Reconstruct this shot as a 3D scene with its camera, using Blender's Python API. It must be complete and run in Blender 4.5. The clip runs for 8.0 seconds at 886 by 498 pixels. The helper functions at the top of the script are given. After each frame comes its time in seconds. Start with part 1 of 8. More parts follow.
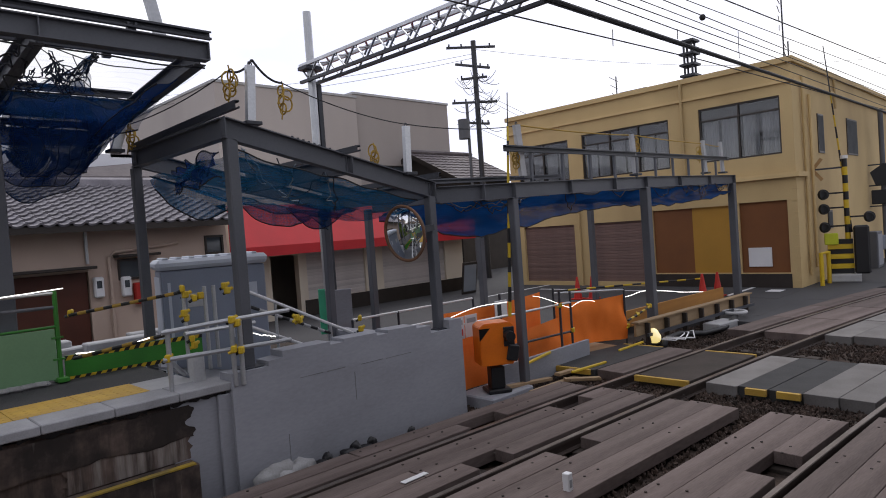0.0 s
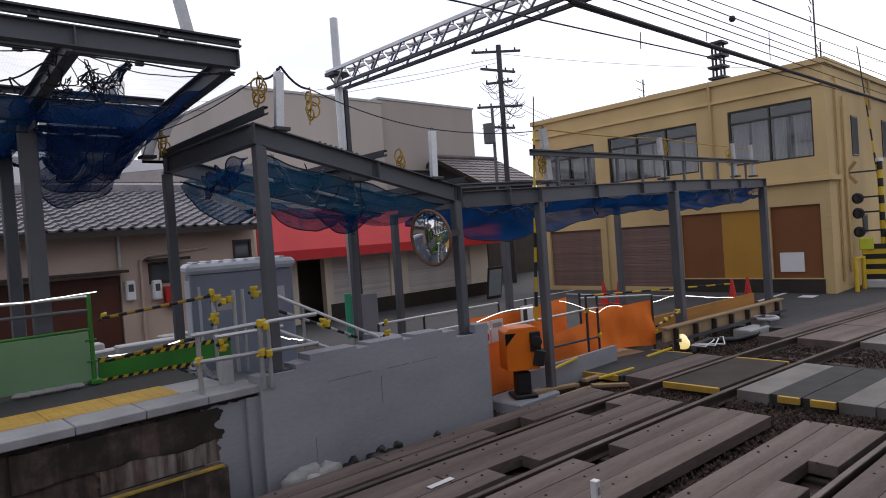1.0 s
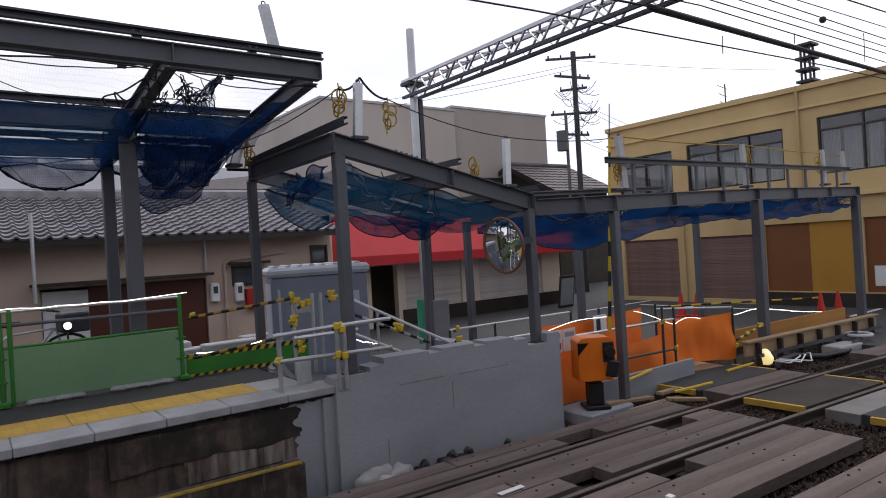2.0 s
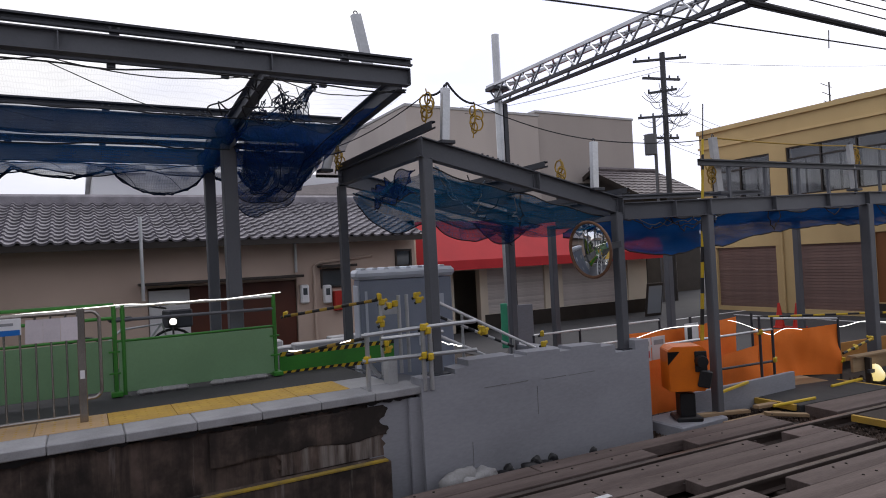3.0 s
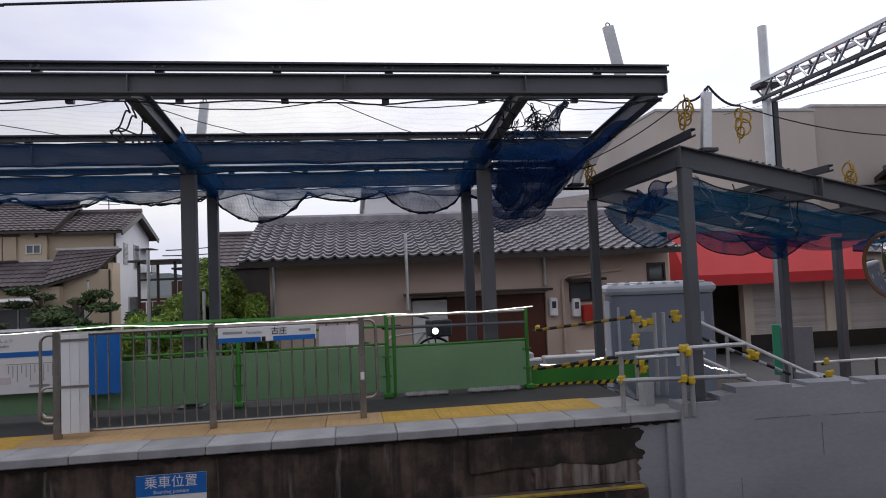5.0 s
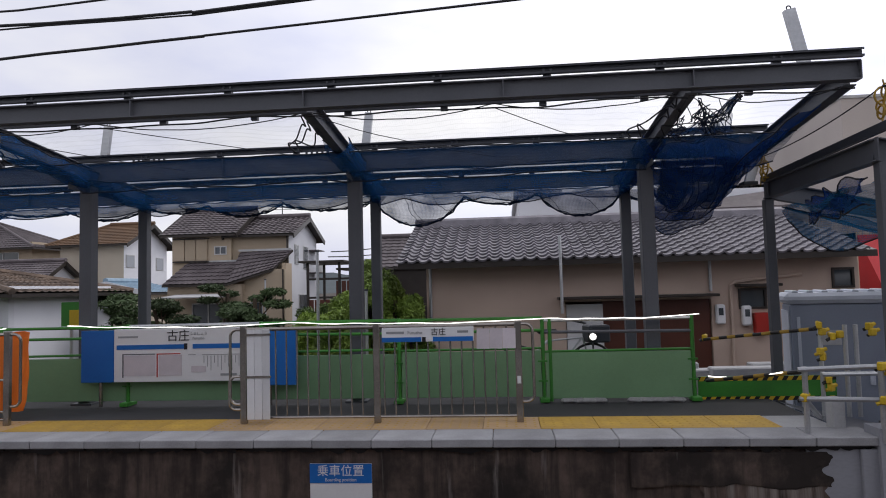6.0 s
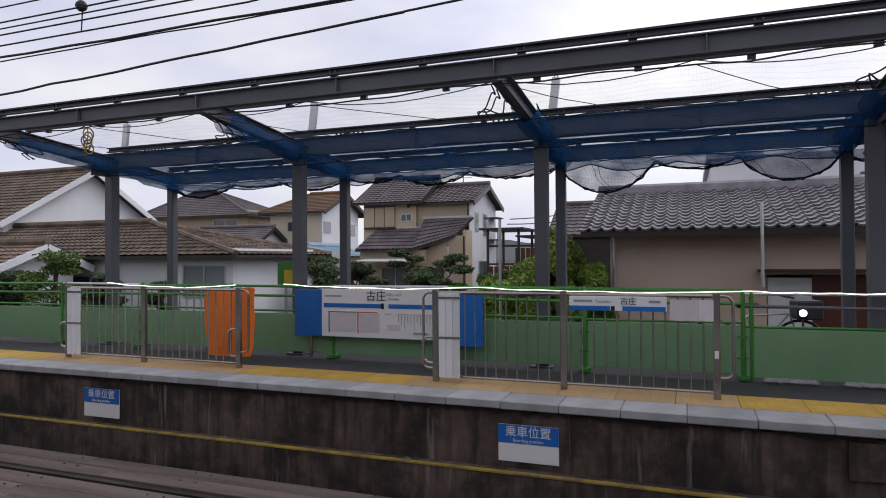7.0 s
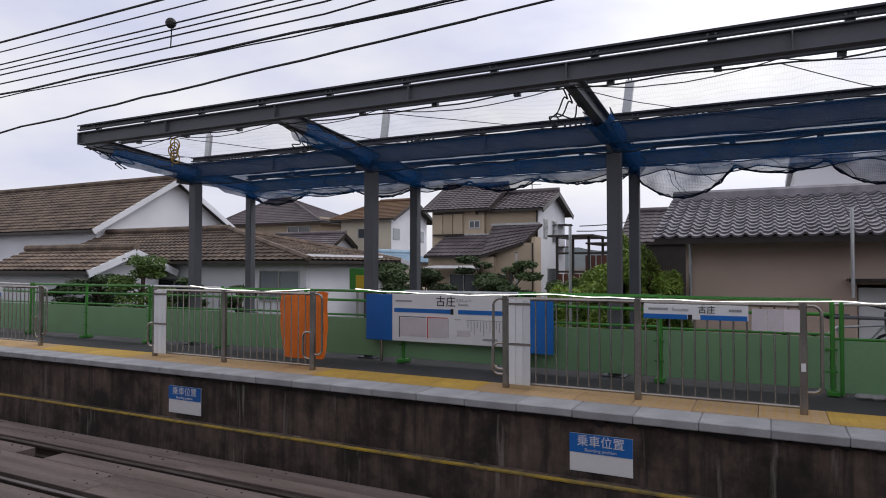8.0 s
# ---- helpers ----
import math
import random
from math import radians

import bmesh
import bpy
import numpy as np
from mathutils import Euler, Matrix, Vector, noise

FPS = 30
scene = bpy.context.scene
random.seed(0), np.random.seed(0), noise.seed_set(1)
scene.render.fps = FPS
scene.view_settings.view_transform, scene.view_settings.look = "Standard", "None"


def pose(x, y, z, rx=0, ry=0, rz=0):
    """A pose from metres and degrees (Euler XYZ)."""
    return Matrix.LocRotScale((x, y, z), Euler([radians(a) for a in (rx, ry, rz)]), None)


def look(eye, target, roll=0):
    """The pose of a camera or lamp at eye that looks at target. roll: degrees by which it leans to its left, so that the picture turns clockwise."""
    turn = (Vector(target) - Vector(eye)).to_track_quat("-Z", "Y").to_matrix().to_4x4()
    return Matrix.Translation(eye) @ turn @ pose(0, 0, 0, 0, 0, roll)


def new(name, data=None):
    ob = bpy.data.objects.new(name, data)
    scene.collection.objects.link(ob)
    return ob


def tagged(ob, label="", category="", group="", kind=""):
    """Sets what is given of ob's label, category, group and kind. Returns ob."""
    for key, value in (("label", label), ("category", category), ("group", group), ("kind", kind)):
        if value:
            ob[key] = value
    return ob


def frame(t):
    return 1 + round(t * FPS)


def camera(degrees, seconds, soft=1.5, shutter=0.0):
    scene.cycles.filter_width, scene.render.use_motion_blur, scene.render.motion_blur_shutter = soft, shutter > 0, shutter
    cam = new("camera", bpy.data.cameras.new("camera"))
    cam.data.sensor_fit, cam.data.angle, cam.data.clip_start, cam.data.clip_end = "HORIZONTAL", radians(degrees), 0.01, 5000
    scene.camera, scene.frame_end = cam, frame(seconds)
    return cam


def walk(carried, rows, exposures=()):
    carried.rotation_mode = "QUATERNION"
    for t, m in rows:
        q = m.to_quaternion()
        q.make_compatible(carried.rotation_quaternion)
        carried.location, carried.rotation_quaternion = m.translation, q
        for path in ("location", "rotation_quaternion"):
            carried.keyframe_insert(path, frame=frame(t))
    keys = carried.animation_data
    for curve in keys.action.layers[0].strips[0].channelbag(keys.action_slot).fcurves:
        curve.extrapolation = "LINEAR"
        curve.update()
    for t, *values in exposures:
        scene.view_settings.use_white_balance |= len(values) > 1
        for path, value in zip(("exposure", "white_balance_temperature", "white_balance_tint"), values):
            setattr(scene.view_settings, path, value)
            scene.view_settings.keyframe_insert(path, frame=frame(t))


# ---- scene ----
cam = camera(68.8, 8.0, soft=1.0)
# seconds, eye, target, roll
PATH = [
    (0, (0.212, -0.032, 2.459), (1.624, 1.383, 2.4), -4.1),
    (0.5, (0.214, -0.022, 2.469), (1.615, 1.404, 2.405), -3.8),
    (1, (0.201, -0.016, 2.462), (1.56, 1.452, 2.422), -4.1),
    (1.5, (0.178, -0.039, 2.454), (1.415, 1.533, 2.454), -4.5),
    (1.7, (0.165, -0.053, 2.469), (1.375, 1.54, 2.468), -3.9),
    (2.8, (0.076, -0.038, 2.427), (1.172, 1.635, 2.438), -3.3),
    (3, (0.078, -0.04, 2.428), (1.062, 1.701, 2.458), -2.9),
    (3.5, (0.066, -0.047, 2.444), (0.787, 1.818, 2.495), -3.5),
    (4, (0.049, -0.07, 2.415), (0.639, 1.839, 2.497), -3.7),
    (4.2, (0.027, -0.073, 2.405), (0.569, 1.851, 2.479), -3.8),
    (5.3, (-0.008, -0.009, 2.5), (0.123, 1.984, 2.603), -1.8),
    (5.5, (-0.04, -0.013, 2.503), (-0.02, 1.985, 2.599), -1.7),
    (6, (-0.064, -0.01, 2.505), (-0.245, 1.978, 2.625), -1.5),
    (6.5, (-0.158, -0.061, 2.476), (-0.633, 1.877, 2.616), -1.2),
    (7, (-0.181, -0.069, 2.498), (-0.89, 1.801, 2.527), -0.4),
    (7.5, (-0.2, -0.095, 2.475), (-1.021, 1.728, 2.523), -0.2),
    (8, (-0.209, -0.089, 2.48), (-1.108, 1.696, 2.532), -0.0),
]
walk(cam, [(t, look(eye, target, roll)) for t, eye, target, roll in PATH])

# ---------------------------------------------------------------- sky and light
SUN_AZ, SUN_EL = 55.0, 48.0  # heading to the right of the platform's normal, height
world = bpy.data.worlds.new("overcast")
scene.world = world
world.use_nodes = True
wn, wl = world.node_tree.nodes, world.node_tree.links
wn.clear()
w_out, w_bg = wn.new("ShaderNodeOutputWorld"), wn.new("ShaderNodeBackground")
sky = wn.new("ShaderNodeTexSky")
sky.sky_type, sky.sun_disc = "NISHITA", False
sky.sun_elevation, sky.sun_rotation = radians(SUN_EL), radians(SUN_AZ)
sky.dust_density, sky.air_density = 3.0, 1.0
w_tc = wn.new("ShaderNodeTexCoord")
w_map = wn.new("ShaderNodeMapping")
w_map.inputs["Scale"].default_value = (1.0, 1.0, 2.6)
w_noise = wn.new("ShaderNodeTexNoise")
w_noise.inputs["Scale"].default_value, w_noise.inputs["Detail"].default_value = 2.2, 6.0
w_noise.inputs["Roughness"].default_value = 0.5
w_ramp = wn.new("ShaderNodeValToRGB")
w_ramp.color_ramp.elements[0].position, w_ramp.color_ramp.elements[1].position = 0.34, 0.62
w_ramp.color_ramp.elements[0].color = (0.70, 0.72, 0.90, 1)
w_ramp.color_ramp.elements[1].color = (1.0, 0.985, 1.0, 1)
w_dot = wn.new("ShaderNodeVectorMath")
w_dot.operation = "DOT_PRODUCT"
w_dot.inputs[1].default_value = (math.sin(radians(SUN_AZ)) * 0.8, math.cos(radians(SUN_AZ)) * 0.8, 0.6)
w_gain = wn.new("ShaderNodeMapRange")
w_gain.inputs["From Min"].default_value, w_gain.inputs["From Max"].default_value = 0.28, 0.95
w_gain.inputs["To Min"].default_value, w_gain.inputs["To Max"].default_value = 1.0, 1.5
w_mul = wn.new("ShaderNodeVectorMath")
w_mul.operation = "SCALE"
w_skyk = wn.new("ShaderNodeVectorMath")
w_skyk.operation = "SCALE"
w_skyk.inputs["Scale"].default_value = 0.10
w_mix = wn.new("ShaderNodeMix")
w_mix.data_type = "RGBA"
w_mix.inputs[0].default_value = 0.9
wl.new(w_tc.outputs["Generated"], w_map.inputs[0])
wl.new(w_map.outputs[0], w_noise.inputs["Vector"])
wl.new(w_noise.outputs["Fac"], w_ramp.inputs[0])
wl.new(w_tc.outputs["Generated"], w_dot.inputs[0])
wl.new(w_dot.outputs["Value"], w_gain.inputs[0])
wl.new(w_ramp.outputs[0], w_mul.inputs[0])
wl.new(w_gain.outputs[0], w_mul.inputs["Scale"])
wl.new(sky.outputs[0], w_skyk.inputs[0])
wl.new(w_skyk.outputs[0], w_mix.inputs[6])
wl.new(w_mul.outputs[0], w_mix.inputs[7])
wl.new(w_mix.outputs[2], w_bg.inputs[0])
w_bg.inputs[1].default_value = 1.0
wl.new(w_bg.outputs[0], w_out.inputs[0])

sun = new("sun", bpy.data.lights.new("sun", "SUN"))
sun.data.energy, sun.data.angle, sun.data.color = 0.7, radians(25), (1.0, 0.96, 0.9)
sun.matrix_world = look(
    (30 * math.sin(radians(SUN_AZ)), 30 * math.cos(radians(SUN_AZ)), 30 * math.tan(radians(SUN_EL))), (0, 0, 0))


# ---------------------------------------------------------------- materials
def mat(name, c1, c2=None, rough=0.7, metal=0.0, scale=2.0, fine=45.0, bump=0.15, spread=0.12, stretch=(1, 1, 1), spec=0.4):
    """A painted, cast or grown surface: two colours by a broad and a fine noise, a little relief, a little difference from piece to piece."""
    m = bpy.data.materials.new(name)
    m.use_nodes = True
    n, l = m.node_tree.nodes, m.node_tree.links
    b = n["Principled BSDF"]
    c2 = c2 or tuple(v * 0.72 for v in c1)
    tc, mp = n.new("ShaderNodeTexCoord"), n.new("ShaderNodeMapping")
    mp.inputs["Scale"].default_value = stretch
    l.new(tc.outputs["Object"], mp.inputs[0])
    big, small = n.new("ShaderNodeTexNoise"), n.new("ShaderNodeTexNoise")
    big.inputs["Scale"].default_value, small.inputs["Scale"].default_value = scale, fine
    big.inputs["Detail"].default_value, small.inputs["Detail"].default_value = 5, 3
    l.new(mp.outputs[0], big.inputs["Vector"]), l.new(mp.outputs[0], small.inputs["Vector"])
    add = n.new("ShaderNodeMath")
    add.operation = "MULTIPLY_ADD"
    add.inputs[1].default_value = 0.45
    l.new(small.outputs["Fac"], add.inputs[0]), l.new(big.outputs["Fac"], add.inputs[2])
    rng = n.new("ShaderNodeMapRange")
    rng.inputs["From Min"].default_value, rng.inputs["From Max"].default_value = 0.52, 0.95
    l.new(add.outputs[0], rng.inputs[0])
    mix = n.new("ShaderNodeMix")
    mix.data_type = "RGBA"
    mix.inputs[6].default_value, mix.inputs[7].default_value = (*c1, 1), (*c2, 1)
    l.new(rng.outputs[0], mix.inputs[0])
    info, hsv, var = n.new("ShaderNodeObjectInfo"), n.new("ShaderNodeHueSaturation"), n.new("ShaderNodeMapRange")
    var.inputs["To Min"].default_value, var.inputs["To Max"].default_value = 1 - spread, 1 + spread
    l.new(info.outputs["Random"], var.inputs[0]), l.new(var.outputs[0], hsv.inputs["Value"])
    l.new(mix.outputs[2], hsv.inputs["Color"]), l.new(hsv.outputs[0], b.inputs["Base Color"])
    b.inputs["Roughness"].default_value, b.inputs["Metallic"].default_value = rough, metal
    b.inputs["Specular IOR Level"].default_value = spec
    if bump:
        bp = n.new("ShaderNodeBump")
        bp.inputs["Strength"].default_value, bp.inputs["Distance"].default_value = bump, 0.02
        l.new(add.outputs[0], bp.inputs["Height"]), l.new(bp.outputs[0], b.inputs["Normal"])
    return m


def net_mat(name, colour, cover, cord=0.10, spacing=0.03):
    """Knotted net: cord and gaps, with the cover of cord varying in broad folds."""
    m = bpy.data.materials.new(name)
    m.use_nodes = True
    n, l = m.node_tree.nodes, m.node_tree.links
    n.clear()
    out, mixs = n.new("ShaderNodeOutputMaterial"), n.new("ShaderNodeMixShader")
    tr, df, tl, both = n.new("ShaderNodeBsdfTransparent"), n.new("ShaderNodeBsdfDiffuse"), n.new("ShaderNodeBsdfTranslucent"), n.new("ShaderNodeMixShader")
    df.inputs[0].default_value = tl.inputs[0].default_value = (*colour, 1)
    both.inputs[0].default_value = 0.15
    tc, noise_, rng = n.new("ShaderNodeTexCoord"), n.new("ShaderNodeTexNoise"), n.new("ShaderNodeMapRange")
    noise_.inputs["Scale"].default_value, noise_.inputs["Detail"].default_value = 2.3, 5
    rng.inputs["From Min"].default_value, rng.inputs["From Max"].default_value = 0.32, 0.68
    rng.inputs["To Min"].default_value, rng.inputs["To Max"].default_value = cover * 0.76, min(1, cover * 1.28)
    l.new(tc.outputs["Object"], noise_.inputs["Vector"]), l.new(noise_.outputs["Fac"], rng.inputs[0])
    l.new(df.outputs[0], both.inputs[1]), l.new(tl.outputs[0], both.inputs[2])
    cords = []
    for way in ("X", "Z"):
        wv, gt = n.new("ShaderNodeTexWave"), n.new("ShaderNodeMath")
        wv.wave_type, wv.bands_direction = "BANDS", way
        wv.inputs["Scale"].default_value, wv.inputs["Distortion"].default_value, wv.inputs["Detail Scale"].default_value = 0.314 / spacing, 2.5, 0.6
        gt.operation = "GREATER_THAN"
        gt.inputs[1].default_value = 0.9
        l.new(tc.outputs["Object"], wv.inputs["Vector"]), l.new(wv.outputs["Fac"], gt.inputs[0])
        cords.append(gt)
    top, sc, fin = n.new("ShaderNodeMath"), n.new("ShaderNodeMath"), n.new("ShaderNodeMath")
    top.operation, sc.operation, fin.operation, fin.use_clamp = "MAXIMUM", "MULTIPLY", "ADD", True
    sc.inputs[1].default_value = cord
    l.new(cords[0].outputs[0], top.inputs[0]), l.new(cords[1].outputs[0], top.inputs[1]), l.new(top.outputs[0], sc.inputs[0])
    l.new(sc.outputs[0], fin.inputs[0]), l.new(rng.outputs[0], fin.inputs[1])
    l.new(fin.outputs[0], mixs.inputs[0]), l.new(tr.outputs[0], mixs.inputs[1]), l.new(both.outputs[0], mixs.inputs[2])
    l.new(mixs.outputs[0], out.inputs[0])
    return m


def glass_mat(name, tint=(0.05, 0.06, 0.07)):
    m = bpy.data.materials.new(name)
    m.use_nodes = True
    b = m.node_tree.nodes["Principled BSDF"]
    b.inputs["Base Color"].default_value = (*tint, 1)
    b.inputs["Roughness"].default_value, b.inputs["Specular IOR Level"].default_value = 0.06, 0.7
    return m


def clear_mat(name, gloss=0.07):
    """Clean pane that shows what hangs behind it."""
    m = bpy.data.materials.new(name)
    m.use_nodes = True
    n, l = m.node_tree.nodes, m.node_tree.links
    n.clear()
    out, mx, tr, gl = n.new("ShaderNodeOutputMaterial"), n.new("ShaderNodeMixShader"), n.new("ShaderNodeBsdfTransparent"), n.new("ShaderNodeBsdfGlossy")
    tr.inputs[0].default_value, gl.inputs["Roughness"].default_value, mx.inputs[0].default_value = (0.8, 0.82, 0.84, 1), 0.04, gloss
    l.new(tr.outputs[0], mx.inputs[1]), l.new(gl.outputs[0], mx.inputs[2]), l.new(mx.outputs[0], out.inputs[0])
    return m


def glow_mat(name, colour, power):
    m = bpy.data.materials.new(name)
    m.use_nodes = True
    b = m.node_tree.nodes["Principled BSDF"]
    b.inputs["Emission Color"].default_value, b.inputs["Emission Strength"].default_value = (*colour, 1), power
    return m


def stained_mat(name, dark=0.46, pale=0.60):
    """Old platform face: brown-grey render, black damp patches, pale lime runs that drip down."""
    m = mat(name, (0.150, 0.108, 0.090), (0.052, 0.037, 0.032), rough=0.9, scale=1.6, fine=14, bump=0.5, stretch=(1, 1, 0.8))
    n, l = m.node_tree.nodes, m.node_tree.links
    b = n["Principled BSDF"]
    last = b.inputs["Base Color"].links[0].from_socket
    tc = n.new("ShaderNodeTexCoord")
    for stretch, scale, lo, hi, colour, most in (((1.1, 1.1, 1.0), 1.6, dark, dark + 0.16, (0.016, 0.013, 0.012, 1), 0.88), ((9.0, 9.0, 0.8), 1.0, 0.44, 0.66, (0.020, 0.016, 0.015, 1), 0.75), ((7.0, 7.0, 0.5), 1.0, pale, pale + 0.15, (0.30, 0.27, 0.25, 1), 0.8)):
        mp, st, rng, mix = n.new("ShaderNodeMapping"), n.new("ShaderNodeTexNoise"), n.new("ShaderNodeMapRange"), n.new("ShaderNodeMix")
        mp.inputs["Scale"].default_value = stretch
        st.inputs["Scale"].default_value, st.inputs["Detail"].default_value, st.inputs["Roughness"].default_value = scale, 8, 0.62
        rng.inputs["From Min"].default_value, rng.inputs["From Max"].default_value, rng.inputs["To Max"].default_value = lo, hi, most
        mix.data_type = "RGBA"
        mix.inputs[7].default_value = colour
        l.new(tc.outputs["Object"], mp.inputs[0]), l.new(mp.outputs[0], st.inputs["Vector"])
        l.new(st.outputs["Fac"], rng.inputs[0]), l.new(rng.outputs[0], mix.inputs[0])
        l.new(last, mix.inputs[6])
        last = mix.outputs[2]
    l.new(last, b.inputs["Base Color"])
    return m


STEEL = mat("grey_primer_steel", (0.104, 0.108, 0.124), (0.082, 0.086, 0.10), rough=0.55, scale=1.5, bump=0.05, spread=0.08)
STEEL_DK = mat("dark_channel_steel", (0.045, 0.048, 0.06), (0.03, 0.032, 0.04), rough=0.5, bump=0.05)
GALV = mat("galvanised_tube", (0.55, 0.56, 0.58), (0.4, 0.41, 0.43), rough=0.35, metal=0.7, bump=0.03)
STAINLESS = mat("brushed_stainless", (0.40, 0.37, 0.335), (0.26, 0.235, 0.215), rough=0.24, metal=0.85, bump=0.02)
CONC = mat("new_concrete", (0.325, 0.332, 0.368), (0.245, 0.25, 0.278), rough=0.85, scale=0.9, fine=30, bump=0.03, stretch=(0.6, 1, 1.6))
CONC_LT = mat("pale_concrete", (0.47, 0.47, 0.48), (0.36, 0.36, 0.37), rough=0.85, scale=2.5, bump=0.15)
COPING = mat("coping_stone", (0.36, 0.36, 0.38), (0.25, 0.25, 0.26), rough=0.8, scale=3, fine=80, bump=0.12)
STAINED = stained_mat("stained_platform_render")
STAINED_DK = stained_mat("black_old_coat", 0.36, 0.63)
STAINED_LT = stained_mat("lime_washed_render", 0.58, 0.45)
ASPHALT = mat("asphalt", (0.055, 0.055, 0.058), (0.035, 0.035, 0.037), rough=0.9, scale=1.2, fine=120, bump=0.4)
ROAD = mat("street_asphalt", (0.070, 0.070, 0.075), (0.048, 0.048, 0.053), rough=0.85, scale=0.5, fine=60, bump=0.2)
TACTILE = mat("yellow_tactile", (0.56, 0.35, 0.05), (0.38, 0.235, 0.055), rough=0.7, scale=3, bump=0.2)
TACTILE_OLD = mat("faded_tactile", (0.50, 0.33, 0.17), (0.40, 0.27, 0.15), rough=0.75, scale=3, bump=0.2)
TIMBER = mat("weathered_deck_board", (0.170, 0.132, 0.122), (0.082, 0.060, 0.054), rough=0.85, scale=1.6, fine=30, bump=0.35, stretch=(0.25, 2.5, 1), spread=0.18)
TIMBER_DK = mat("dark_sleeper", (0.055, 0.042, 0.036), (0.03, 0.024, 0.02), rough=0.9, bump=0.4)
PLANK = mat("raw_plank", (0.34, 0.24, 0.14), (0.24, 0.16, 0.09), rough=0.8, scale=2, fine=20, bump=0.2, stretch=(0.4, 3, 3))
RAIL = mat("rusty_rail", (0.055, 0.038, 0.032), (0.035, 0.025, 0.022), rough=0.7, metal=0.2, bump=0.2)
RAIL_TOP = mat("worn_rail_head", (0.20, 0.17, 0.155), (0.11, 0.085, 0.075), rough=0.36, metal=0.8, bump=0.02)
STONE = mat("ballast_stone", (0.085, 0.058, 0.046), (0.026, 0.019, 0.016), rough=0.95, scale=4, bump=0.3)
EARTH = mat("earth", (0.070, 0.052, 0.042), (0.030, 0.024, 0.020), rough=1.0, scale=1.5, fine=25, bump=0.6)
GREEN_PANEL = mat("pale_green_panel", (0.175, 0.315, 0.17), (0.15, 0.27, 0.145), rough=0.55, scale=1.2, bump=0.04)
GREEN = mat("green_paint", (0.045, 0.24, 0.03), (0.035, 0.17, 0.025), rough=0.5, bump=0.05)
YELLOW = mat("yellow_plastic", (0.62, 0.43, 0.02), (0.5, 0.33, 0.02), rough=0.5, bump=0.05)
BLACK = mat("black_paint", (0.015, 0.015, 0.017), (0.01, 0.01, 0.012), rough=0.5, bump=0.05)
WHITE = mat("white_board", (0.72, 0.72, 0.74), (0.66, 0.66, 0.68), rough=0.45, bump=0.02)
BLUE = mat("sign_blue", (0.012, 0.14, 0.48), (0.01, 0.12, 0.42), rough=0.4, bump=0.02)
RED = mat("red_awning", (0.50, 0.022, 0.028), (0.40, 0.02, 0.025), rough=0.6, scale=1, bump=0.05)
REDP = mat("red_plastic", (0.55, 0.03, 0.02), rough=0.45, bump=0.02)
ORANGE = mat("orange_enamel", (0.85, 0.20, 0.01), (0.72, 0.16, 0.01), rough=0.4, scale=3, bump=0.03)
ORANGE_NET = mat("orange_mesh_sheet", (0.90, 0.22, 0.03), (0.74, 0.17, 0.02), rough=0.8, scale=1.8, fine=90, bump=0.3)
PLY = mat("orange_ply", (0.50, 0.23, 0.05), (0.38, 0.17, 0.04), rough=0.7, stretch=(0.4, 1, 3), bump=0.1)
NET = net_mat("blue_net", (0.020, 0.098, 0.275), 0.56, spacing=0.022)
NET_THIN = net_mat("thin_net", (0.030, 0.042, 0.075), 0.13, 0.06, 0.024)
NET_DARK = net_mat("bundled_net", (0.012, 0.046, 0.185), 0.70, spacing=0.02)
NET_SWAG = net_mat("swag_net", (0.012, 0.045, 0.135), 0.60, 0.16, 0.021)
NET_BLUE = net_mat("bright_blue_net", (0.012, 0.080, 0.26), 0.97)
ROPE = mat("dark_rope", (0.03, 0.03, 0.035), rough=0.9, bump=0)
ROPE_Y = mat("yellow_rope", (0.42, 0.27, 0.05), (0.3, 0.19, 0.04), rough=0.9, bump=0.1)
WIRE = mat("overhead_wire", (0.02, 0.02, 0.022), rough=0.6, bump=0)
STUCCO = mat("tan_stucco", (0.60, 0.465, 0.385), (0.50, 0.385, 0.32), rough=0.9, scale=0.7, fine=60, bump=0.15)
STUCCO_Y = mat("yellow_stucco", (0.58, 0.43, 0.215), (0.43, 0.31, 0.155), rough=0.85, scale=0.5, fine=50, bump=0.1, stretch=(1, 1, 0.5))
STUCCO_W = mat("white_plaster", (0.72, 0.73, 0.77), (0.60, 0.61, 0.65), rough=0.85, scale=0.5, bump=0.06)
STUCCO_G = mat("beige_grey_cladding", (0.40, 0.36, 0.34), (0.335, 0.30, 0.285), rough=0.85, scale=0.3, bump=0.05, stretch=(1, 1, 0.3))
STUCCO_B = mat("beige_plaster", (0.46, 0.375, 0.28), (0.38, 0.31, 0.23), rough=0.9, scale=0.6, bump=0.08)
STUCCO_C = mat("cream_plaster", (0.62, 0.55, 0.45), (0.52, 0.46, 0.375), rough=0.9, scale=0.6, bump=0.08)
TILE = mat("grey_roof_tile", (0.215, 0.202, 0.225), (0.11, 0.102, 0.118), rough=0.45, scale=3, bump=0.15, spread=0.22)
TILE_BR = mat("brown_roof_tile", (0.20, 0.145, 0.108), (0.055, 0.042, 0.036), rough=0.8, scale=1.6, fine=8, bump=0.3, spread=0.2)
TILE_OC = mat("ochre_roof", (0.155, 0.090, 0.050), (0.10, 0.060, 0.036), rough=0.7, scale=1, bump=0.1)
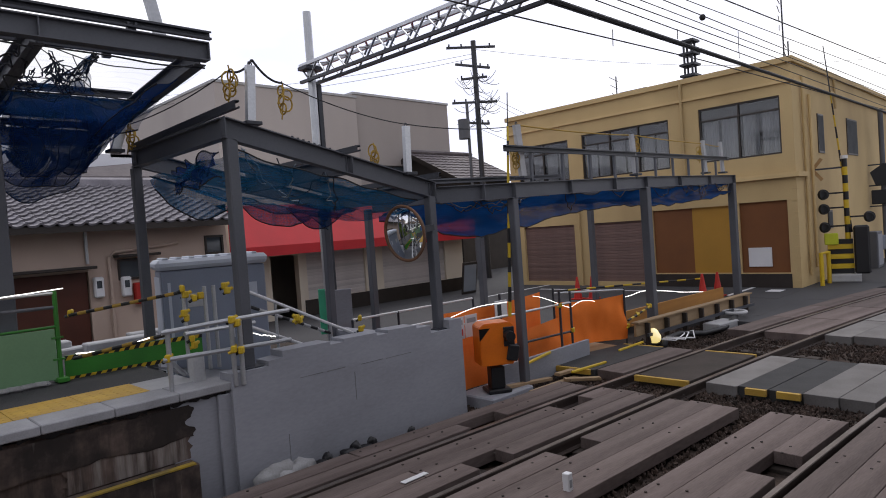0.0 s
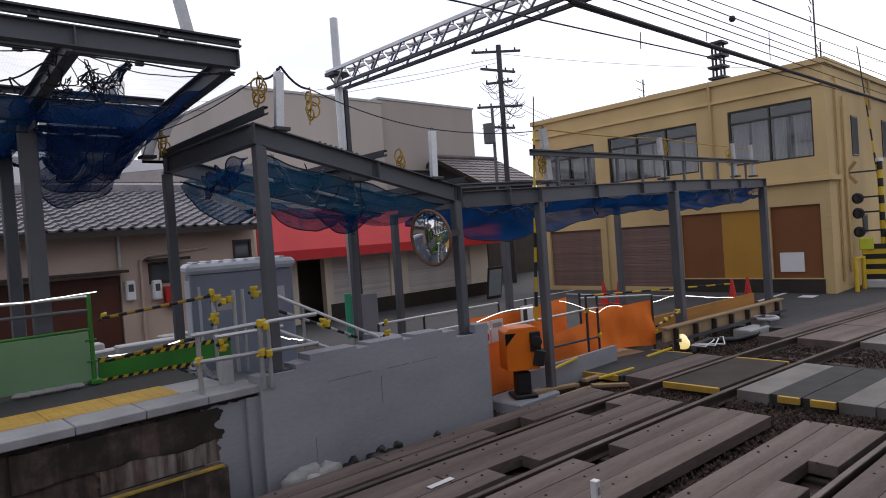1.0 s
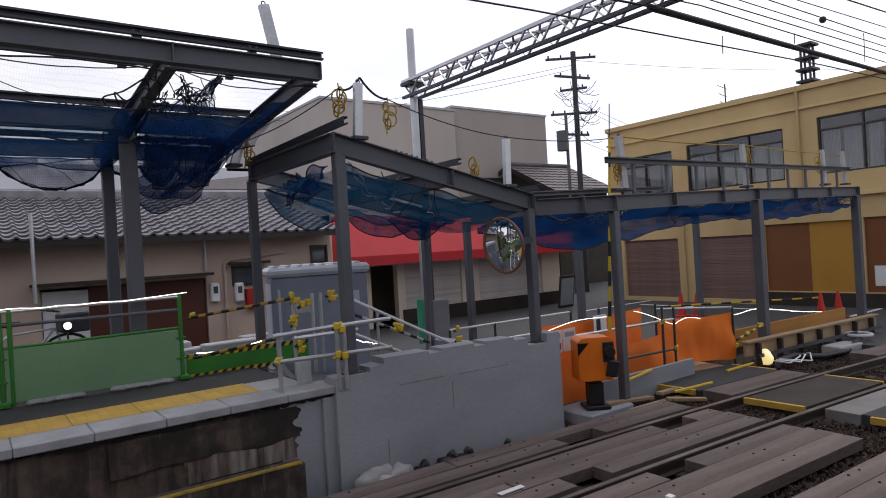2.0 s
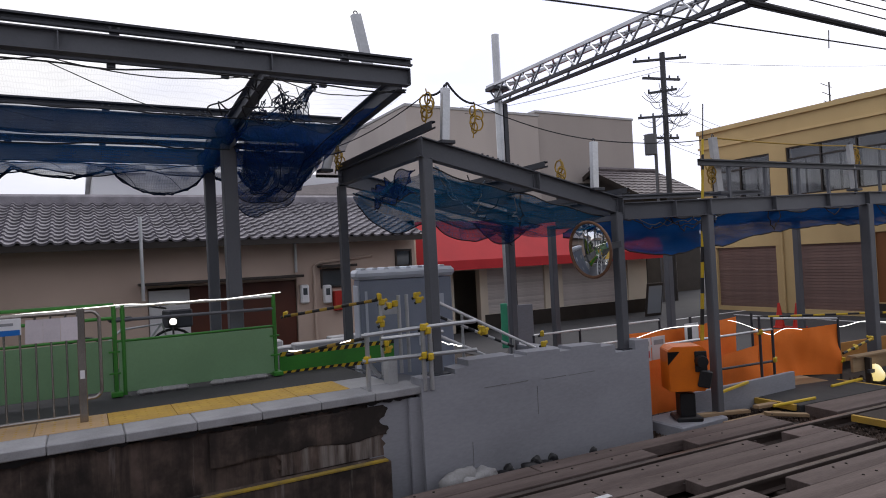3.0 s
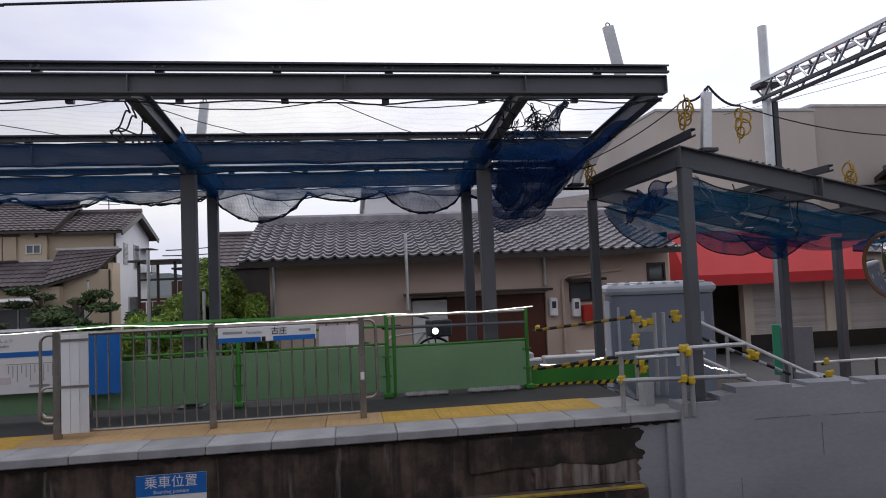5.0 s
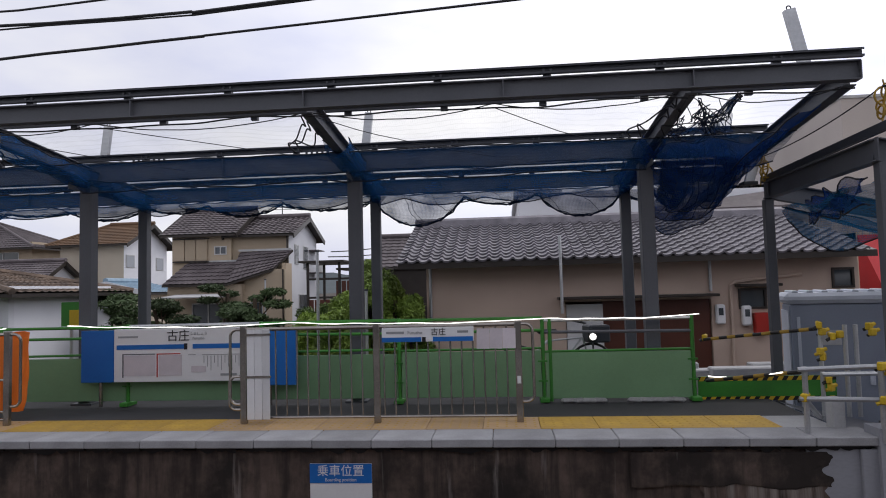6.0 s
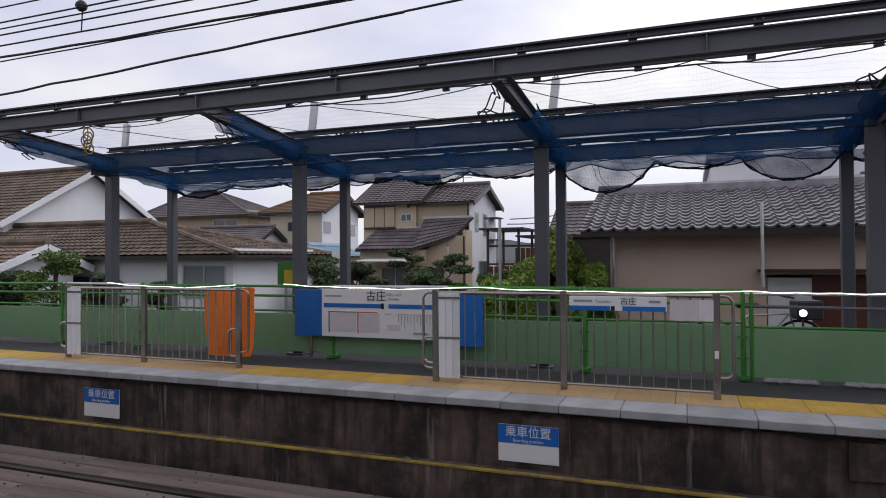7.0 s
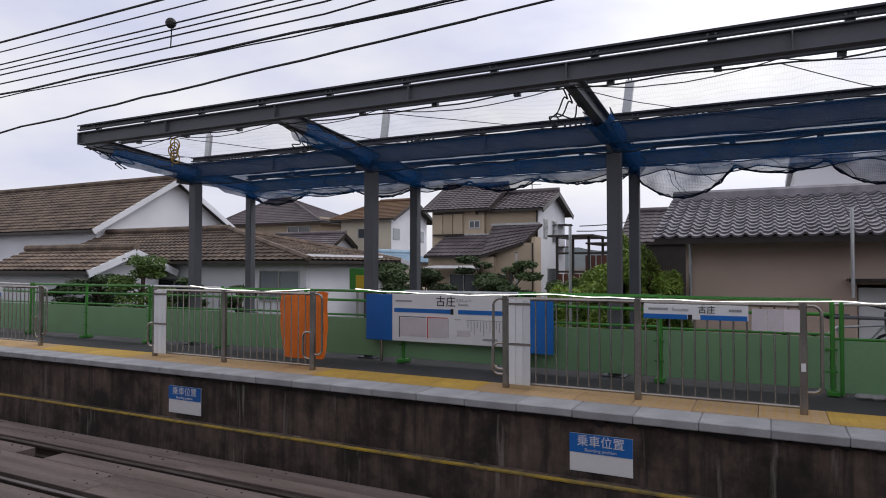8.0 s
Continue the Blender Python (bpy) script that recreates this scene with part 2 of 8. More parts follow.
TILE_DG = mat("dark_grey_roof", (0.150, 0.128, 0.135), (0.075, 0.062, 0.068), rough=0.65, scale=1.2, fine=10, bump=0.2)
SHUTTER = mat("mauve_shutter", (0.20, 0.128, 0.112), (0.15, 0.098, 0.088), rough=0.5, bump=0.04)
SHUTTER_W = mat("white_shutter", (0.52, 0.48, 0.46), (0.44, 0.40, 0.385), rough=0.5, bump=0.04)
BROWN = mat("brown_board", (0.20, 0.075, 0.022), (0.16, 0.06, 0.02), rough=0.6, scale=1, bump=0.05)
OCHRE = mat("ochre_board", (0.48, 0.25, 0.035), (0.42, 0.22, 0.03), rough=0.55, scale=1, bump=0.05)
DOOR_BR = mat("brown_door", (0.095, 0.028, 0.016), (0.07, 0.022, 0.013), rough=0.45, bump=0.04)
CURTAIN = mat("grey_curtain", (0.60, 0.58, 0.57), (0.40, 0.385, 0.38), rough=0.9, scale=1.2, stretch=(3, 3, 0.2), bump=0.1)
# also colours the sheet that imitates unlit rooms behind the corner shop's panes
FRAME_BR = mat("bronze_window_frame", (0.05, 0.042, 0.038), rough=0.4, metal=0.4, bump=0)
ALU = mat("aluminium_frame", (0.5, 0.5, 0.5), rough=0.4, metal=0.6, bump=0)
GLASS = glass_mat("window_glass")
GLASS_LT = glass_mat("pale_window_glass", (0.22, 0.24, 0.27))
GLASS_CLEAR = clear_mat("clear_pane")
NET_MID = net_mat("loose_net", (0.018, 0.088, 0.25), 0.40, spacing=0.022)
NET_TEAL = net_mat("teal_net", (0.016, 0.105, 0.225), 0.66, spacing=0.022)
SIDE_PANE = mat("dull_side_pane", (0.07, 0.075, 0.08), (0.04, 0.043, 0.047), rough=0.85, bump=0.02)
MIRROR = mat("mirror", (0.85, 0.86, 0.86), (0.8, 0.8, 0.8), rough=0.03, metal=1.0, bump=0)
WC = mat("grey_toilet_plastic", (0.27, 0.30, 0.37), (0.235, 0.26, 0.325), rough=0.5, bump=0.03)
WC_LT = mat("pale_toilet_plastic", (0.58, 0.61, 0.68), (0.50, 0.53, 0.60), rough=0.5, bump=0.03)
LEAF = mat("leaf", (0.11, 0.18, 0.035), (0.05, 0.09, 0.02), rough=0.6, scale=2, bump=0, spread=0.25)
LEAF_BR = mat("bright_leaf", (0.24, 0.34, 0.055), (0.10, 0.16, 0.03), rough=0.6, scale=2, bump=0, spread=0.25)
LEAF_DK = mat("pine_leaf", (0.06, 0.095, 0.035), (0.03, 0.05, 0.018), rough=0.7, scale=2, bump=0, spread=0.25)
BARK = mat("bark", (0.09, 0.065, 0.045), (0.05, 0.036, 0.026), rough=0.95, bump=0.4)
HILL = mat("far_hill", (0.10, 0.115, 0.125), (0.08, 0.095, 0.1), rough=1, scale=0.05, bump=0)
BAG = mat("white_bag", (0.36, 0.36, 0.37), (0.24, 0.235, 0.23), rough=0.7, scale=4, bump=0.4)
MINT = mat("mint_plastic", (0.06, 0.42, 0.24), (0.05, 0.34, 0.2), rough=0.5, bump=0.03)
GLOW = glow_mat("lamp_glow", (1.0, 0.97, 0.92), 2.6)
GLOW_Y = glow_mat("warm_lamp_glow", (1.0, 0.78, 0.25), 0.75)


# ---------------------------------------------------------------- helpers of this scene
EYE = Vector((0.27, -0.04, 2.54))
SITE = [Matrix.Identity(4)]  # frame in which the ramp's own things are laid out


def thing(name, at, label, category, group="", kind="", turn=0.0):
    """A top-level thing: an Empty at its base."""
    ob = new(name)
    ob.empty_display_size = 0.1
    ob.matrix_world = SITE[0] @ pose(*at, 0, 0, turn)
    return tagged(ob, label, category, group, kind)


def part(name, bm, material, parent=None, label="", kind=""):
    """Links a bmesh as ONE mesh object, under a thing or a part where one is given."""
    bmesh.ops.recalc_face_normals(bm, faces=bm.faces) if len(bm.faces) < 60000 else None
    data = bpy.data.meshes.new(name)
    bm.to_mesh(data)
    bm.free()
    data.materials.append(material)
    ob = new(name, data)
    ob.parent = parent
    if parent is None:
        ob.matrix_world = SITE[0].copy()
    return tagged(ob, label, kind=kind)


def share(name, data, parent, m):
    """Another object on the same mesh."""
    ob = new(name, data)
    ob.parent = parent
    ob.matrix_basis = m
    return ob


def smooth(ob):
    for p in ob.data.polygons:
        p.use_smooth = True
    return ob


def B():
    return bmesh.new()


def box(bm, x0, x1, y0, y1, z0, z1, bevel=0.0, m=None):
    v = [bm.verts.new((x, y, z)) for x in (x0, x1) for y in (y0, y1) for z in (z0, z1)]
    f = [bm.faces.new([v[i] for i in q]) for q in ((0, 1, 3, 2), (4, 6, 7, 5), (0, 4, 5, 1), (2, 3, 7, 6), (0, 2, 6, 4), (1, 5, 7, 3))]
    if m is not None:
        for q in v:
            q.co = m @ q.co
    if bevel:
        bmesh.ops.bevel(bm, geom=list({e for q in f for e in q.edges}), offset=bevel, segments=1, affect="EDGES")
    return bm


def quad_sheet(bm, fn, nu, nv):
    """A sheet from fn(u, v), u and v from 0 to 1."""
    g = [[bm.verts.new(fn(i / nu, j / nv)) for j in range(nv + 1)] for i in range(nu + 1)]
    for i in range(nu):
        for j in range(nv):
            bm.faces.new((g[i][j], g[i + 1][j], g[i + 1][j + 1], g[i][j + 1]))
    return bm


def frames(pts):
    pts = [Vector(p) for p in pts]
    out, up = [], None
    for i, p in enumerate(pts):
        d = (pts[min(i + 1, len(pts) - 1)] - pts[max(i - 1, 0)]).normalized()
        if up is None:
            up = Vector((0, 0, 1)) if abs(d.z) < 0.9 else Vector((0, 1, 0))
        s = d.cross(up).normalized()
        up = s.cross(d).normalized()
        out.append((p, s, up))
    return out


def sweep(bm, pts, outline, closed_ends=True):
    """Sweeps a closed outline of (sideways, up) along points."""
    rings = [[bm.verts.new(p + s * a + u * b) for a, b in outline] for p, s, u in frames(pts)]
    k = len(outline)
    for r0, r1 in zip(rings, rings[1:]):
        for i in range(k):
            bm.faces.new((r0[i], r0[(i + 1) % k], r1[(i + 1) % k], r1[i]))
    if closed_ends:
        bm.faces.new(rings[0][::-1])
        bm.faces.new(rings[-1])
    return bm


def tube(bm, pts, r, seg=8):
    return sweep(bm, pts, [(r * math.cos(2 * math.pi * i / seg), r * math.sin(2 * math.pi * i / seg)) for i in range(seg)])


def ibeam(bm, p0, p1, h, w, web=0.008, fl=0.012):
    a, b, c = w / 2, h / 2, web / 2
    return sweep(bm, [p0, p1], [(-a, -b), (a, -b), (a, -b + fl), (c, -b + fl), (c, b - fl), (a, b - fl), (a, b), (-a, b), (-a, b - fl), (-c, b - fl), (-c, -b + fl), (-a, -b + fl)])


def channel(bm, p0, p1, h, w, t=0.006):
    b = h / 2
    return sweep(bm, [p0, p1], [(0, -b), (w, -b), (w, -b + 0.02), (w - t, -b + 0.02), (w - t, -b + t), (t, -b + t), (t, b - t), (w - t, b - t), (w - t, b - 0.02), (w, b - 0.02), (w, b), (0, b)])


def sagging(p0, p1, drop, n=12, wob=0.0, seed=0):
    p0, p1 = Vector(p0), Vector(p1)
    out = []
    for i in range(n + 1):
        u = i / n
        p = p0.lerp(p1, u)
        p.z -= drop * 4 * u * (1 - u)
        if wob and 0 < i < n:
            p += wob * Vector(noise.noise_vector((u * 7 + seed, seed * 1.7, 0.3)))
        out.append(p)
    return out


def spline(pts, n=8):
    """A smooth run of points through the given ones."""
    q = [Vector(p) for p in pts]
    q = [q[0] * 2 - q[1], *q, q[-1] * 2 - q[-2]]
    out = []
    for a, b, c, d in zip(q, q[1:], q[2:], q[3:]):
        for i in range(n):
            u = i / n
            out.append(0.5 * (2 * b + (c - a) * u + (2 * a - 5 * b + 4 * c - d) * u * u + (3 * b - a - 3 * c + d) * u ** 3))
    return out + [q[-2]]


def writing(text, size, material, parent, m, name="lettering", depth=0.002):
    """Lettering as a mesh, upright in its own xy plane."""
    cu = bpy.data.curves.new("lettering", "FONT")
    cu.body, cu.size, cu.extrude, cu.align_x, cu.align_y = text, size, depth, "CENTER", "CENTER"
    tmp = new("lettering", cu)
    bpy.context.view_layer.update()
    me = bpy.data.meshes.new_from_object(tmp.evaluated_get(bpy.context.evaluated_depsgraph_get()))
    bpy.data.objects.remove(tmp)
    me.materials.clear()
    me.materials.append(material)
    ob = new(name, me)
    ob.parent = parent
    ob.matrix_basis = m
    return ob


def ring(bm, centre, R, r, axis="y", a0=0, a1=360, n=16, seg=6):
    pts = []
    for i in range(n + 1):
        a = radians(a0 + (a1 - a0) * i / n)
        u, v = R * math.cos(a), R * math.sin(a)
        pts.append({"y": (centre[0] + u, centre[1], centre[2] + v), "x": (centre[0], centre[1] + u, centre[2] + v), "z": (centre[0] + u, centre[1] + v, centre[2])}[axis])
    return tube(bm, pts, r, seg)


# ---------------------------------------------------------------- ground, road, tracks
def bend(x):
    return 0.0042 * x * x if x > 0 else 0.0


def along(x, off):
    """A point on a line that runs with the tracks, off from the platform side's outer rail."""
    return Vector((x, 5.48 + off - bend(x), 0))


PED0, PED1, RD0, RD1 = 9.3, 11.45, 13.6, 21.2  # foot crossing and road crossing along the track

tagged(part("ground", box(B(), -900, 900, -900, 900, -0.6, -0.26), EARTH), "dark bare earth under the station and houses", "ground", kind="structure")
tagged(part("yard", box(B(), -90, 8.6, 10.9, 120, -0.3, -0.02), EARTH), "packed earth yard behind the platform", "ground", kind="structure")
bm = B()
box(bm, 12.4, 90, 7.6, 120, -0.3, 0.0), box(bm, 6.6, 12.4, 8.7, 10.9, -0.3, -0.03), box(bm, 8.6, 12.4, 10.9, 17.9, -0.3, 0.0), box(bm, 18.6, 90, 5.9, 7.6, -0.3, 0.0), box(bm, 15.6, 18.6, 5.35, 7.6, -0.3, -0.004), box(bm, 18.6, 20.5, 4.75, 5.9, -0.3, -0.004), box(bm, 20.5, 22.5, 4.2, 5.9, -0.3, -0.004), box(bm, 22.5, 90, -60, 5.9, -0.3, 0.0)
tagged(part("road", bm, ROAD), "grey asphalt street by the level crossing", "road", kind="structure")
bm = B()
quad_sheet(bm, lambda u, v: Vector((14.7 + 15.3 * u, along(14.7 + 15.3 * u, 0.64).y * (1 - v) + 7.7 * v, -0.006)), 40, 3)
ext = bmesh.ops.extrude_face_region(bm, geom=bm.faces[:])
bmesh.ops.translate(bm, verts=[v for v in ext["geom"] if isinstance(v, bmesh.types.BMVert)], vec=(0, 0, -0.25))
tagged(part("road_edge", bm, ROAD), "rough asphalt between the street and the rails", "road", kind="structure")
bm = B()
for x0, x1, y0, y1 in ((18.9, 30, 7.3, 7.42), (17.2, 21, 15.0, 15.12), (19.6, 19.75, 9.0, 14.5), (20.0, 20.5, 6.3, 6.7)):
    box(bm, x0, x1, y0, y1, 0.0, 0.006)
tagged(part("road_marking", bm, WHITE), "white painted road lines on asphalt", "road marking", kind="structure")
# unseen wall and roof behind the eye, added to block sky light
tagged(part("wall_behind", box(B(), -40, 12, -4.2, -4.0, -0.3, 4.6), CONC), "plain unseen wall added behind the eye to block sky light", "wall", kind="structure")
tagged(part("roof_behind", box(B(), -40, 12, -4.0, -0.35, 4.35, 4.5), STEEL), "plain unseen roof added behind the eye to block sky light", "roof", kind="structure")
# the platform that the eye stands on
tagged(part("platform_near", box(B(), -60, 12, -4, 0.05, -0.3, 1.03), CONC_LT), "plain concrete platform edge across the tracks", "platform", kind="structure")


def rail_line(off, name):
    xs = [-45, -30, -15, -5] + [i * 1.0 for i in range(0, 46)]
    t = thing(name, (0, 0, 0), "rusty steel rail with a worn bright head", "rail", "rails", "structure")
    pts = [along(x, off) for x in xs]
    prof = [(-0.032, -0.04), (-0.01, -0.05), (-0.01, -0.125), (-0.06, -0.14), (-0.06, -0.15), (0.06, -0.15), (0.06, -0.14), (0.01, -0.125), (0.01, -0.05), (0.032, -0.04), (0.032, -0.006), (-0.032, -0.006)]
    part("rail_body", sweep(B(), pts, prof), RAIL, t)
    part("rail_head", sweep(B(), pts, [(-0.03, -0.006), (0.03, -0.006), (0.026, 0.002), (-0.026, 0.002)]), RAIL_TOP, t)


for off, nm in ((0, "rail_1"), (-1.067, "rail_2"), (-3.36, "rail_3"), (-4.43, "rail_4")):
    rail_line(off, nm)

# sleepers
sl = thing("sleepers", (0, 0, 0), "dark timber sleepers under the rails", "sleeper", kind="structure")
first = part("sleeper", box(B(), -0.1, 0.1, -1.05, 1.05, -0.28, -0.155, 0.01), TIMBER_DK, sl)
first.matrix_basis = pose(-14, 4.95, 0)
x = -13.4
while x < 24:
    for off in (-0.533, -3.9):
        p = along(x, off)
        share("sleeper", first.data, sl, pose(p.x, p.y, 0, 0, 0, -math.degrees(2 * 0.0042 * max(x, 0))))
    x += 0.6


# deck boards beside and between the rails
deck = thing("track_deck", (0, 0, 0), "weathered brown-grey deck boards bolted along the tracks", "track deck", kind="structure")
rnd = random.Random(4)
BOARD = {}


def board(x0, x1, off0, off1, top=0.0, thick=0.13, material=TIMBER, name="deck_board", parent=deck, bev=0.005):
    w, ln = abs(off1 - off0) - 0.004, x1 - x0 - 0.008
    mid = along((x0 + x1) / 2, (off0 + off1) / 2)
    key = (round(w, 3), round(ln, 2), thick, material.name)
    m = pose(mid.x, mid.y, top + rnd.uniform(-0.006, 0.004), rnd.uniform(-0.4, 0.4), 0, -math.degrees(2 * 0.0042 * max(mid.x, 0)) + rnd.uniform(-0.1, 0.1))
    if key not in BOARD:
        ob = part(name, box(B(), -ln / 2, ln / 2, -w / 2, w / 2, -thick, 0, bev), material, parent)
        BOARD[key] = ob.data
        ob.matrix_basis = m
        return ob
    return share(name, BOARD[key], parent, m)


LANES = (((0.10, 0.36), (0.36, 0.62), 8.35), ((-0.94, -0.66), (-0.66, -0.38), (-0.38, -0.10), 8.38),
         ((-1.46, -1.17), (-1.78, -1.46), (-2.10, -1.78), 8.32), ((-3.26, -2.98), (-2.98, -2.70), (-2.70, -2.44), 8.36),
         ((-4.32, -4.02), (-4.02, -3.74), (-3.74, -3.46), 8.7))
OPENINGS = ((5.75, 6.35, -1.315), (6.35, 7.0, -3.12), (5.95, 6.6, 0.23), (5.0, 5.5, -0.80), (7.2, 7.8, -0.24), (2.2, 2.8, -1.315), (-9.2, -8.6, -0.24), (3.0, 3.6, -3.12))
for *lanes, end in LANES:
    for k, (a, b) in enumerate(lanes):
        # short openings beside the rails, where the fastenings are
        gaps = sorted(g for g in OPENINGS if abs(g[2] - (a + b) / 2) < 0.05)
        runs, x = [], -15.0
        for g0, g1, _ in gaps:
            runs.append((x, g0))
            x = g1
        runs.append((x, end + (0.04 if k == 1 else 0.0)))
        for r0, r1 in runs:
            n = max(1, round((r1 - r0) / 4.0))
            for i in range(n):
                board(r0 + (r1 - r0) * i / n, r0 + (r1 - r0) * (i + 1) / n, a, b)
# bolts on the boards
bm = B()
for *lanes, end in LANES:
    for a, b in lanes:
        for x in (-11.4, -9.6, -7.4, -5.6, 1.4, 3.0, 4.6, 5.4, 7.0, 8.3):
            if x < end:
                for dx in (0.0, 0.22):
                    p = along(x + dx, (a + b) / 2 + 0.05)
                    bmesh.ops.create_cone(bm, cap_ends=True, segments=8, radius1=0.015, radius2=0.013, depth=0.008, matrix=Matrix.Translation((p.x, p.y, 0.004)))
part("bolt", bm, TIMBER_DK, deck, "dark bolt heads", "stuff")
bm = B()
p = along(4.42, -0.58)
box(bm, p.x - 0.16, p.x + 0.16, p.y - 0.035, p.y + 0.035, 0.004, 0.01, m=None)
part("white_mark", bm, WHITE, deck, "white painted mark")

# foot crossing: rubber and concrete panels with yellow ends
cross = thing("foot_crossing", (0, 0, 0), "dark rubber and grey concrete crossing panels with yellow edges", "level crossing", kind="structure")
PANEL = mat("crossing_slab", (0.205, 0.195, 0.19), (0.14, 0.13, 0.125), rough=0.85, scale=2, bump=0.2)
RUBBER = mat("rubber_panel", (0.045, 0.045, 0.047), (0.03, 0.03, 0.032), rough=0.85, scale=3, bump=0.3)
for a, b, m_ in ((0.12, 0.62, TIMBER), (0.64, 1.7, RUBBER), (-0.95, -0.10, TIMBER_DK), (-1.62, -1.17, PANEL), (-2.02, -1.62, RUBBER), (-2.44, -2.02, RUBBER), (-2.86, -2.44, PANEL), (-3.26, -2.86, PANEL), (-4.32, -3.46, PANEL)):
    board(PED0, PED1, a, b, 0.0, 0.16, m_, "panel", cross)
bm = B()
for a, b in ((-0.95, -0.10), (-2.02, -1.75), (-2.44, -2.15), (0.7, 1.5)):
    for x in (PED0 - 0.05, PED1 - 0.03):
        if x > 11 and a < -1:
            continue
        p0, p1 = along(x, a), along(x, b)
        sweep(bm, [p0, p1], [(-0.03, -0.08), (0.03, -0.08), (0.03, 0.006), (-0.03, 0.006)])
part("edge_strip", bm, TACTILE, cross, "yellow edge strips")
for k in range(4):
    for a, b in ((0.12, 0.62), (-0.95, -0.10), (-1.62, -1.17), (-2.30, -1.64), (-3.26, -2.34), (-4.32, -3.46)):
        board(RD0 + k * 1.9, RD0 + (k + 1) * 1.9, a, b, 0.0, 0.16, PANEL if (a < -1) else TIMBER, "panel", cross)


# ballast
def stone_mesh(k):
    r = random.Random(k)
    b = B()
    bmesh.ops.create_icosphere(b, subdivisions=1, radius=1)
    for v in b.verts:
        v.co *= r.uniform(0.65, 1.1)
    return b


bm = B()
verts, faces = [], []
r2 = random.Random(11)
proto = []
for k in range(6):
    s = stone_mesh(k)
    proto.append(([v.co.copy() for v in s.verts], [[v.index for v in f.verts] for f in s.faces]))
    s.free()
spots = []
for _ in range(9000):
    x = r2.uniform(-3, 26)
    spots.append((x, r2.choice((r2.uniform(-2.72, -2.02), r2.uniform(-2.72, -2.02), r2.uniform(0.6, 0.95))), -0.17))
for _ in range(8000):
    spots.append((r2.choice((r2.uniform(8.3, 10), r2.uniform(12.3, 14.8))), r2.uniform(-4.6, 1.9), -0.16))
for _ in range(3500):
    spots.append((r2.uniform(6.9, 10), r2.uniform(0.6, 2.0), -0.2))
for x, off, z in spots:
    p = along(x, off)
    vs, fs = r2.choice(proto)
    rot = Euler((r2.random() * 6, r2.random() * 6, r2.random() * 6)).to_matrix()
    s = r2.uniform(0.014, 0.034)
    base = len(verts)
    verts += [tuple(rot @ (v * s) + Vector((p.x, p.y, z + r2.uniform(-0.02, 0.03)))) for v in vs]
    faces += [[base + i for i in f] for f in fs]
me = bpy.data.meshes.new("ballast")
me.from_pydata(verts, [], faces)
me.materials.append(STONE)
tagged(new("ballast", me), "brown-grey crushed stone ballast between the tracks", "ballast", kind="stuff")
bm.free()
bm = B()
quad_sheet(bm, lambda u, v: along(-45 + 70 * u, -5.2 + 7.0 * v) + Vector((0, 0, -0.2 + 0.03 * noise.noise((u * 90, v * 12, 0)))), 280, 24)
tagged(part("ballast_bed", bm, STONE), "dirty ballast bed under both tracks", "ballast", kind="structure")

# ---------------------------------------------------------------- platform
PX0, PX1, PZ = -42.0, 3.39, 1.03
bm = B()
box(bm, PX0, 2.72, 6.46, 10.9, -0.3, PZ - 0.12)
platform = tagged(part("platform_wall", bm, STAINED), "old grey platform face with black damp stains", "platform wall", kind="structure")
bm = B()
box(bm, PX0, 2.88, 6.24, 6.436, -0.3, 0.34, 0.015)
part("ledge", bm, STAINED, platform, "stained lower ledge")
bm = B()
box(bm, PX0, 2.84, 6.232, 6.30, 0.335, 0.352)
part("ledge_line", bm, mat("old_yellow_line", (0.40, 0.27, 0.03), (0.14, 0.11, 0.05), rough=0.8, scale=3, fine=12), platform, "worn yellow painted line")
bm = B()
box(bm, 2.72, PX1 - 0.2, 6.44, 10.9, -0.3, PZ - 0.12), box(bm, PX1 - 0.2, PX1, 6.40, 10.9, -0.3, PZ - 0.12, 0.01)
part("end_render", bm, CONC, platform, "fresh grey render at the platform end")
# ragged rest of the old dark coat
bm = B()
def ragged(u, v):
    edge = 2.90 + 0.05 * math.sin(v * 9 + 0.5) + 0.07 * noise.noise((0, v * 6, 2)) + 0.03 * noise.noise((0, v * 21, 5))
    x = 1.1 + (edge - 1.1) * u
    low = 0.56 + 0.05 * noise.noise((x * 2.2, 3, 0)) + 0.02 * noise.noise((x * 9, 4, 0))
    return Vector((x, 6.434 - 0.003 * (0.05 < u < 0.97 and 0.05 < v < 0.95), low + (0.885 - low) * v))
def limewash(u, v):
    x0 = 1.75 + 0.10 * noise.noise((2, v * 9, 1)) + 0.05 * noise.noise((2, v * 31, 1))
    x = x0 + (2.88 + 0.04 * noise.noise((1, v * 6, 7)) - x0) * u
    return Vector((x, 6.4385, 0.345 + 0.30 * v))
part("dark_coat", quad_sheet(bm, ragged, 40, 18), STAINED_DK, platform, "flaking black old coat")
part("lime_coat", quad_sheet(B(), limewash, 20, 10), STAINED_LT, platform, "pale lime-streaked render")
# coping stones
first = part("coping_stone", box(B(), -0.298, 0.298, 6.38, 6.83, PZ - 0.085, PZ, 0.009), COPING, platform)
first.matrix_basis = pose(PX1 - 0.3, 0, 0)
k = 1
while PX1 - 0.3 - 0.6 * k > PX0:
    share("coping_stone", first.data, platform, pose(PX1 - 0.3 - 0.6 * k, 0, rnd.uniform(-0.002, 0.002)))
    k += 1
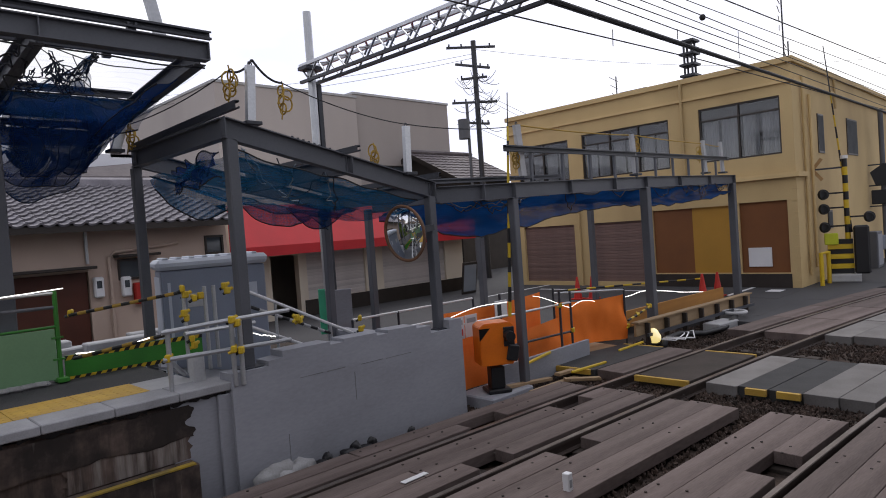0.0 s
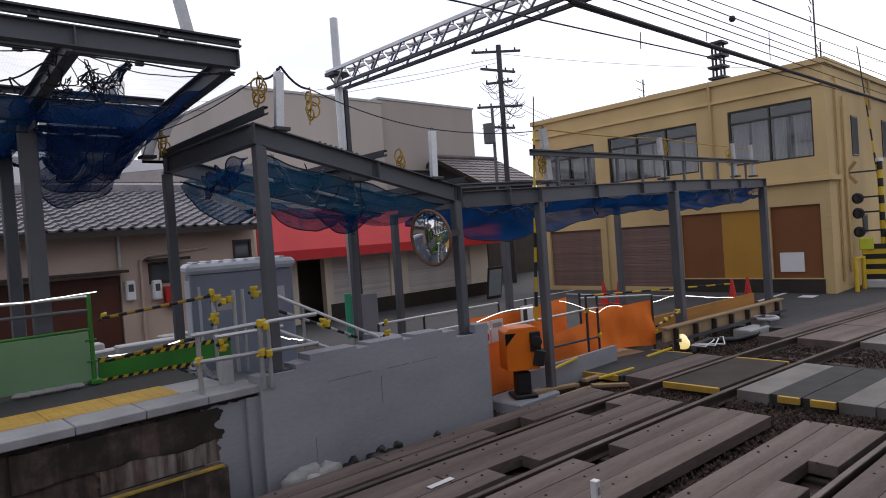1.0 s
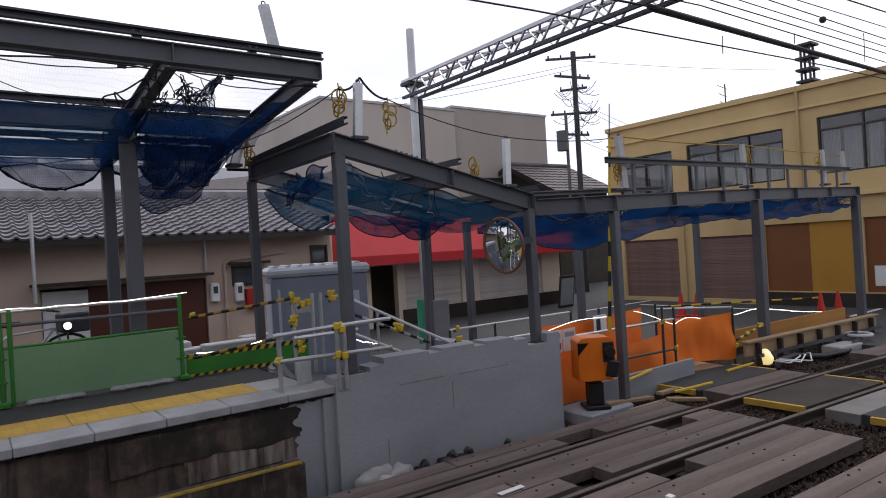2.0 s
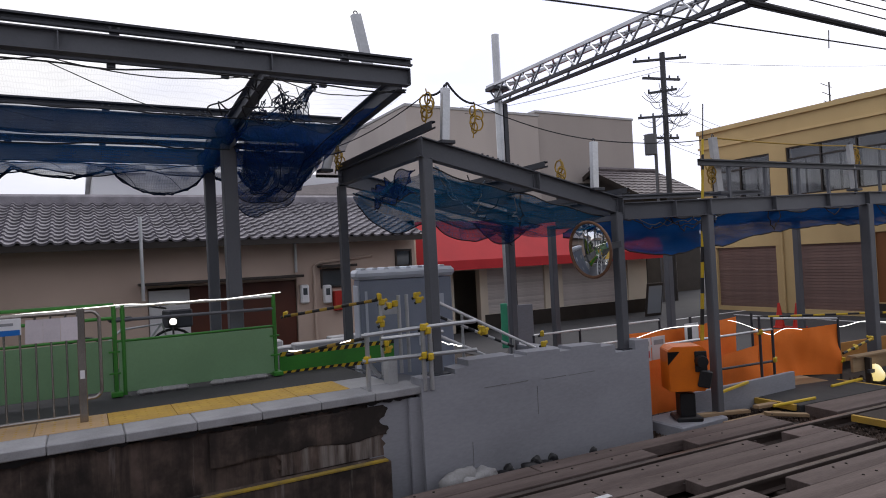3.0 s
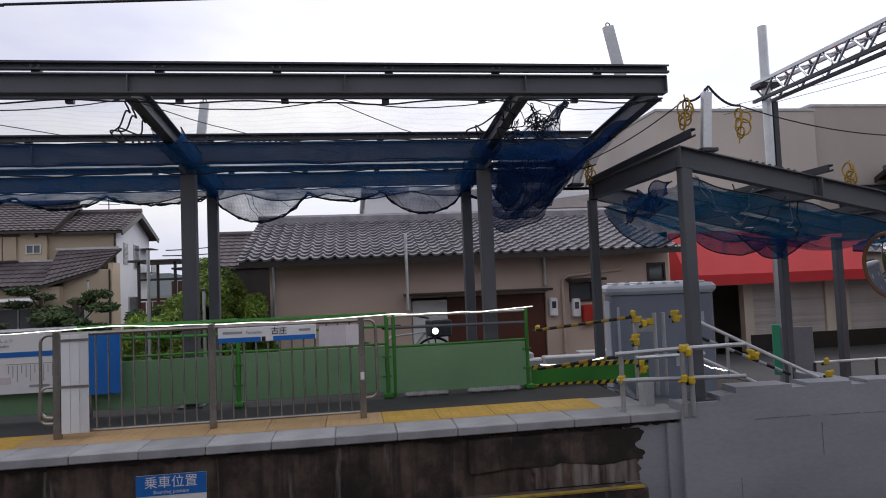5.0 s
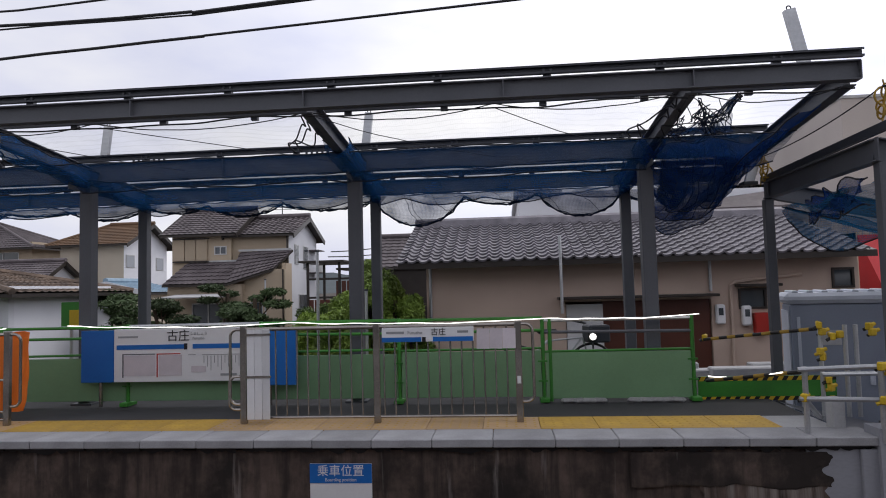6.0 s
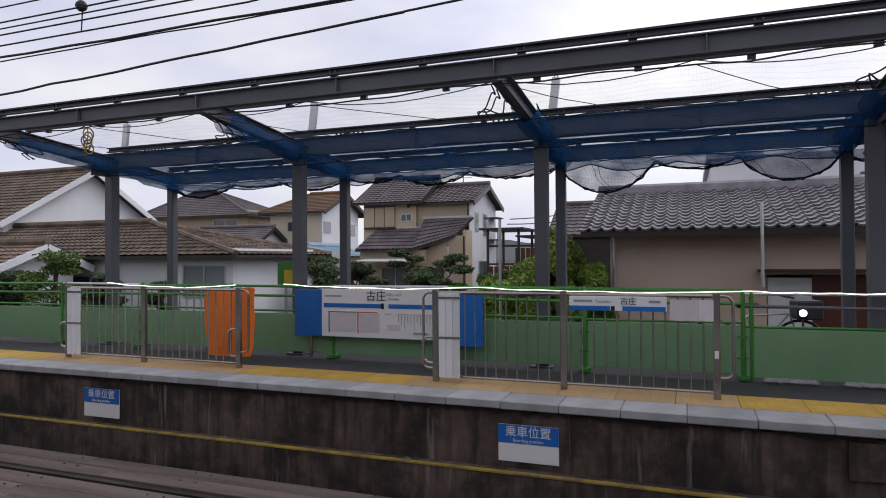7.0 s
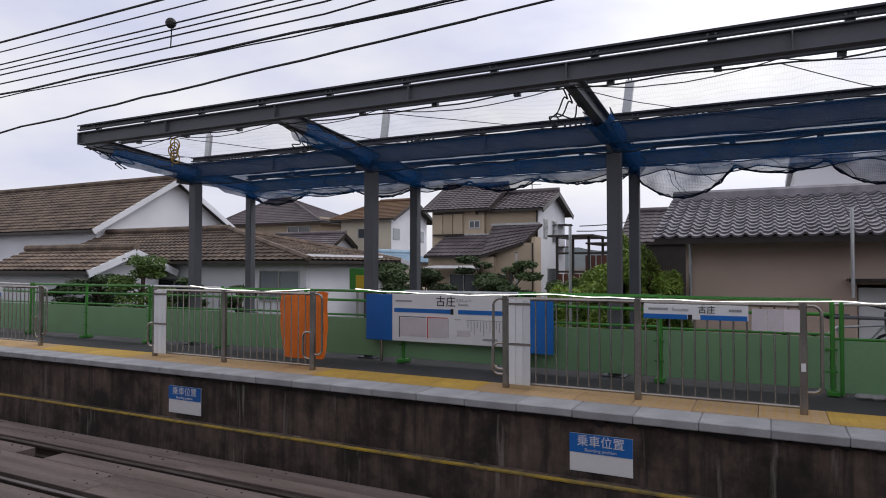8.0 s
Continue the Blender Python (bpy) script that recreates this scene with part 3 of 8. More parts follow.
# ragged black mortar under the coping
rg_m = random.Random(12)
x = PX1 - 0.1
while x > -16:
    w = rg_m.uniform(0.35, 1.1)
    ph = rg_m.uniform(0, 50)
    def mortar(u, v, x=x, w=w, ph=ph):
        drop = 0.022 + 0.07 * abs(noise.noise((u * w * 7 + ph, 0.3, 0))) + 0.02 * abs(noise.noise((u * w * 31 + ph, 1.3, 0)))
        return Vector((x - w * u, 6.428 - 0.012 * (1 - v), PZ - 0.084 - drop * v))
    part("mortar_edge", quad_sheet(B(), mortar, 26, 2), BLACK, platform, "black ragged mortar")
    x -= w + rg_m.uniform(0.0, 0.15)
# tactile band with old and new lengths, asphalt behind
first_n = part("tactile_tile", box(B(), -0.298, 0.298, 6.834, 7.43, PZ - 0.1, PZ + 0.001, 0.004), TACTILE, platform)
first_o = part("tactile_tile", box(B(), -0.298, 0.298, 6.834, 7.43, PZ - 0.1, PZ + 0.001, 0.004), TACTILE_OLD, platform)
x = 2.38
n = 0
while x > -30:
    old = (-3.1 < x < 0.3) or (-9.2 < x < -5.9) or (-15 < x < -12)
    ob = first_o if old else first_n
    if n == 0:
        first_n.matrix_basis = pose(x, 0, 0)
    elif old and x > -0.4 and first_o.matrix_basis.translation.length < 0.01:
        first_o.matrix_basis = pose(x, 0, 0)
    else:
        share("tactile_tile", ob.data, platform, pose(x, 0, 0))
    x -= 0.60
    n += 1
bm = B()
for x in [2.38 - 0.6 * i for i in range(36)]:
    for i in range(6):
        for yy in (6.93, 7.03, 7.13, 7.23, 7.33):
            bmesh.ops.create_cone(bm, cap_ends=True, segments=6, radius1=0.016, radius2=0.010, depth=0.003, matrix=Matrix.Translation((x - 0.25 + i * 0.1, yy, PZ + 0.0025)))
part("tactile_stud", bm, TACTILE, platform, "raised yellow studs", "stuff")
part("surface", box(B(), PX0, PX1 - 0.2, 7.434, 10.9, PZ - 0.115, PZ - 0.012), ASPHALT, platform, "dark asphalt platform surface")
part("surface_end", box(B(), 2.69, PX1 - 0.2, 6.834, 7.43, PZ - 0.115, PZ - 0.008), CONC_LT, platform, "pale concrete infill")


# ---------------------------------------------------------------- main canopy frame
CX = (1.84, -2.04, -5.89, -9.80)
canopy = thing("platform_canopy", (0, 0, 0), "bare dark grey steel canopy frame over the platform", "canopy")
for x in CX:
    for y, top in ((8.64, 4.11), (10.08, 4.0)):
        w = 0.088 if y < 9 else 0.075
        part("column", box(B(), x - w, x + w, y - w, y + w, PZ - 0.05, top, 0.012), STEEL, canopy)
        part("base_plate", box(B(), x - 0.15, x + 0.15, y - 0.15, y + 0.15, PZ - 0.012, PZ + 0.012), STEEL, canopy)


def zroof(y):
    return 4.472 - (y - 6.4) * 0.095


for x in (3.32, *CX):
    part("rafter", ibeam(B(), (x, 6.46, zroof(6.46) - 0.02), (x, 10.2, zroof(10.2) - 0.02), 0.20, 0.12), STEEL, canopy)
for x in CX:
    bm = B()
    box(bm, x - 0.11, x + 0.11, 8.53, 8.75, 4.10, 4.125), box(bm, x - 0.008, x + 0.008, 8.2, 8.55, 3.98, 4.15)
    part("haunch_plate", bm, STEEL, canopy)
XL, XR = -9.86, 3.38
for y, h in ((6.40, 0.19), (8.64, 0.267), (10.08, 0.22)):
    part("beam", ibeam(B(), (XL, y, zroof(y)), (XR, y, zroof(y)), h, 0.12), STEEL, canopy)
    # end and stiffener plates
    for x in (XL, -7.9, -5.89, -3.9, -2.04, 0.0, 1.84, XR):
        part("stiffener", box(B(), x - 0.005, x + 0.005, y - 0.058, y + 0.058, zroof(y) - h / 2 + 0.01, zroof(y) + h / 2 - 0.01), STEEL, canopy)
    for dy in (0.0, 0.72):
        if y + dy > 10.6:
            continue
        zz = zroof(y + dy) + h / 2 + 0.075
        pur = part("purlin", channel(B(), (XL - 0.02, y + dy, zz), (XR + 0.04, y + dy, zz), 0.085, 0.05), STEEL_DK, canopy)
        bm = B()
        box(bm, -0.04, 0.04, -0.004, 0.05, -0.078, -0.03)
        for dx in (-0.035, 0.035):
            bmesh.ops.create_cone(bm, cap_ends=True, segments=6, radius1=0.014, radius2=0.014, depth=0.04, matrix=Matrix.Translation((dx, -0.005, 0)) @ Matrix.Rotation(radians(90), 4, "X"))
        cl = part("cleat", bm, STEEL, pur)
        cl.matrix_basis = pose(XL + 0.4, y + dy, zz)
        x = XL + 1.5
        while x < XR:
            share("cleat", cl.data, pur, pose(x, y + dy, zz))
            x += 1.1
# bolt groups along the middle beam's top flange
bm = B()
for x0 in (-9.0, -6.6, -5.2, -2.7, -1.3, 1.2):
    for i in range(7):
        bmesh.ops.create_cone(bm, cap_ends=True, segments=6, radius1=0.016, radius2=0.016, depth=0.05, matrix=Matrix.Translation((x0 + i * 0.075, 8.60, zroof(8.64) + 0.15)))
part("bolt", bm, STEEL_DK, canopy, "bolt groups", "stuff")


def stub(x, y, z, tx, ln, label="short grey steel lifting post on the frame", yellow=True, r=0.055, ty=0.0):
    t = thing("lifting_post", (x, y, z), label, "post", "lifting posts")
    bm = B()
    top = Vector((ln * math.sin(radians(tx)), ln * math.sin(radians(ty)), ln * math.cos(radians(tx))))
    sweep(bm, [(0, 0, 0), top], [(-r, -0.03), (r, -0.03), (r, 0.03), (-r, 0.03)])
    part("post", bm, CONC_LT if ln > 0.75 else GALV, t)
    part("foot", box(B(), -0.09, 0.09, -0.09, 0.09, -0.01, 0.03, 0.005), STEEL_DK, t)
    ring(bm := B(), top + Vector((0, 0, 0.02)), 0.022, 0.007, n=10)
    part("eye", bm, STEEL_DK, t)
    return t


for x, y, dz, tx, ln in ((-1.93, 8.8, 0.12, 7, 0.62), (-5.78, 8.8, 0.12, 7, 0.62), (-9.7, 8.8, 0.12, 7, 0.60), (3.05, 6.7, 0.12, -12, 0.68), (-8.75, 10.1, 0.1, 6, 0.55), (3.2, 9.6, 0.12, -14, 0.55), (2.2, 10.1, 0.12, -8, 0.6)):
    stub(x, y, zroof(y) + dz, tx, ln)


# ---------------------------------------------------------------- nets and ropes on the main canopy
def rope(pts, r, material, label, name="rope"):
    return tagged(part(name, tube(B(), pts, r, 5), material), label, "rope", "ropes")


HEM = mat("net_hem", (0.008, 0.02, 0.06), (0.005, 0.012, 0.035), rough=0.9, bump=0)


def net(name, fn, nu, nv, material, label, group="safety nets"):
    p0 = fn(0.5, 0.5)
    t = thing(name, p0, label, "safety net", group)
    smooth(part("netting", quad_sheet(B(), lambda u, v: fn(u, v) - p0, nu, nv), material, t))
    for v in (0.0, 1.0):
        part("border_rope", tube(B(), [fn(i / nu, v) - p0 for i in range(nu + 1)], 0.009, 4), ROPE, t)
    return t


def wobble(x, y, z, s=1.0, k=0.0):
    return Vector(noise.noise_vector((x * s + k, y * s, z * s + k)))


for i, (xa, xb) in enumerate(((-9.8, -5.9), (-5.9, -2.05), (-2.05, 1.84), (1.84, 3.4))):
    last = i == 3
    def thin(u, v, xa=xa, xb=xb, i=i):
        x, y = xa + (xb - xa) * u, 6.5 + 2.1 * v
        return Vector((x, y, zroof(y) - 0.13 - 0.10 * math.sin(math.pi * u) * math.sin(math.pi * v))) + 0.05 * wobble(x, y, 0, 1.5, i)
    net("safety_net", thin, 24, 12, NET_THIN, "thin grey-blue safety net tied under the canopy")
    def thick(u, v, xa=xa, xb=xb, i=i):
        x, y = xa + (xb - xa) * u, 8.45 + 1.75 * v
        sag = 0.16 * math.sin(math.pi * u) * math.sin(math.pi * v) + 0.10 * abs(math.sin(u * 3 * math.pi + i)) * v
        return Vector((x, y, zroof(y) - 0.17 - sag)) + 0.05 * wobble(x, y, 0, 2.0, 3 + i)
    if not last:
        net("safety_net", thick, 40, 14, NET, "blue safety net slung below the canopy beams")
    def middle(u, v, xa=xa, xb=xb, i=i):
        x, y = xa + (xb - xa) * u, 7.75 + 0.75 * v
        return Vector((x, y, zroof(y) - 0.13 - 0.13 * v ** 2 - 0.05 * abs(math.sin(u * 2 * math.pi + i)) * v)) + 0.03 * wobble(x, y, 0, 3.0, 13 + i)
    net("safety_net", middle, 30, 6, NET_MID, "blue safety net drawn up to the middle beam")
    n_sw = 3 if not last else 2
    drop = (0.24, 0.27, 0.48, 0.42)[i]
    def swag(u, v, xa=xa, xb=xb, i=i, n_sw=n_sw, drop=drop):
        x = xa + (xb - xa) * u
        y = 10.22 - 0.35 * math.sin(math.pi * v)
        lobe = (0.0, 0.36, 0.66, 1.0) if i % 2 == 0 else (0.0, 0.28, 0.60, 1.0)
        j = max(k for k in range(3) if u >= lobe[k] - 1e-6)
        w = (u - lobe[j]) / (lobe[j + 1] - lobe[j])
        depth = ((1.0, 0.35, 0.85), (0.45, 0.8, 0.6))[i % 2][j] * drop
        belly = depth * (4 * w * (1 - w)) ** 0.75
        return Vector((x, y - 0.5 * belly * v, zroof(10.2) - 0.10 - (0.05 + belly) * math.sin(math.pi * v * 0.5))) + 0.02 * wobble(x, v, 0, 4.0, 7 + i)
    t = net("safety_net", swag, 48, 8, NET_SWAG, "dark blue net edge hanging in loose swags")
    org = swag(0.5, 0.5)
    for kk in range(3):
        pts = [swag(j / 60, 1.0 - 0.05 * kk) - org + 0.035 * wobble(j * 0.9, kk, i, 1.0, 5 + kk) for j in range(61)]
        part("gathered_hem", tube(B(), pts, 0.011 - 0.002 * kk, 5), HEM, t, "bunched net hem")
    if not last:
        r6 = random.Random(30 + i)
        for kk in range(7):
            u0 = r6.uniform(0.05, 0.9)
            part("loose_fold", tube(B(), [swag(min(1, u0 + 0.012 * q), q / 8) - org + 0.03 * wobble(q * 0.7, kk, i, 1.0, 3) for q in range(9)], 0.004, 4), HEM, t, "fold in the net")


# gathered net at the open bay by the platform end
def bundle(u, v):
    x = 1.90 + 1.36 * u
    y = 8.55 + 0.9 * v
    d = 0.95 * math.sin(math.pi * min(1, max(0, (x - 1.72) / 1.66))) ** 0.55
    return Vector((x - 0.10 * v * (u - 0.5), y - 0.6 * math.sin(math.pi * v), 4.30 - d * v - 0.05 * math.sin(9 * u))) + 0.09 * wobble(x, v * 2, 0, 3.2, 21)


net("safety_net", bundle, 36, 18, NET_DARK, "dark blue net gathered in a hanging bundle")
net("safety_net", lambda u, v: bundle(0.08 + 0.7 * u, v * 0.86) + Vector((0.02, 0.12, -0.02)) + 0.05 * wobble(u * 4, v * 4, 0, 2, 77), 30, 14, NET_DARK, "dark blue net gathered in a hanging bundle")
net("safety_net", lambda u, v: bundle(0.1 + 0.8 * u, v * 1.12) + Vector((0.0, 0.2, -0.02)), 24, 12, NET_SWAG, "dark blue net gathered in a hanging bundle")


def gather(u, v):
    """Net drawn up from the bundle to one knot under the front beam."""
    k = (1 - v) ** 1.4
    return Vector((2.42 + 0.9 * (u - 0.42) * k, 8.35 - 1.5 * v, 4.30 + 0.10 * v + 0.05 * math.sin(11 * u) * k)) + 0.06 * wobble(u * 4, v * 3, 0, 2.0, 91)


net("safety_net", gather, 30, 14, NET_MID, "loose dark net drawn up to a knot")
for k in range(10):
    rope([gather(0.1 * k + 0.03, q / 9) + 0.05 * wobble(q * 0.8, k, 0, 1.0, 97) for q in range(10)], 0.006, HEM, "fold of gathered dark net")
for k, (x, y, z) in enumerate(((2.15, 7.2, 4.33), (2.32, 7.45, 4.30), (2.05, 7.7, 4.27))):
    wad = B()
    tube(wad, [Vector((x, y, z)) + 0.22 * wobble(q * 0.22, k * 5, 1, 1.0, 11) + 0.05 * wobble(q * 0.9, k * 3, 2, 1.0, 15) for q in range(70)], 0.0065, 5)
    tagged(part("net_wad", wad, HEM), "dark knotted wad of net and cord", "rope", "ropes")
def end_drape(u, v):
    y = 6.9 + 3.3 * u
    return Vector((3.30 - (0.25 + 0.5 * u) * v, y, zroof(y) - 0.10 - (0.10 + 0.42 * u) * math.sin(math.pi * 0.5 * v))) + 0.05 * wobble(y, v, 0, 2.5, 31)


net("safety_net", end_drape, 30, 10, NET_DARK, "dark blue net draped along the end rafter")
for k in range(9):
    rope([bundle(0.1 + 0.09 * k + 0.02 * math.sin(q), q / 10) - Vector((0, 0.03, 0)) for q in range(11)], 0.004, HEM, "fold of gathered dark net")
for x in (2.0, 2.15, 2.35):
    rope(spline([(x - 0.1, 6.9, 4.40), (x + 0.1, 7.4, 4.30), (x - 0.05, 7.8, 4.36), (x + 0.2, 8.2, 4.28), (x + 0.05, 8.5, 4.38), (x + 0.25, 8.7, 4.2)], 6), 0.005, ROPE, "tangled cord above the gathered net")
for k, x in enumerate(CX):
    def wrap(u, v, x=x, k=k):
        y = (7.9, 7.6, 6.8, 6.8)[k] + (10.25 - (7.9, 7.6, 6.8, 6.8)[k]) * u
        return Vector((x + 0.15 * math.cos(math.pi * v), y, zroof(y) - 0.02 - 0.22 * math.sin(math.pi * v))) + 0.05 * wobble(y, v, x, 3, k)
    net("safety_net", wrap, 16, 10, NET if k else NET_DARK, "blue net wrapped round a canopy rafter")


rr = random.Random(7)
for i, (xa, xb) in enumerate(((-9.7, -7.9), (-7.9, -6.0), (-5.9, -4.4), (-4.4, -2.1), (-2.0, -0.1), (-0.1, 1.7), (1.9, 3.3))):
    rope(sagging((xa, 6.5, 4.365), (xb, 6.5, 4.365), rr.uniform(0.08, 0.16), 14, 0.01, i), 0.006, ROPE, "thin dark cord sagging under the canopy edge")
    rope(sagging((xa, 6.6, 4.35), (xb, 8.5, 4.22), rr.uniform(0.0, 0.06), 10, 0.015, i + 9), 0.005, ROPE, "thin dark cord sagging under the canopy edge")
    rope(sagging((xa, 9.95, 4.05), (xb, 9.95, 4.02), rr.uniform(0.05, 0.15), 12, 0.03, i + 20), 0.006, ROPE, "thin dark cord sagging under the canopy edge")
for x in CX:
    for k in range(3):
        a = rr.uniform(-0.35, 0.1)
        rope(spline([(x - 0.1, 6.6 + 0.2 * k, 4.36), (x + a * 0.3, 6.7 + 0.2 * k, 4.28), (x + a * 0.5, 6.75 + 0.2 * k, 4.31), (x + a, 7.0 + 0.2 * k, 4.22), (x + a - 0.15, 7.2, 4.19 + 0.03 * k), (x + a - 0.1, 7.3, 4.13)], 5), 0.009, ROPE, "loose tied rope end at a rafter")


# ---------------------------------------------------------------- ramp wall and the lower canopy
SITE[0] = Matrix.Translation(EYE) @ Matrix.Scale(1.067, 4) @ Matrix.Translation(-EYE)
bm = B()
prof = [(3.14, -0.3), (3.14, 1.20), (3.55, 1.20), (3.55, 1.25), (3.72, 1.26), (3.72, 1.325), (4.32, 1.32), (4.32, 1.285), (4.50, 1.285), (4.50, 1.32), (4.98, 1.31), (4.98, 1.275), (5.16, 1.275), (5.16, 1.31), (5.62, 1.30), (5.62, 1.26), (5.86, 1.26), (5.86, 1.16), (6.20, 1.16), (6.20, 1.275), (6.43, 1.27), (6.43, -0.3)]
fr = [bm.verts.new((x, 5.95, z)) for x, z in prof]
bk = [bm.verts.new((x, 6.20, z)) for x, z in prof]
for i in range(len(prof)):
    j = (i + 1) % len(prof)
    bm.faces.new((fr[i], fr[j], bk[j], bk[i]))
bm.faces.new(fr), bm.faces.new(bk[::-1])
ramp_wall = tagged(part("ramp_wall", bm, CONC), "new grey concrete retaining wall with notches in its top", "wall", kind="structure")
JOINT = mat("joint_line", (0.10, 0.10, 0.105), (0.24, 0.24, 0.25), rough=0.9, scale=5, fine=20)
for x0, x1, z0, z1 in ((4.62, 4.626, 0.6, 0.92), (3.72, 3.726, 0.1, 0.45), (3.9, 4.2, 1.000, 1.007), (4.25, 4.50, 0.995, 1.006), (4.72, 5.05, 0.985, 0.991), (5.1, 5.5, 0.980, 0.986)):
    part("joint", box(B(), x0, x1, 5.947, 5.955, z0, z1), JOINT, ramp_wall, "dark cracked pour joint")
bm = B()
box(bm, 6.18, 6.43, 6.20, 8.7, -0.3, 1.0)
part("return_wall", bm, CONC, ramp_wall, "concrete return wall")
bm = B()
v = [bm.verts.new(p) for p in ((3.3, 6.20, 1.0), (6.24, 6.20, 0.3), (6.24, 8.4, 0.3), (3.3, 8.4, 1.0))]
bm.faces.new(v)
tagged(part("ramp", bmesh.ops.solidify(bm, geom=bm.faces[:], thickness=0.2) and bm, CONC), "grey concrete ramp behind the wall", "ramp", kind="structure")

low = thing("ramp_canopy", (0, 0, 0), "dark grey steel frame of the ramp roof, sloping down", "canopy")


def column(t, x, y, z0, z1, w=0.06):
    part("column", box(B(), x - w, x + w, y - w, y + w, z0, z1, 0.012), STEEL, t)
    part("base_plate", box(B(), x - w - 0.06, x + w + 0.06, y - w - 0.06, y + w + 0.06, z0 - 0.01, z0 + 0.012), STEEL_DK, t)


AX, BX, YF, YB = 3.41, 6.17, 6.12, 8.53
column(low, AX, YF, 1.20, 3.54), column(low, BX, YF, 1.16, 2.92), column(low, AX - 0.06, YB, 0.9, 3.53, 0.056), column(low, BX, YB, 0.3, 2.92, 0.056), column(low, 7.1, 8.6, -0.1, 2.9, 0.056)
for y, dz in ((YF, 0.0), (YB, 0.0)):
    part("beam", ibeam(B(), (AX - 0.07, y, 3.650 + dz), (BX + 0.05, y, 3.002 + dz), 0.215, 0.12), STEEL, low)
    for x in (AX - 0.068, 4.9, BX + 0.06):
        z = 3.637 - (x - AX) * 0.229 + dz
        part("stiffener", box(B(), x - 0.006, x + 0.006, y - 0.07, y + 0.07, z - 0.105, z + 0.105), STEEL, low)
for x in (AX - 0.05, 4.85, BX):
    z = 3.632 - (x - AX) * 0.229
    part("cross_beam", ibeam(B(), (x, YF - 0.02, z), (x, YB, z - 0.005), 0.21, 0.12), STEEL, low)
part("cross_beam", ibeam(B(), (4.0, 7.3, 3.47), (6.1, 7.3, 2.98), 0.16, 0.1), STEEL, low)
part("edge_channel", channel(B(), (AX - 0.05, YF - 0.26, 3.845), (AX - 0.10, YB + 0.1, 3.785), 0.08, 0.05), STEEL_DK, low, "dark channel along the eaves")
for x, z in ((4.86, 3.455), (6.15, 3.16)):
    part("edge_channel", channel(B(), (x, YF - 0.22, z + 0.02), (x, YB, z), 0.07, 0.05), STEEL_DK, low, "dark channel across the frame")
bm = B()
for x0 in (4.15, 4.22, 4.29, 4.36, 4.43, 4.50, 4.57, 4.64):
    z = 3.637 - (x0 - AX) * 0.229 + 0.12
    bmesh.ops.create_cone(bm, cap_ends=True, segments=6, radius1=0.014, radius2=0.014, depth=0.045, matrix=Matrix.Translation((x0, YF, z)))
part("bolt", bm, STEEL_DK, low, "bolt heads", "stuff")
for x, z, tx, ln, ty in ((3.66, 3.70, 4, 0.62, 0), (5.82, 3.20, 2, 0.62, 0)):
    stub(x, YF, z, tx, ln, "white steel lifting post on the ramp frame", r=0.045)
stub(AX - 0.3, 8.5, 3.72, 18, 0.42)


def low_net(u, v):
    x, y = 3.5 + 2.65 * u, 6.3 + 2.2 * v
    z = 3.50 - (x - AX) * 0.235 - 0.05 * v
    return Vector((x, y, z - 0.17 * math.sin(math.pi * v) * (0.6 + 0.4 * math.sin(7 * u)) - 0.10 * math.sin(math.pi * u) * v)) + 0.07 * wobble(x, y, 0, 2.2, 40)


net("safety_net", low_net, 36, 18, NET_TEAL, "blue safety net slung below the ramp roof")
net("safety_net", lambda u, v: Vector((3.5 + 2.6 * u, 8.4, 3.38 - u * 0.55 - (0.1 + 0.32 * abs(math.sin(7 * u)) * (1 - 0.4 * u)) * v)) + 0.07 * wobble(u * 3, v, 0, 3, 44), 40, 8, NET_TEAL, "blue net edge hanging in loose swags")
net("safety_net", lambda u, v: Vector((5.1 + 1.0 * u, 7.6 + 0.3 * v, 2.95 - 0.30 * v * math.sin(math.pi * u) - 0.1 * u)) + 0.05 * wobble(u * 3, v, 0, 3, 47), 20, 8, NET_DARK, "dark blue net hanging by the road mirror")
net("safety_net", lambda u, v: Vector((3.42 + 0.35 * u, 6.5 + 1.9 * u, 3.48 - 0.30 * v)) + 0.11 * wobble(u * 2, v, 0, 3.4, 51), 24, 8, NET_DARK, "dark blue net bundled under the ramp roof's edge")
for k in range(7):
    a, b = rr.uniform(3.6, 5.0), rr.uniform(4.6, 6.1)
    rope(sagging((a, 6.35, 3.55 - (a - AX) * 0.24), (b, rr.uniform(7.2, 8.4), 3.5 - (b - AX) * 0.24), rr.uniform(0.05, 0.2), 10, 0.1, k + 60), 0.007, rr.choice((ROPE, GALV)), "loose cord under the ramp roof")

# street canopy
st = thing("street_canopy", (0, 0, 0), "grey steel canopy frame along the street", "canopy")
P_B, P_D, P_M, P_E = Vector((BX, 6.1, 2.93)), Vector((7.59, 5.86, 2.962)), Vector((12.27, 6.23, 3.13)), Vector((17.70, 6.60, 3.25))
for p in (P_D, P_M, P_E):
    column(st, p.x, p.y, -0.1, p.z - 0.11, 0.06 if p.x < 9 else 0.085)
for p in ((10.9, 9.5), (15.6, 9.6)):
    column(st, p[0], p[1], -0.1, 3.0, 0.07)
part("beam", ibeam(B(), P_B + Vector((0.12, 0, 0)), P_D, 0.22, 0.13), STEEL, st)
part("beam", ibeam(B(), P_D, P_M, 0.22, 0.13), STEEL, st)
part("beam", ibeam(B(), P_M, P_E + Vector((0.1, 0, 0)), 0.22, 0.13), STEEL, st)
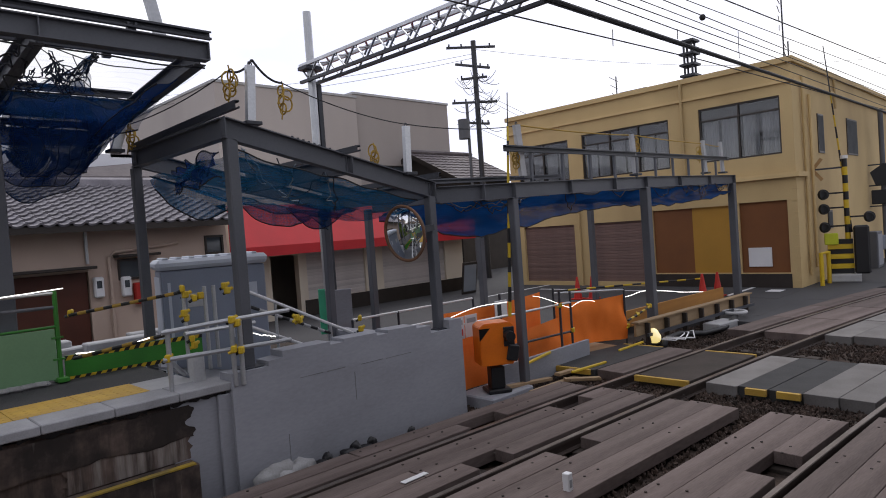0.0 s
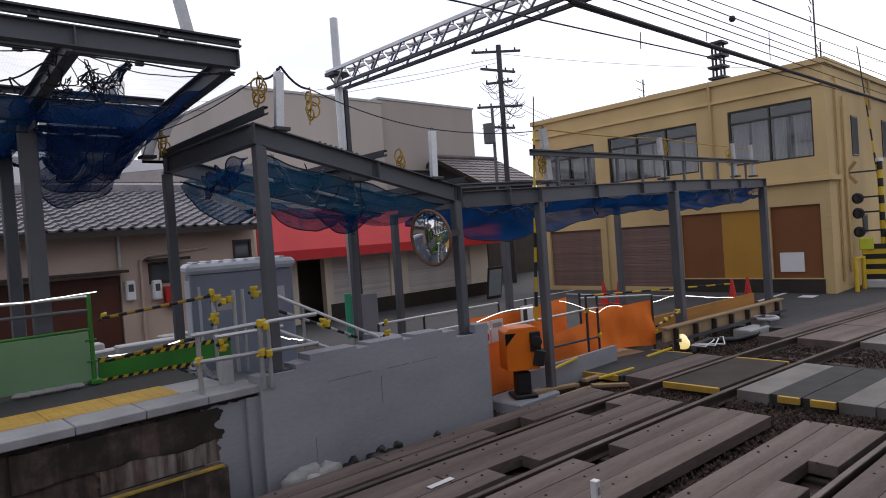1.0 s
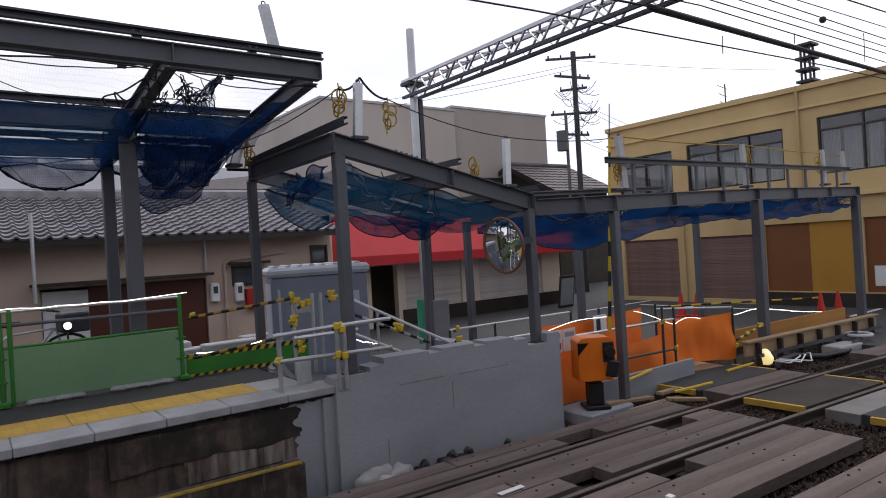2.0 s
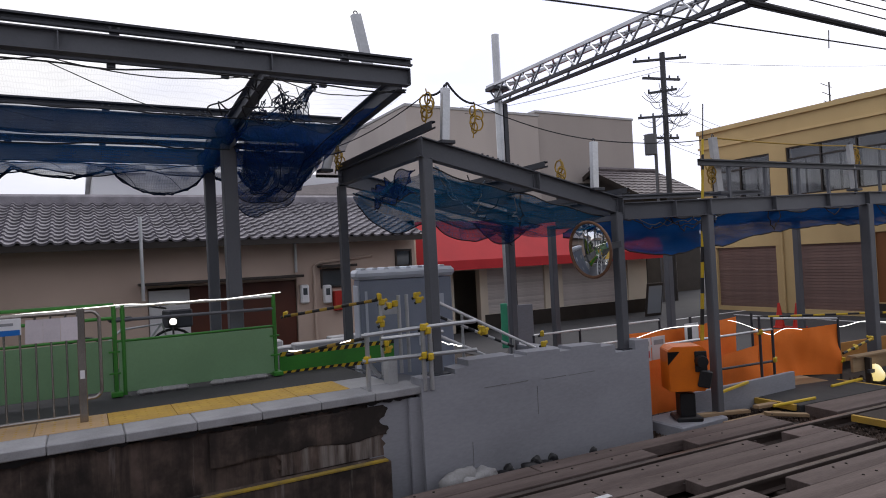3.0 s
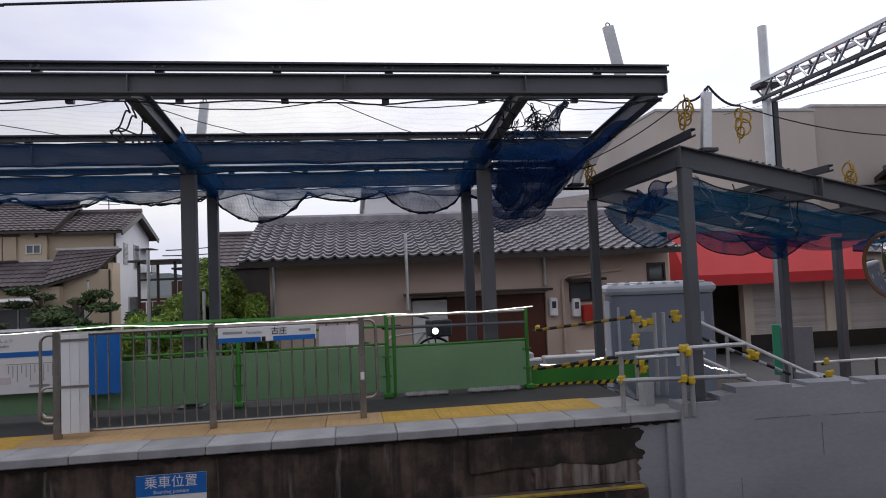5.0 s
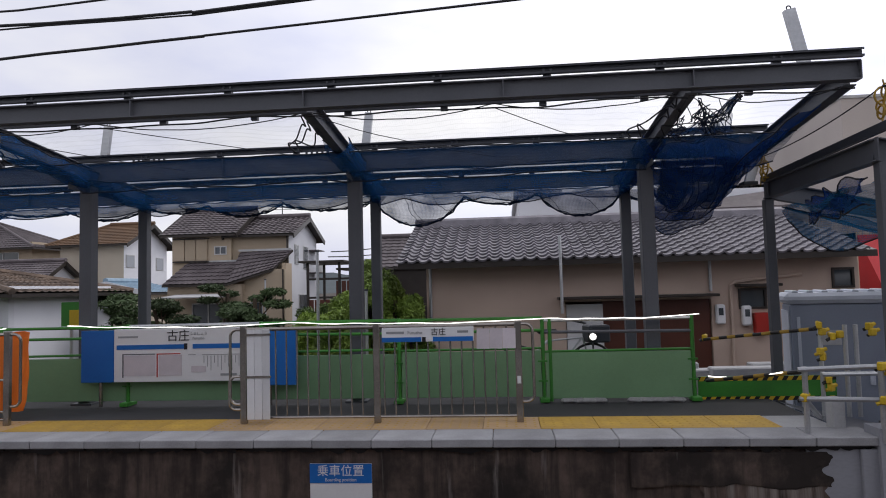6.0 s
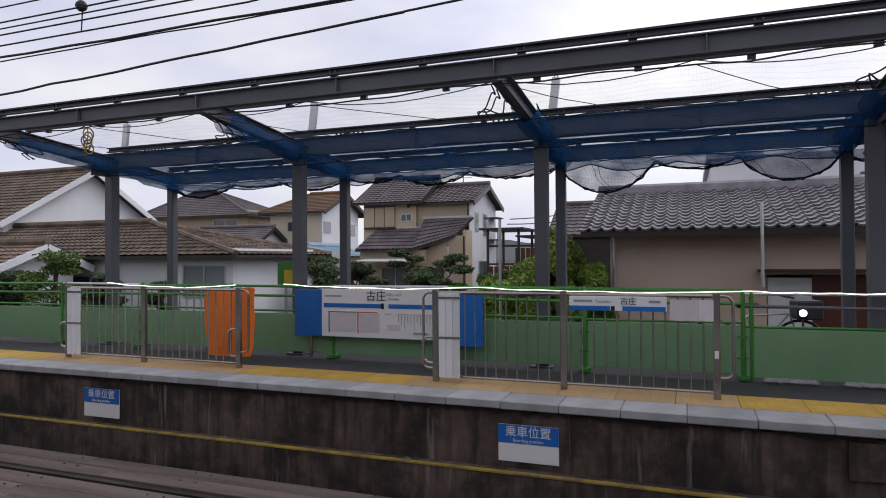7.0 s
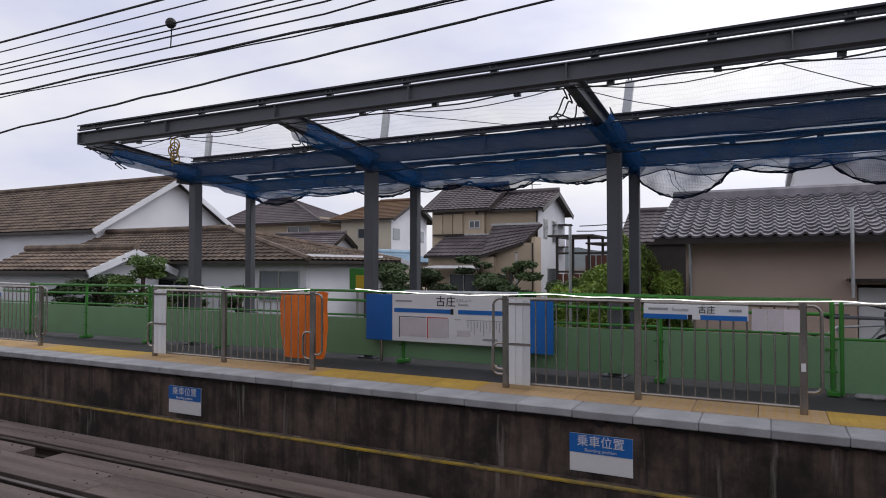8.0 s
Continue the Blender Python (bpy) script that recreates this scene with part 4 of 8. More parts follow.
back = [Vector((7.2, 8.6, 2.95)), Vector((10.9, 9.5, 3.05)), Vector((17.9, 9.6, 3.3))]
for a, b in zip(back, back[1:]):
    part("beam", ibeam(B(), a, b, 0.22, 0.13), STEEL, st)
for a, b in ((P_D, back[0]), (P_M, Vector((12.9, 9.52, 3.1))), (P_E, back[2]), (Vector((10.0, 6.05, 3.045)), Vector((10.3, 9.3, 3.0))), (Vector((15.2, 6.43, 3.19)), Vector((15.3, 9.55, 3.17)))):
    part("cross_beam", ibeam(B(), a, b, 0.2, 0.12), STEEL, st)
for p in (P_B.lerp(P_D, 0.6), P_D, P_D.lerp(P_M, 0.35), P_D.lerp(P_M, 0.7), P_M, P_M.lerp(P_E, 0.33), P_M.lerp(P_E, 0.68), P_E + Vector((0.1, 0, 0))):
    part("stiffener", box(B(), p.x - 0.006, p.x + 0.006, p.y - 0.075, p.y + 0.075, p.z - 0.11, p.z + 0.11), STEEL, st)
rail_a, rail_b = Vector((7.45, 5.86, 3.565)), Vector((17.5, 6.6, 3.78))
part("roof_channel", channel(B(), rail_a, rail_b, 0.09, 0.05), STEEL_DK, st, "dark channel above the frame")
for i in range(10):
    p = rail_a.lerp(rail_b, 0.07 + 0.093 * i)
    part("roof_post", box(B(), p.x - 0.025, p.x + 0.025, p.y - 0.02, p.y + 0.02, 2.962 + (p.x - 7.59) * 0.0285 + 0.11, p.z - 0.02), STEEL, st)
part("low_channel", channel(B(), P_B + Vector((0.1, 0.25, 0.2)), Vector((9.6, 6.4, 3.24)), 0.07, 0.05), STEEL, st)
for x, y in ((8.0, 6.0), (11.9, 6.25), (15.9, 6.55), (17.2, 6.65)):
    stub(x, y - 0.04, 3.15 + (x - 8) * 0.0285, -6, 0.8, "white steel lifting post on the street frame", r=0.06)


def str_net(u, v):
    x = 6.25 + 11.4 * u
    y = 6.15 + 0.05 * x / 2 + 0.35 * math.sin(math.pi * v)
    drop = (0.56 - 0.24 * u) * (0.8 + 0.2 * math.sin(9 * u + 1)) * (0.6 + 0.4 * min(1, 12 * u))
    return Vector((x, y, 2.86 + (x - 7.6) * 0.0285 - drop * v)) + 0.05 * wobble(x, v, 0, 1.7, 70) + 0.035 * wobble(x, v * 2, 0, 5.0, 71)


net("safety_net", str_net, 70, 10, NET_BLUE, "bright blue net hanging below the street frame")
net("safety_net", lambda u, v: str_net(u * 0.9, v * 0.6) + Vector((0.2, 0.9, 0.02)), 50, 6, NET_BLUE, "bright blue net hanging below the street frame")
for k in range(16):
    a = rr.uniform(6.4, 15.5)
    rope(sagging((a, 6.1, 2.87 + (a - 7.6) * 0.0285), (a + rr.uniform(0.5, 1.6), 6.35, 2.87 + (a - 7.0) * 0.0285), rr.uniform(0.05, 0.3), 10, 0.08, k + 80), 0.008, rr.choice((ROPE, STEEL_DK, ROPE)), "loose cable under the street frame")
for a, b, d in (((8.05, 6.0, 3.95), (12.0, 6.25, 4.05), 0.03), ((12.0, 6.25, 4.05), (16.0, 6.55, 4.1), 0.02), ((16.0, 6.55, 4.1), (17.3, 6.65, 4.1), 0.02)):
    rope(sagging(a, b, d), 0.012, ROPE_Y, "thin taut rope between lifting posts")


def coil(at, label="yellow rope hung in a knotted coil", s=1.0):
    t = B()
    r3 = random.Random(int(at[0] * 100))
    for k in range(5):
        c = Vector((at[0] + r3.uniform(-0.04, 0.04) * s, at[1] + r3.uniform(-0.04, 0.04), at[2] - 0.05 * k * s))
        ring(t, c, r3.uniform(0.05, 0.09) * s, 0.010, "y" if k % 2 else "x", 0, 360, 12, 5)
    tube(t, [(at[0], at[1], at[2] + 0.10 * s), (at[0] + 0.02, at[1], at[2]), (at[0] - 0.03, at[1], at[2] - 0.32 * s)], 0.008, 5)
    return tagged(part("rope_coil", t, ROPE_Y), label, "rope", "ropes")


for a, b in (((3.76, 6.17, 4.40), (3.50, 6.2, 4.26)), ((3.76, 6.17, 4.40), (4.12, 6.2, 4.20)), ((4.12, 6.2, 4.20), (5.84, 6.17, 3.86)), ((3.50, 6.2, 4.26), (3.25, 8.4, 4.05)), ((5.84, 6.17, 3.86), (8.05, 6.0, 3.95))):
    rope(sagging(a, b, 0.06, 10), 0.013 if b[0] < 4.5 and b[1] < 7 else 0.007, ROPE, "dark rope between the lifting posts")
for at in ((3.50, 6.2, 4.22), (4.12, 6.2, 4.12), (3.25, 8.4, 4.0), (7.85, 5.95, 3.55), (12.1, 6.25, 3.95), (15.7, 6.55, 3.95), (5.35, 6.2, 3.50), (-8.1, 6.7, 4.30)):
    coil(at)

# road mirror on the ramp frame's corner post
mir = thing("road_mirror", (5.66, 6.03, 2.465), "round convex road mirror in a worn orange frame", "mirror", turn=-38)
bm = B()
def dish(u, v):
    r, a = 0.335 * u, 2 * math.pi * v
    return Vector((r * math.cos(a), -0.12 - (math.sqrt(1.44 - r * r) - math.sqrt(1.44 - 0.112)), r * math.sin(a)))
smooth(part("mirror_face", quad_sheet(bm, dish, 10, 40), MIRROR, mir, "scratched convex mirror"))
ring(bm := B(), (0, -0.12, 0), 0.345, 0.019, "y", 0, 360, 36, 8)
part("rim", bm, mat("worn_orange_rim", (0.20, 0.095, 0.05), (0.12, 0.065, 0.04), rough=0.6), mir, "worn orange rim")
bm = B()
bmesh.ops.create_cone(bm, cap_ends=True, segments=32, radius1=0.33, radius2=0.30, depth=0.05, matrix=Matrix.Translation((0, -0.09, 0)) @ Matrix.Rotation(radians(90), 4, "X"))
part("back_shell", bm, STEEL, mir)
part("bracket", box(B(), -0.03, 0.03, -0.07, 0.40, -0.04, 0.04), STEEL_DK, mir)
mir.matrix_world = SITE[0] @ Matrix.Translation((5.72, 6.03, 2.465)) @ pose(0, 0, 0, 0, 0, -88) @ pose(0, 0, 0, 6)

SITE[0] = Matrix.Identity(4)


# ---------------------------------------------------------------- platform fences
def tread(x0, x1, posts, parent_label="stainless steel platform fence with thin balusters"):
    """A length of fence with flat posts, round top rail, balusters and looped ends."""
    y, z0, z1 = 7.16, PZ, 2.11
    t = thing("platform_fence", ((x0 + x1) / 2, y, z0), parent_label, "fence", "platform fences")
    ox = (x0 + x1) / 2
    for p in posts:
        part("post", box(B(), p - ox - 0.036, p - ox + 0.036, -0.03, 0.03, 0, z1 - z0 + 0.015, 0.006), STAINLESS, t)
    part("top_rail", tube(B(), [(x0 - ox, 0, z1 - z0 - 0.02), (x1 - ox, 0, z1 - z0 - 0.02)], 0.022, 10), STAINLESS, t)
    part("bottom_rail", tube(B(), [(x0 - ox, 0, 0.07), (x1 - ox, 0, 0.07)], 0.015, 8), STAINLESS, t)
    n = round((x1 - x0) / 0.125)
    first = None
    for i in range(1, n):
        p = x0 + (x1 - x0) * i / n
        if min(abs(p - q) for q in posts) < 0.05:
            continue
        if first is None:
            first = part("baluster", tube(B(), [(0, 0, 0.07), (0, 0, z1 - z0 - 0.03)], 0.0095, 6), STAINLESS, t)
            first.matrix_basis = pose(p - ox, 0, 0)
        else:
            share("baluster", first.data, t, pose(p - ox, 0, 0))
    return t, ox


def loop_end(t, x, ox, side, tall=True):
    z1 = 2.11 - PZ - 0.02
    pts = []
    if tall:
        z0, w = 0.22, 0.16
    else:
        z0, w, z1 = 0.16, 0.17, 0.53
    for cx, cz, a0, a1 in ((w - 0.08, z1 - 0.08, 90, 0), (w - 0.08, z0 + 0.08, 0, -90)):
        for k in range(6):
            a = radians(a0 + (a1 - a0) * k / 5)
            pts.append((x - ox + side * (cx + 0.08 * math.cos(a)), 0, cz + 0.08 * math.sin(a)))
    pts = [(x - ox, 0, z1), *pts, (x - ox, 0, z0)]
    part("end_loop", tube(B(), pts, 0.017, 8), STAINLESS, t)


t, ox = tread(-3.02, 0.08, (-3.02, -1.49, 0.08))
loop_end(t, 0.08, ox, 1), loop_end(t, -3.02, ox, -1), loop_end(t, -3.02, ox, -1, False)
part("tie", box(B(), 0.06 - ox, 0.10 - ox, -0.036, -0.028, 0.42, 0.50), WHITE, t, "white tape")
t, ox = tread(-9.05, -5.89, (-9.05, -7.55, -5.89))
loop_end(t, -5.89, ox, 1), loop_end(t, -5.89, ox, -1, False), loop_end(t, -9.05, ox, -1, False), loop_end(t, -9.05, ox, 1, False)
t, ox = tread(-15.2, -12.05, (-15.2, -13.6, -12.05))
loop_end(t, -12.05, ox, 1), loop_end(t, -12.05, ox, -1, False)
t, ox = tread(-21.3, -18.2, (-21.3, -19.7, -18.2))
loop_end(t, -18.2, ox, 1)

# boards fixed to the fences
GREYTXT = mat("grey_print", (0.35, 0.36, 0.38), rough=0.6, bump=0)
for x in (-2.83, -8.87):
    t = thing("plastic_screen", (x, 7.10, PZ + 0.02), "narrow white plastic panel strapped to the fence", "panel", "fence panels")
    for k in range(3):
        part("strip", box(B(), -0.13 + k * 0.089, -0.13 + k * 0.089 + 0.085, -0.008, 0.008, 0.04, 1.04, 0.003), WHITE, t)
    for z in (0.5, 0.97):
        part("strap", box(B(), -0.15, 0.15, -0.016, -0.009, z, z + 0.025), STAINLESS, t)


def name_strip(x0, x1):
    cx = (x0 + x1) / 2
    t = thing("name_strip", (cx, 7.125, 1.92), "long white and blue station name strip on the fence", "sign", "name strips")
    h = x1 - cx
    part("board", box(B(), -h, h, -0.01, 0.01, 0, 0.155, 0.003), WHITE, t)
    part("blue_band", box(B(), -h, -0.07, -0.014, -0.011, 0.0, 0.05), BLUE, t)
    part("blue_band", box(B(), 0.06, h - 0.01, -0.014, -0.011, 0.0, 0.05), BLUE, t)
    part("number_plate", box(B(), -0.06, -0.02, -0.015, -0.011, 0.0, 0.05), BLACK, t)
    writing("古庄", 0.085, BLACK, t, pose(0.12, -0.0135, 0.1, 90))
    writing("Furusho", 0.05, GREYTXT, t, pose(-0.14, -0.0135, 0.1, 90))
    for xa, w in ((-h + 0.15, 0.2), (h - 0.12, 0.12)):
        part("print_bar", box(B(), xa - w / 2, xa + w / 2, -0.0135, -0.011, 0.09, 0.115), GREYTXT, t)


name_strip(-1.42, -0.40)
name_strip(-14.3, -13.2)
PAPER = mat("notice_paper", (0.66, 0.60, 0.64), (0.58, 0.53, 0.57), rough=0.8, scale=6, bump=0.05)
for k in range(3):
    ob = part("paper_notice", box(B(), -0.07, 0.07, -0.004, 0.004, -0.11, 0.11), PAPER)
    ob.matrix_world = pose(-0.30 + k * 0.142, 7.13, 1.94, 0, rnd.uniform(-2, 2), 0)
    tagged(ob, "faded pink paper notice taped to the fence", "notice", "paper notices")


# pale green site fence
def site_fence():
    t = thing("site_fence", (0, 8.42, PZ), "green tube site fence with pale green panels", "fence")
    xs = [2.28 - 1.86 * i for i in range(0, 14)]
    for i, x in enumerate(xs):
        dbl = (0.0, 0.09) if i in (1, 7, 9) else (0.0,)
        for d in dbl:
            part("post", tube(B(), [(x + d, 0, 0.0), (x + d, 0, 1.09 - 0.04 * (i < 2))], 0.026, 8), GREEN, t)
    for i, (a, b) in enumerate(zip(xs, xs[1:])):
        for z, r, m_ in ((1.06, 0.02, GALV if i % 3 == 0 else GREEN), (0.90, 0.02, STEEL if i == 0 else GREEN), (0.68, 0.016, GREEN)):
            z -= 0.04 if i == 0 else 0.0
            dz = rnd.uniform(-0.01, 0.01)
            part("rail", tube(B(), [(a, 0.0, z + dz), (b, 0.0, z + rnd.uniform(-0.015, 0.015))], r, 8), m_, t)
        part("panel", box(B(), b + 0.03, a - 0.03, -0.012, 0.012, 0.03 if i == 0 else 0.06, 0.64 - 0.03 * (i == 0) + rnd.uniform(-0.01, 0.01), 0.004), GREEN_PANEL, t)
        part("foot", box(B(), a - 0.06, a + 0.06, -0.12, 0.12, 0.0, 0.05, 0.006), GREEN, t)
        for z in (0.25, 0.5):
            part("clip", box(B(), a - 0.07, a + 0.05, -0.03, 0.0, z, z + 0.02), GREEN, t)


site_fence()
# weights and plastic along the foot of the site fence
for k in range(9):
    ob = part("sand_bag", box(B(), -0.09, 0.09, -0.06, 0.06, 0, 0.06, 0.025), BAG)
    ob.matrix_world = pose(2.05 - 0.13 * k - 0.3 * (k > 4), 8.33, PZ - 0.012, 0, 0, rnd.uniform(-30, 30))
    tagged(ob, "small pale weight bag at the fence foot", "bag", "fence weights")

# map board
t = thing("station_board", (-4.3, 8.30, 1.36), "white station board with blue stripe and blue end panels", "sign")
part("board", box(B(), -0.98, 0.82, -0.02, 0.02, 0.0, 0.70, 0.004), WHITE, t)
part("blue_panel", box(B(), -1.44, -0.982, -0.03, 0.015, 0.0, 0.69, 0.004), BLUE, t)
part("blue_panel", box(B(), 0.83, 1.52, -0.05, 0.0, -0.06, 0.66, 0.004), BLUE, t)
part("blue_band", box(B(), -0.94, -0.0, -0.026, -0.021, 0.43, 0.49), BLUE, t)
part("blue_band", box(B(), 0.12, 0.80, -0.026, -0.021, 0.43, 0.49), BLUE, t)
part("number_plate", box(B(), 0.0, 0.045, -0.026, -0.021, 0.42, 0.50), BLACK, t)
writing("古庄", 0.16, BLACK, t, pose(-0.08, -0.025, 0.595, 90))
writing("ふるしょう", 0.05, GREYTXT, t, pose(0.20, -0.025, 0.625, 90))
writing("Furusho", 0.05, GREYTXT, t, pose(0.20, -0.025, 0.565, 90))
for x0, x1, z0, z1, m_ in ((-0.92, -0.64, 0.585, 0.61, GREYTXT), (-0.86, -0.845, 0.06, 0.36, STEEL), (-0.86, -0.40, 0.36, 0.372, STEEL), (-0.38, -0.365, 0.06, 0.36, REDP), (-0.38, -0.05, 0.36, 0.372, REDP), (0.06, 0.16, 0.345, 0.355, GREYTXT), (0.25, 0.8, 0.345, 0.352, GREYTXT), (0.1, 0.3, 0.12, 0.2, PAPER), (0.5, 0.72, 0.07, 0.1, GREYTXT), (-0.84, -0.40, 0.08, 0.35, PAPER), (-0.35, -0.03, 0.08, 0.35, PAPER)):
    part("print_bar", box(B(), x0, x1, -0.025, -0.021, z0, z1), m_, t)
for k in range(11):
    part("print_bar", box(B(), 0.27 + k * 0.048, 0.277 + k * 0.048, -0.0255, -0.021, 0.24 - 0.05 * (k % 3), 0.335), GREYTXT, t)
for x in (-1.2, 1.15):
    part("leg", tube(B(), [(x, 0.04, 0.4), (x, 0.04, 1.03 - 1.36)], 0.025, 8), STAINLESS, t)

# boarding-position plates
for x in (-1.735, -7.565, -13.4):
    t = thing("boarding_plate", (x, 6.455, 0.40), "blue and white boarding position plate on the platform face", "sign", "boarding plates")
    part("plate", box(B(), -0.315, 0.315, -0.012, 0.0, 0.0, 0.38, 0.003), WHITE, t)
    part("blue_top", box(B(), -0.315, 0.315, -0.016, -0.0125, 0.19, 0.38), BLUE, t)
    writing("乗車位置", 0.12, WHITE, t, pose(0, -0.017, 0.305, 90))
    writing("Boarding position", 0.045, WHITE, t, pose(0, -0.017, 0.222, 90))

# orange mesh bag on the fence
def bag(u, v):
    a = 2 * math.pi * u
    r = 0.34 * (1 - 0.18 * v) + 0.06 * noise.noise((3 * math.cos(a), 3 * math.sin(a), 3 * v)) + 0.012 * math.sin(11 * a)
    return Vector((r * 1.25 * math.cos(a), 0.14 * math.sin(a) * (0.6 + 0.4 * math.sin(math.pi * v)), 0.92 * (1 - v) + 0.04 * math.sin(2 * a) * (1 - v)))
ob = smooth(part("mesh_bag", quad_sheet(B(), bag, 36, 14), ORANGE_NET))
ob.matrix_world = pose(-6.25, 7.42, 1.15)
tagged(ob, "orange mesh sheet wrapped round a stand", "mesh sheet")


# ---------------------------------------------------------------- buildings
def window(parent, x0, x1, z0, z1, y, panes=2, frame=FRAME_BR, glass=GLASS, curtain=False, transom=0.0, depth=0.1):
    """A window on a wall that faces -y, in the parent's own axes."""
    win = new("window")
    win.parent = parent
    bm = B()
    t = 0.05
    box(bm, x0, x1, y - 0.04, y + depth, z0, z0 + t), box(bm, x0, x1, y - 0.04, y + depth, z1 - t, z1)
    for i in range(panes + 1):
        c = x0 + (x1 - x0 - t) * i / panes
        box(bm, c, c + t, y - 0.035, y + depth, z0 + t, z1 - t)
    if transom:
        box(bm, x0, x1, y - 0.037, y + depth, z1 - transom, z1 - transom + 0.05)
    part("window_frame", bm, frame, win)
    for i in range(panes):
        a, b = x0 + (x1 - x0) * i / panes, x0 + (x1 - x0) * (i + 1) / panes
        part("pane", box(B(), a + 0.03, b - 0.03, y + 0.01, y + 0.016, z0 + 0.03, z1 - 0.03), glass, win)
    return win


def wall_with(bm, x0, x1, z0, z1, y0, y1, holes):
    """A wall along x with rectangular openings right through it."""
    xs = sorted({x0, x1, *[h[0] for h in holes], *[h[1] for h in holes]})
    zs = sorted({z0, z1, *[h[2] for h in holes], *[h[3] for h in holes]})
    for a, b in zip(xs, xs[1:]):
        run = None
        for c, d in zip(zs, zs[1:]):
            mx, mz = (a + b) / 2, (c + d) / 2
            if any(h[0] < mx < h[1] and h[2] < mz < h[3] for h in holes):
                continue
            box(bm, a, b, y0, y1, c, d)
    bmesh.ops.remove_doubles(bm, verts=bm.verts, dist=0.0005)
    return bm


def tiled_slope(parent, p_eave0, p_eave1, p_ridge0, p_ridge1, material, nx, ny, name="roof_slope", lift=0.045):
    """A tiled slope: barrel ribs up the slope, a step at each course."""
    e0, e1, r0, r1 = (Vector(p) for p in (p_eave0, p_eave1, p_ridge0, p_ridge1))
    nrm = (e1 - e0).cross(r0 - e0).normalized()
    if nrm.z < 0:
        nrm = -nrm
    bm = B()
    k = 6
    rows = []
    for j in range(ny):
        for end in (0, 1):
            v = (j + end) / ny
            step = lift * (1.0 - end) + 0.0
            rows.append([bm.verts.new(e0.lerp(e1, i / (nx * k)).lerp(r0.lerp(r1, i / (nx * k)), v) + nrm * (step + 0.03 * (0.5 - 0.5 * math.cos(2 * math.pi * i / k)) ** 1.5)) for i in range(nx * k + 1)])
    for a, b in zip(rows, rows[1:]):
        for i in range(nx * k):
            bm.faces.new((a[i], a[i + 1], b[i + 1], b[i]))
    return part(name, bm, material, parent)


def slab(parent, pts, t, material, name, label=""):
    bm = B()
    f = bm.faces.new([bm.verts.new(p) for p in pts])
    bm.normal_update()
    if f.normal.z < 0:
        f.normal_flip()
    r = bmesh.ops.extrude_face_region(bm, geom=[f])
    for v in r["geom"]:
        if isinstance(v, bmesh.types.BMVert):
            v.co.z -= t
    return part(name, bm, material, parent, label)


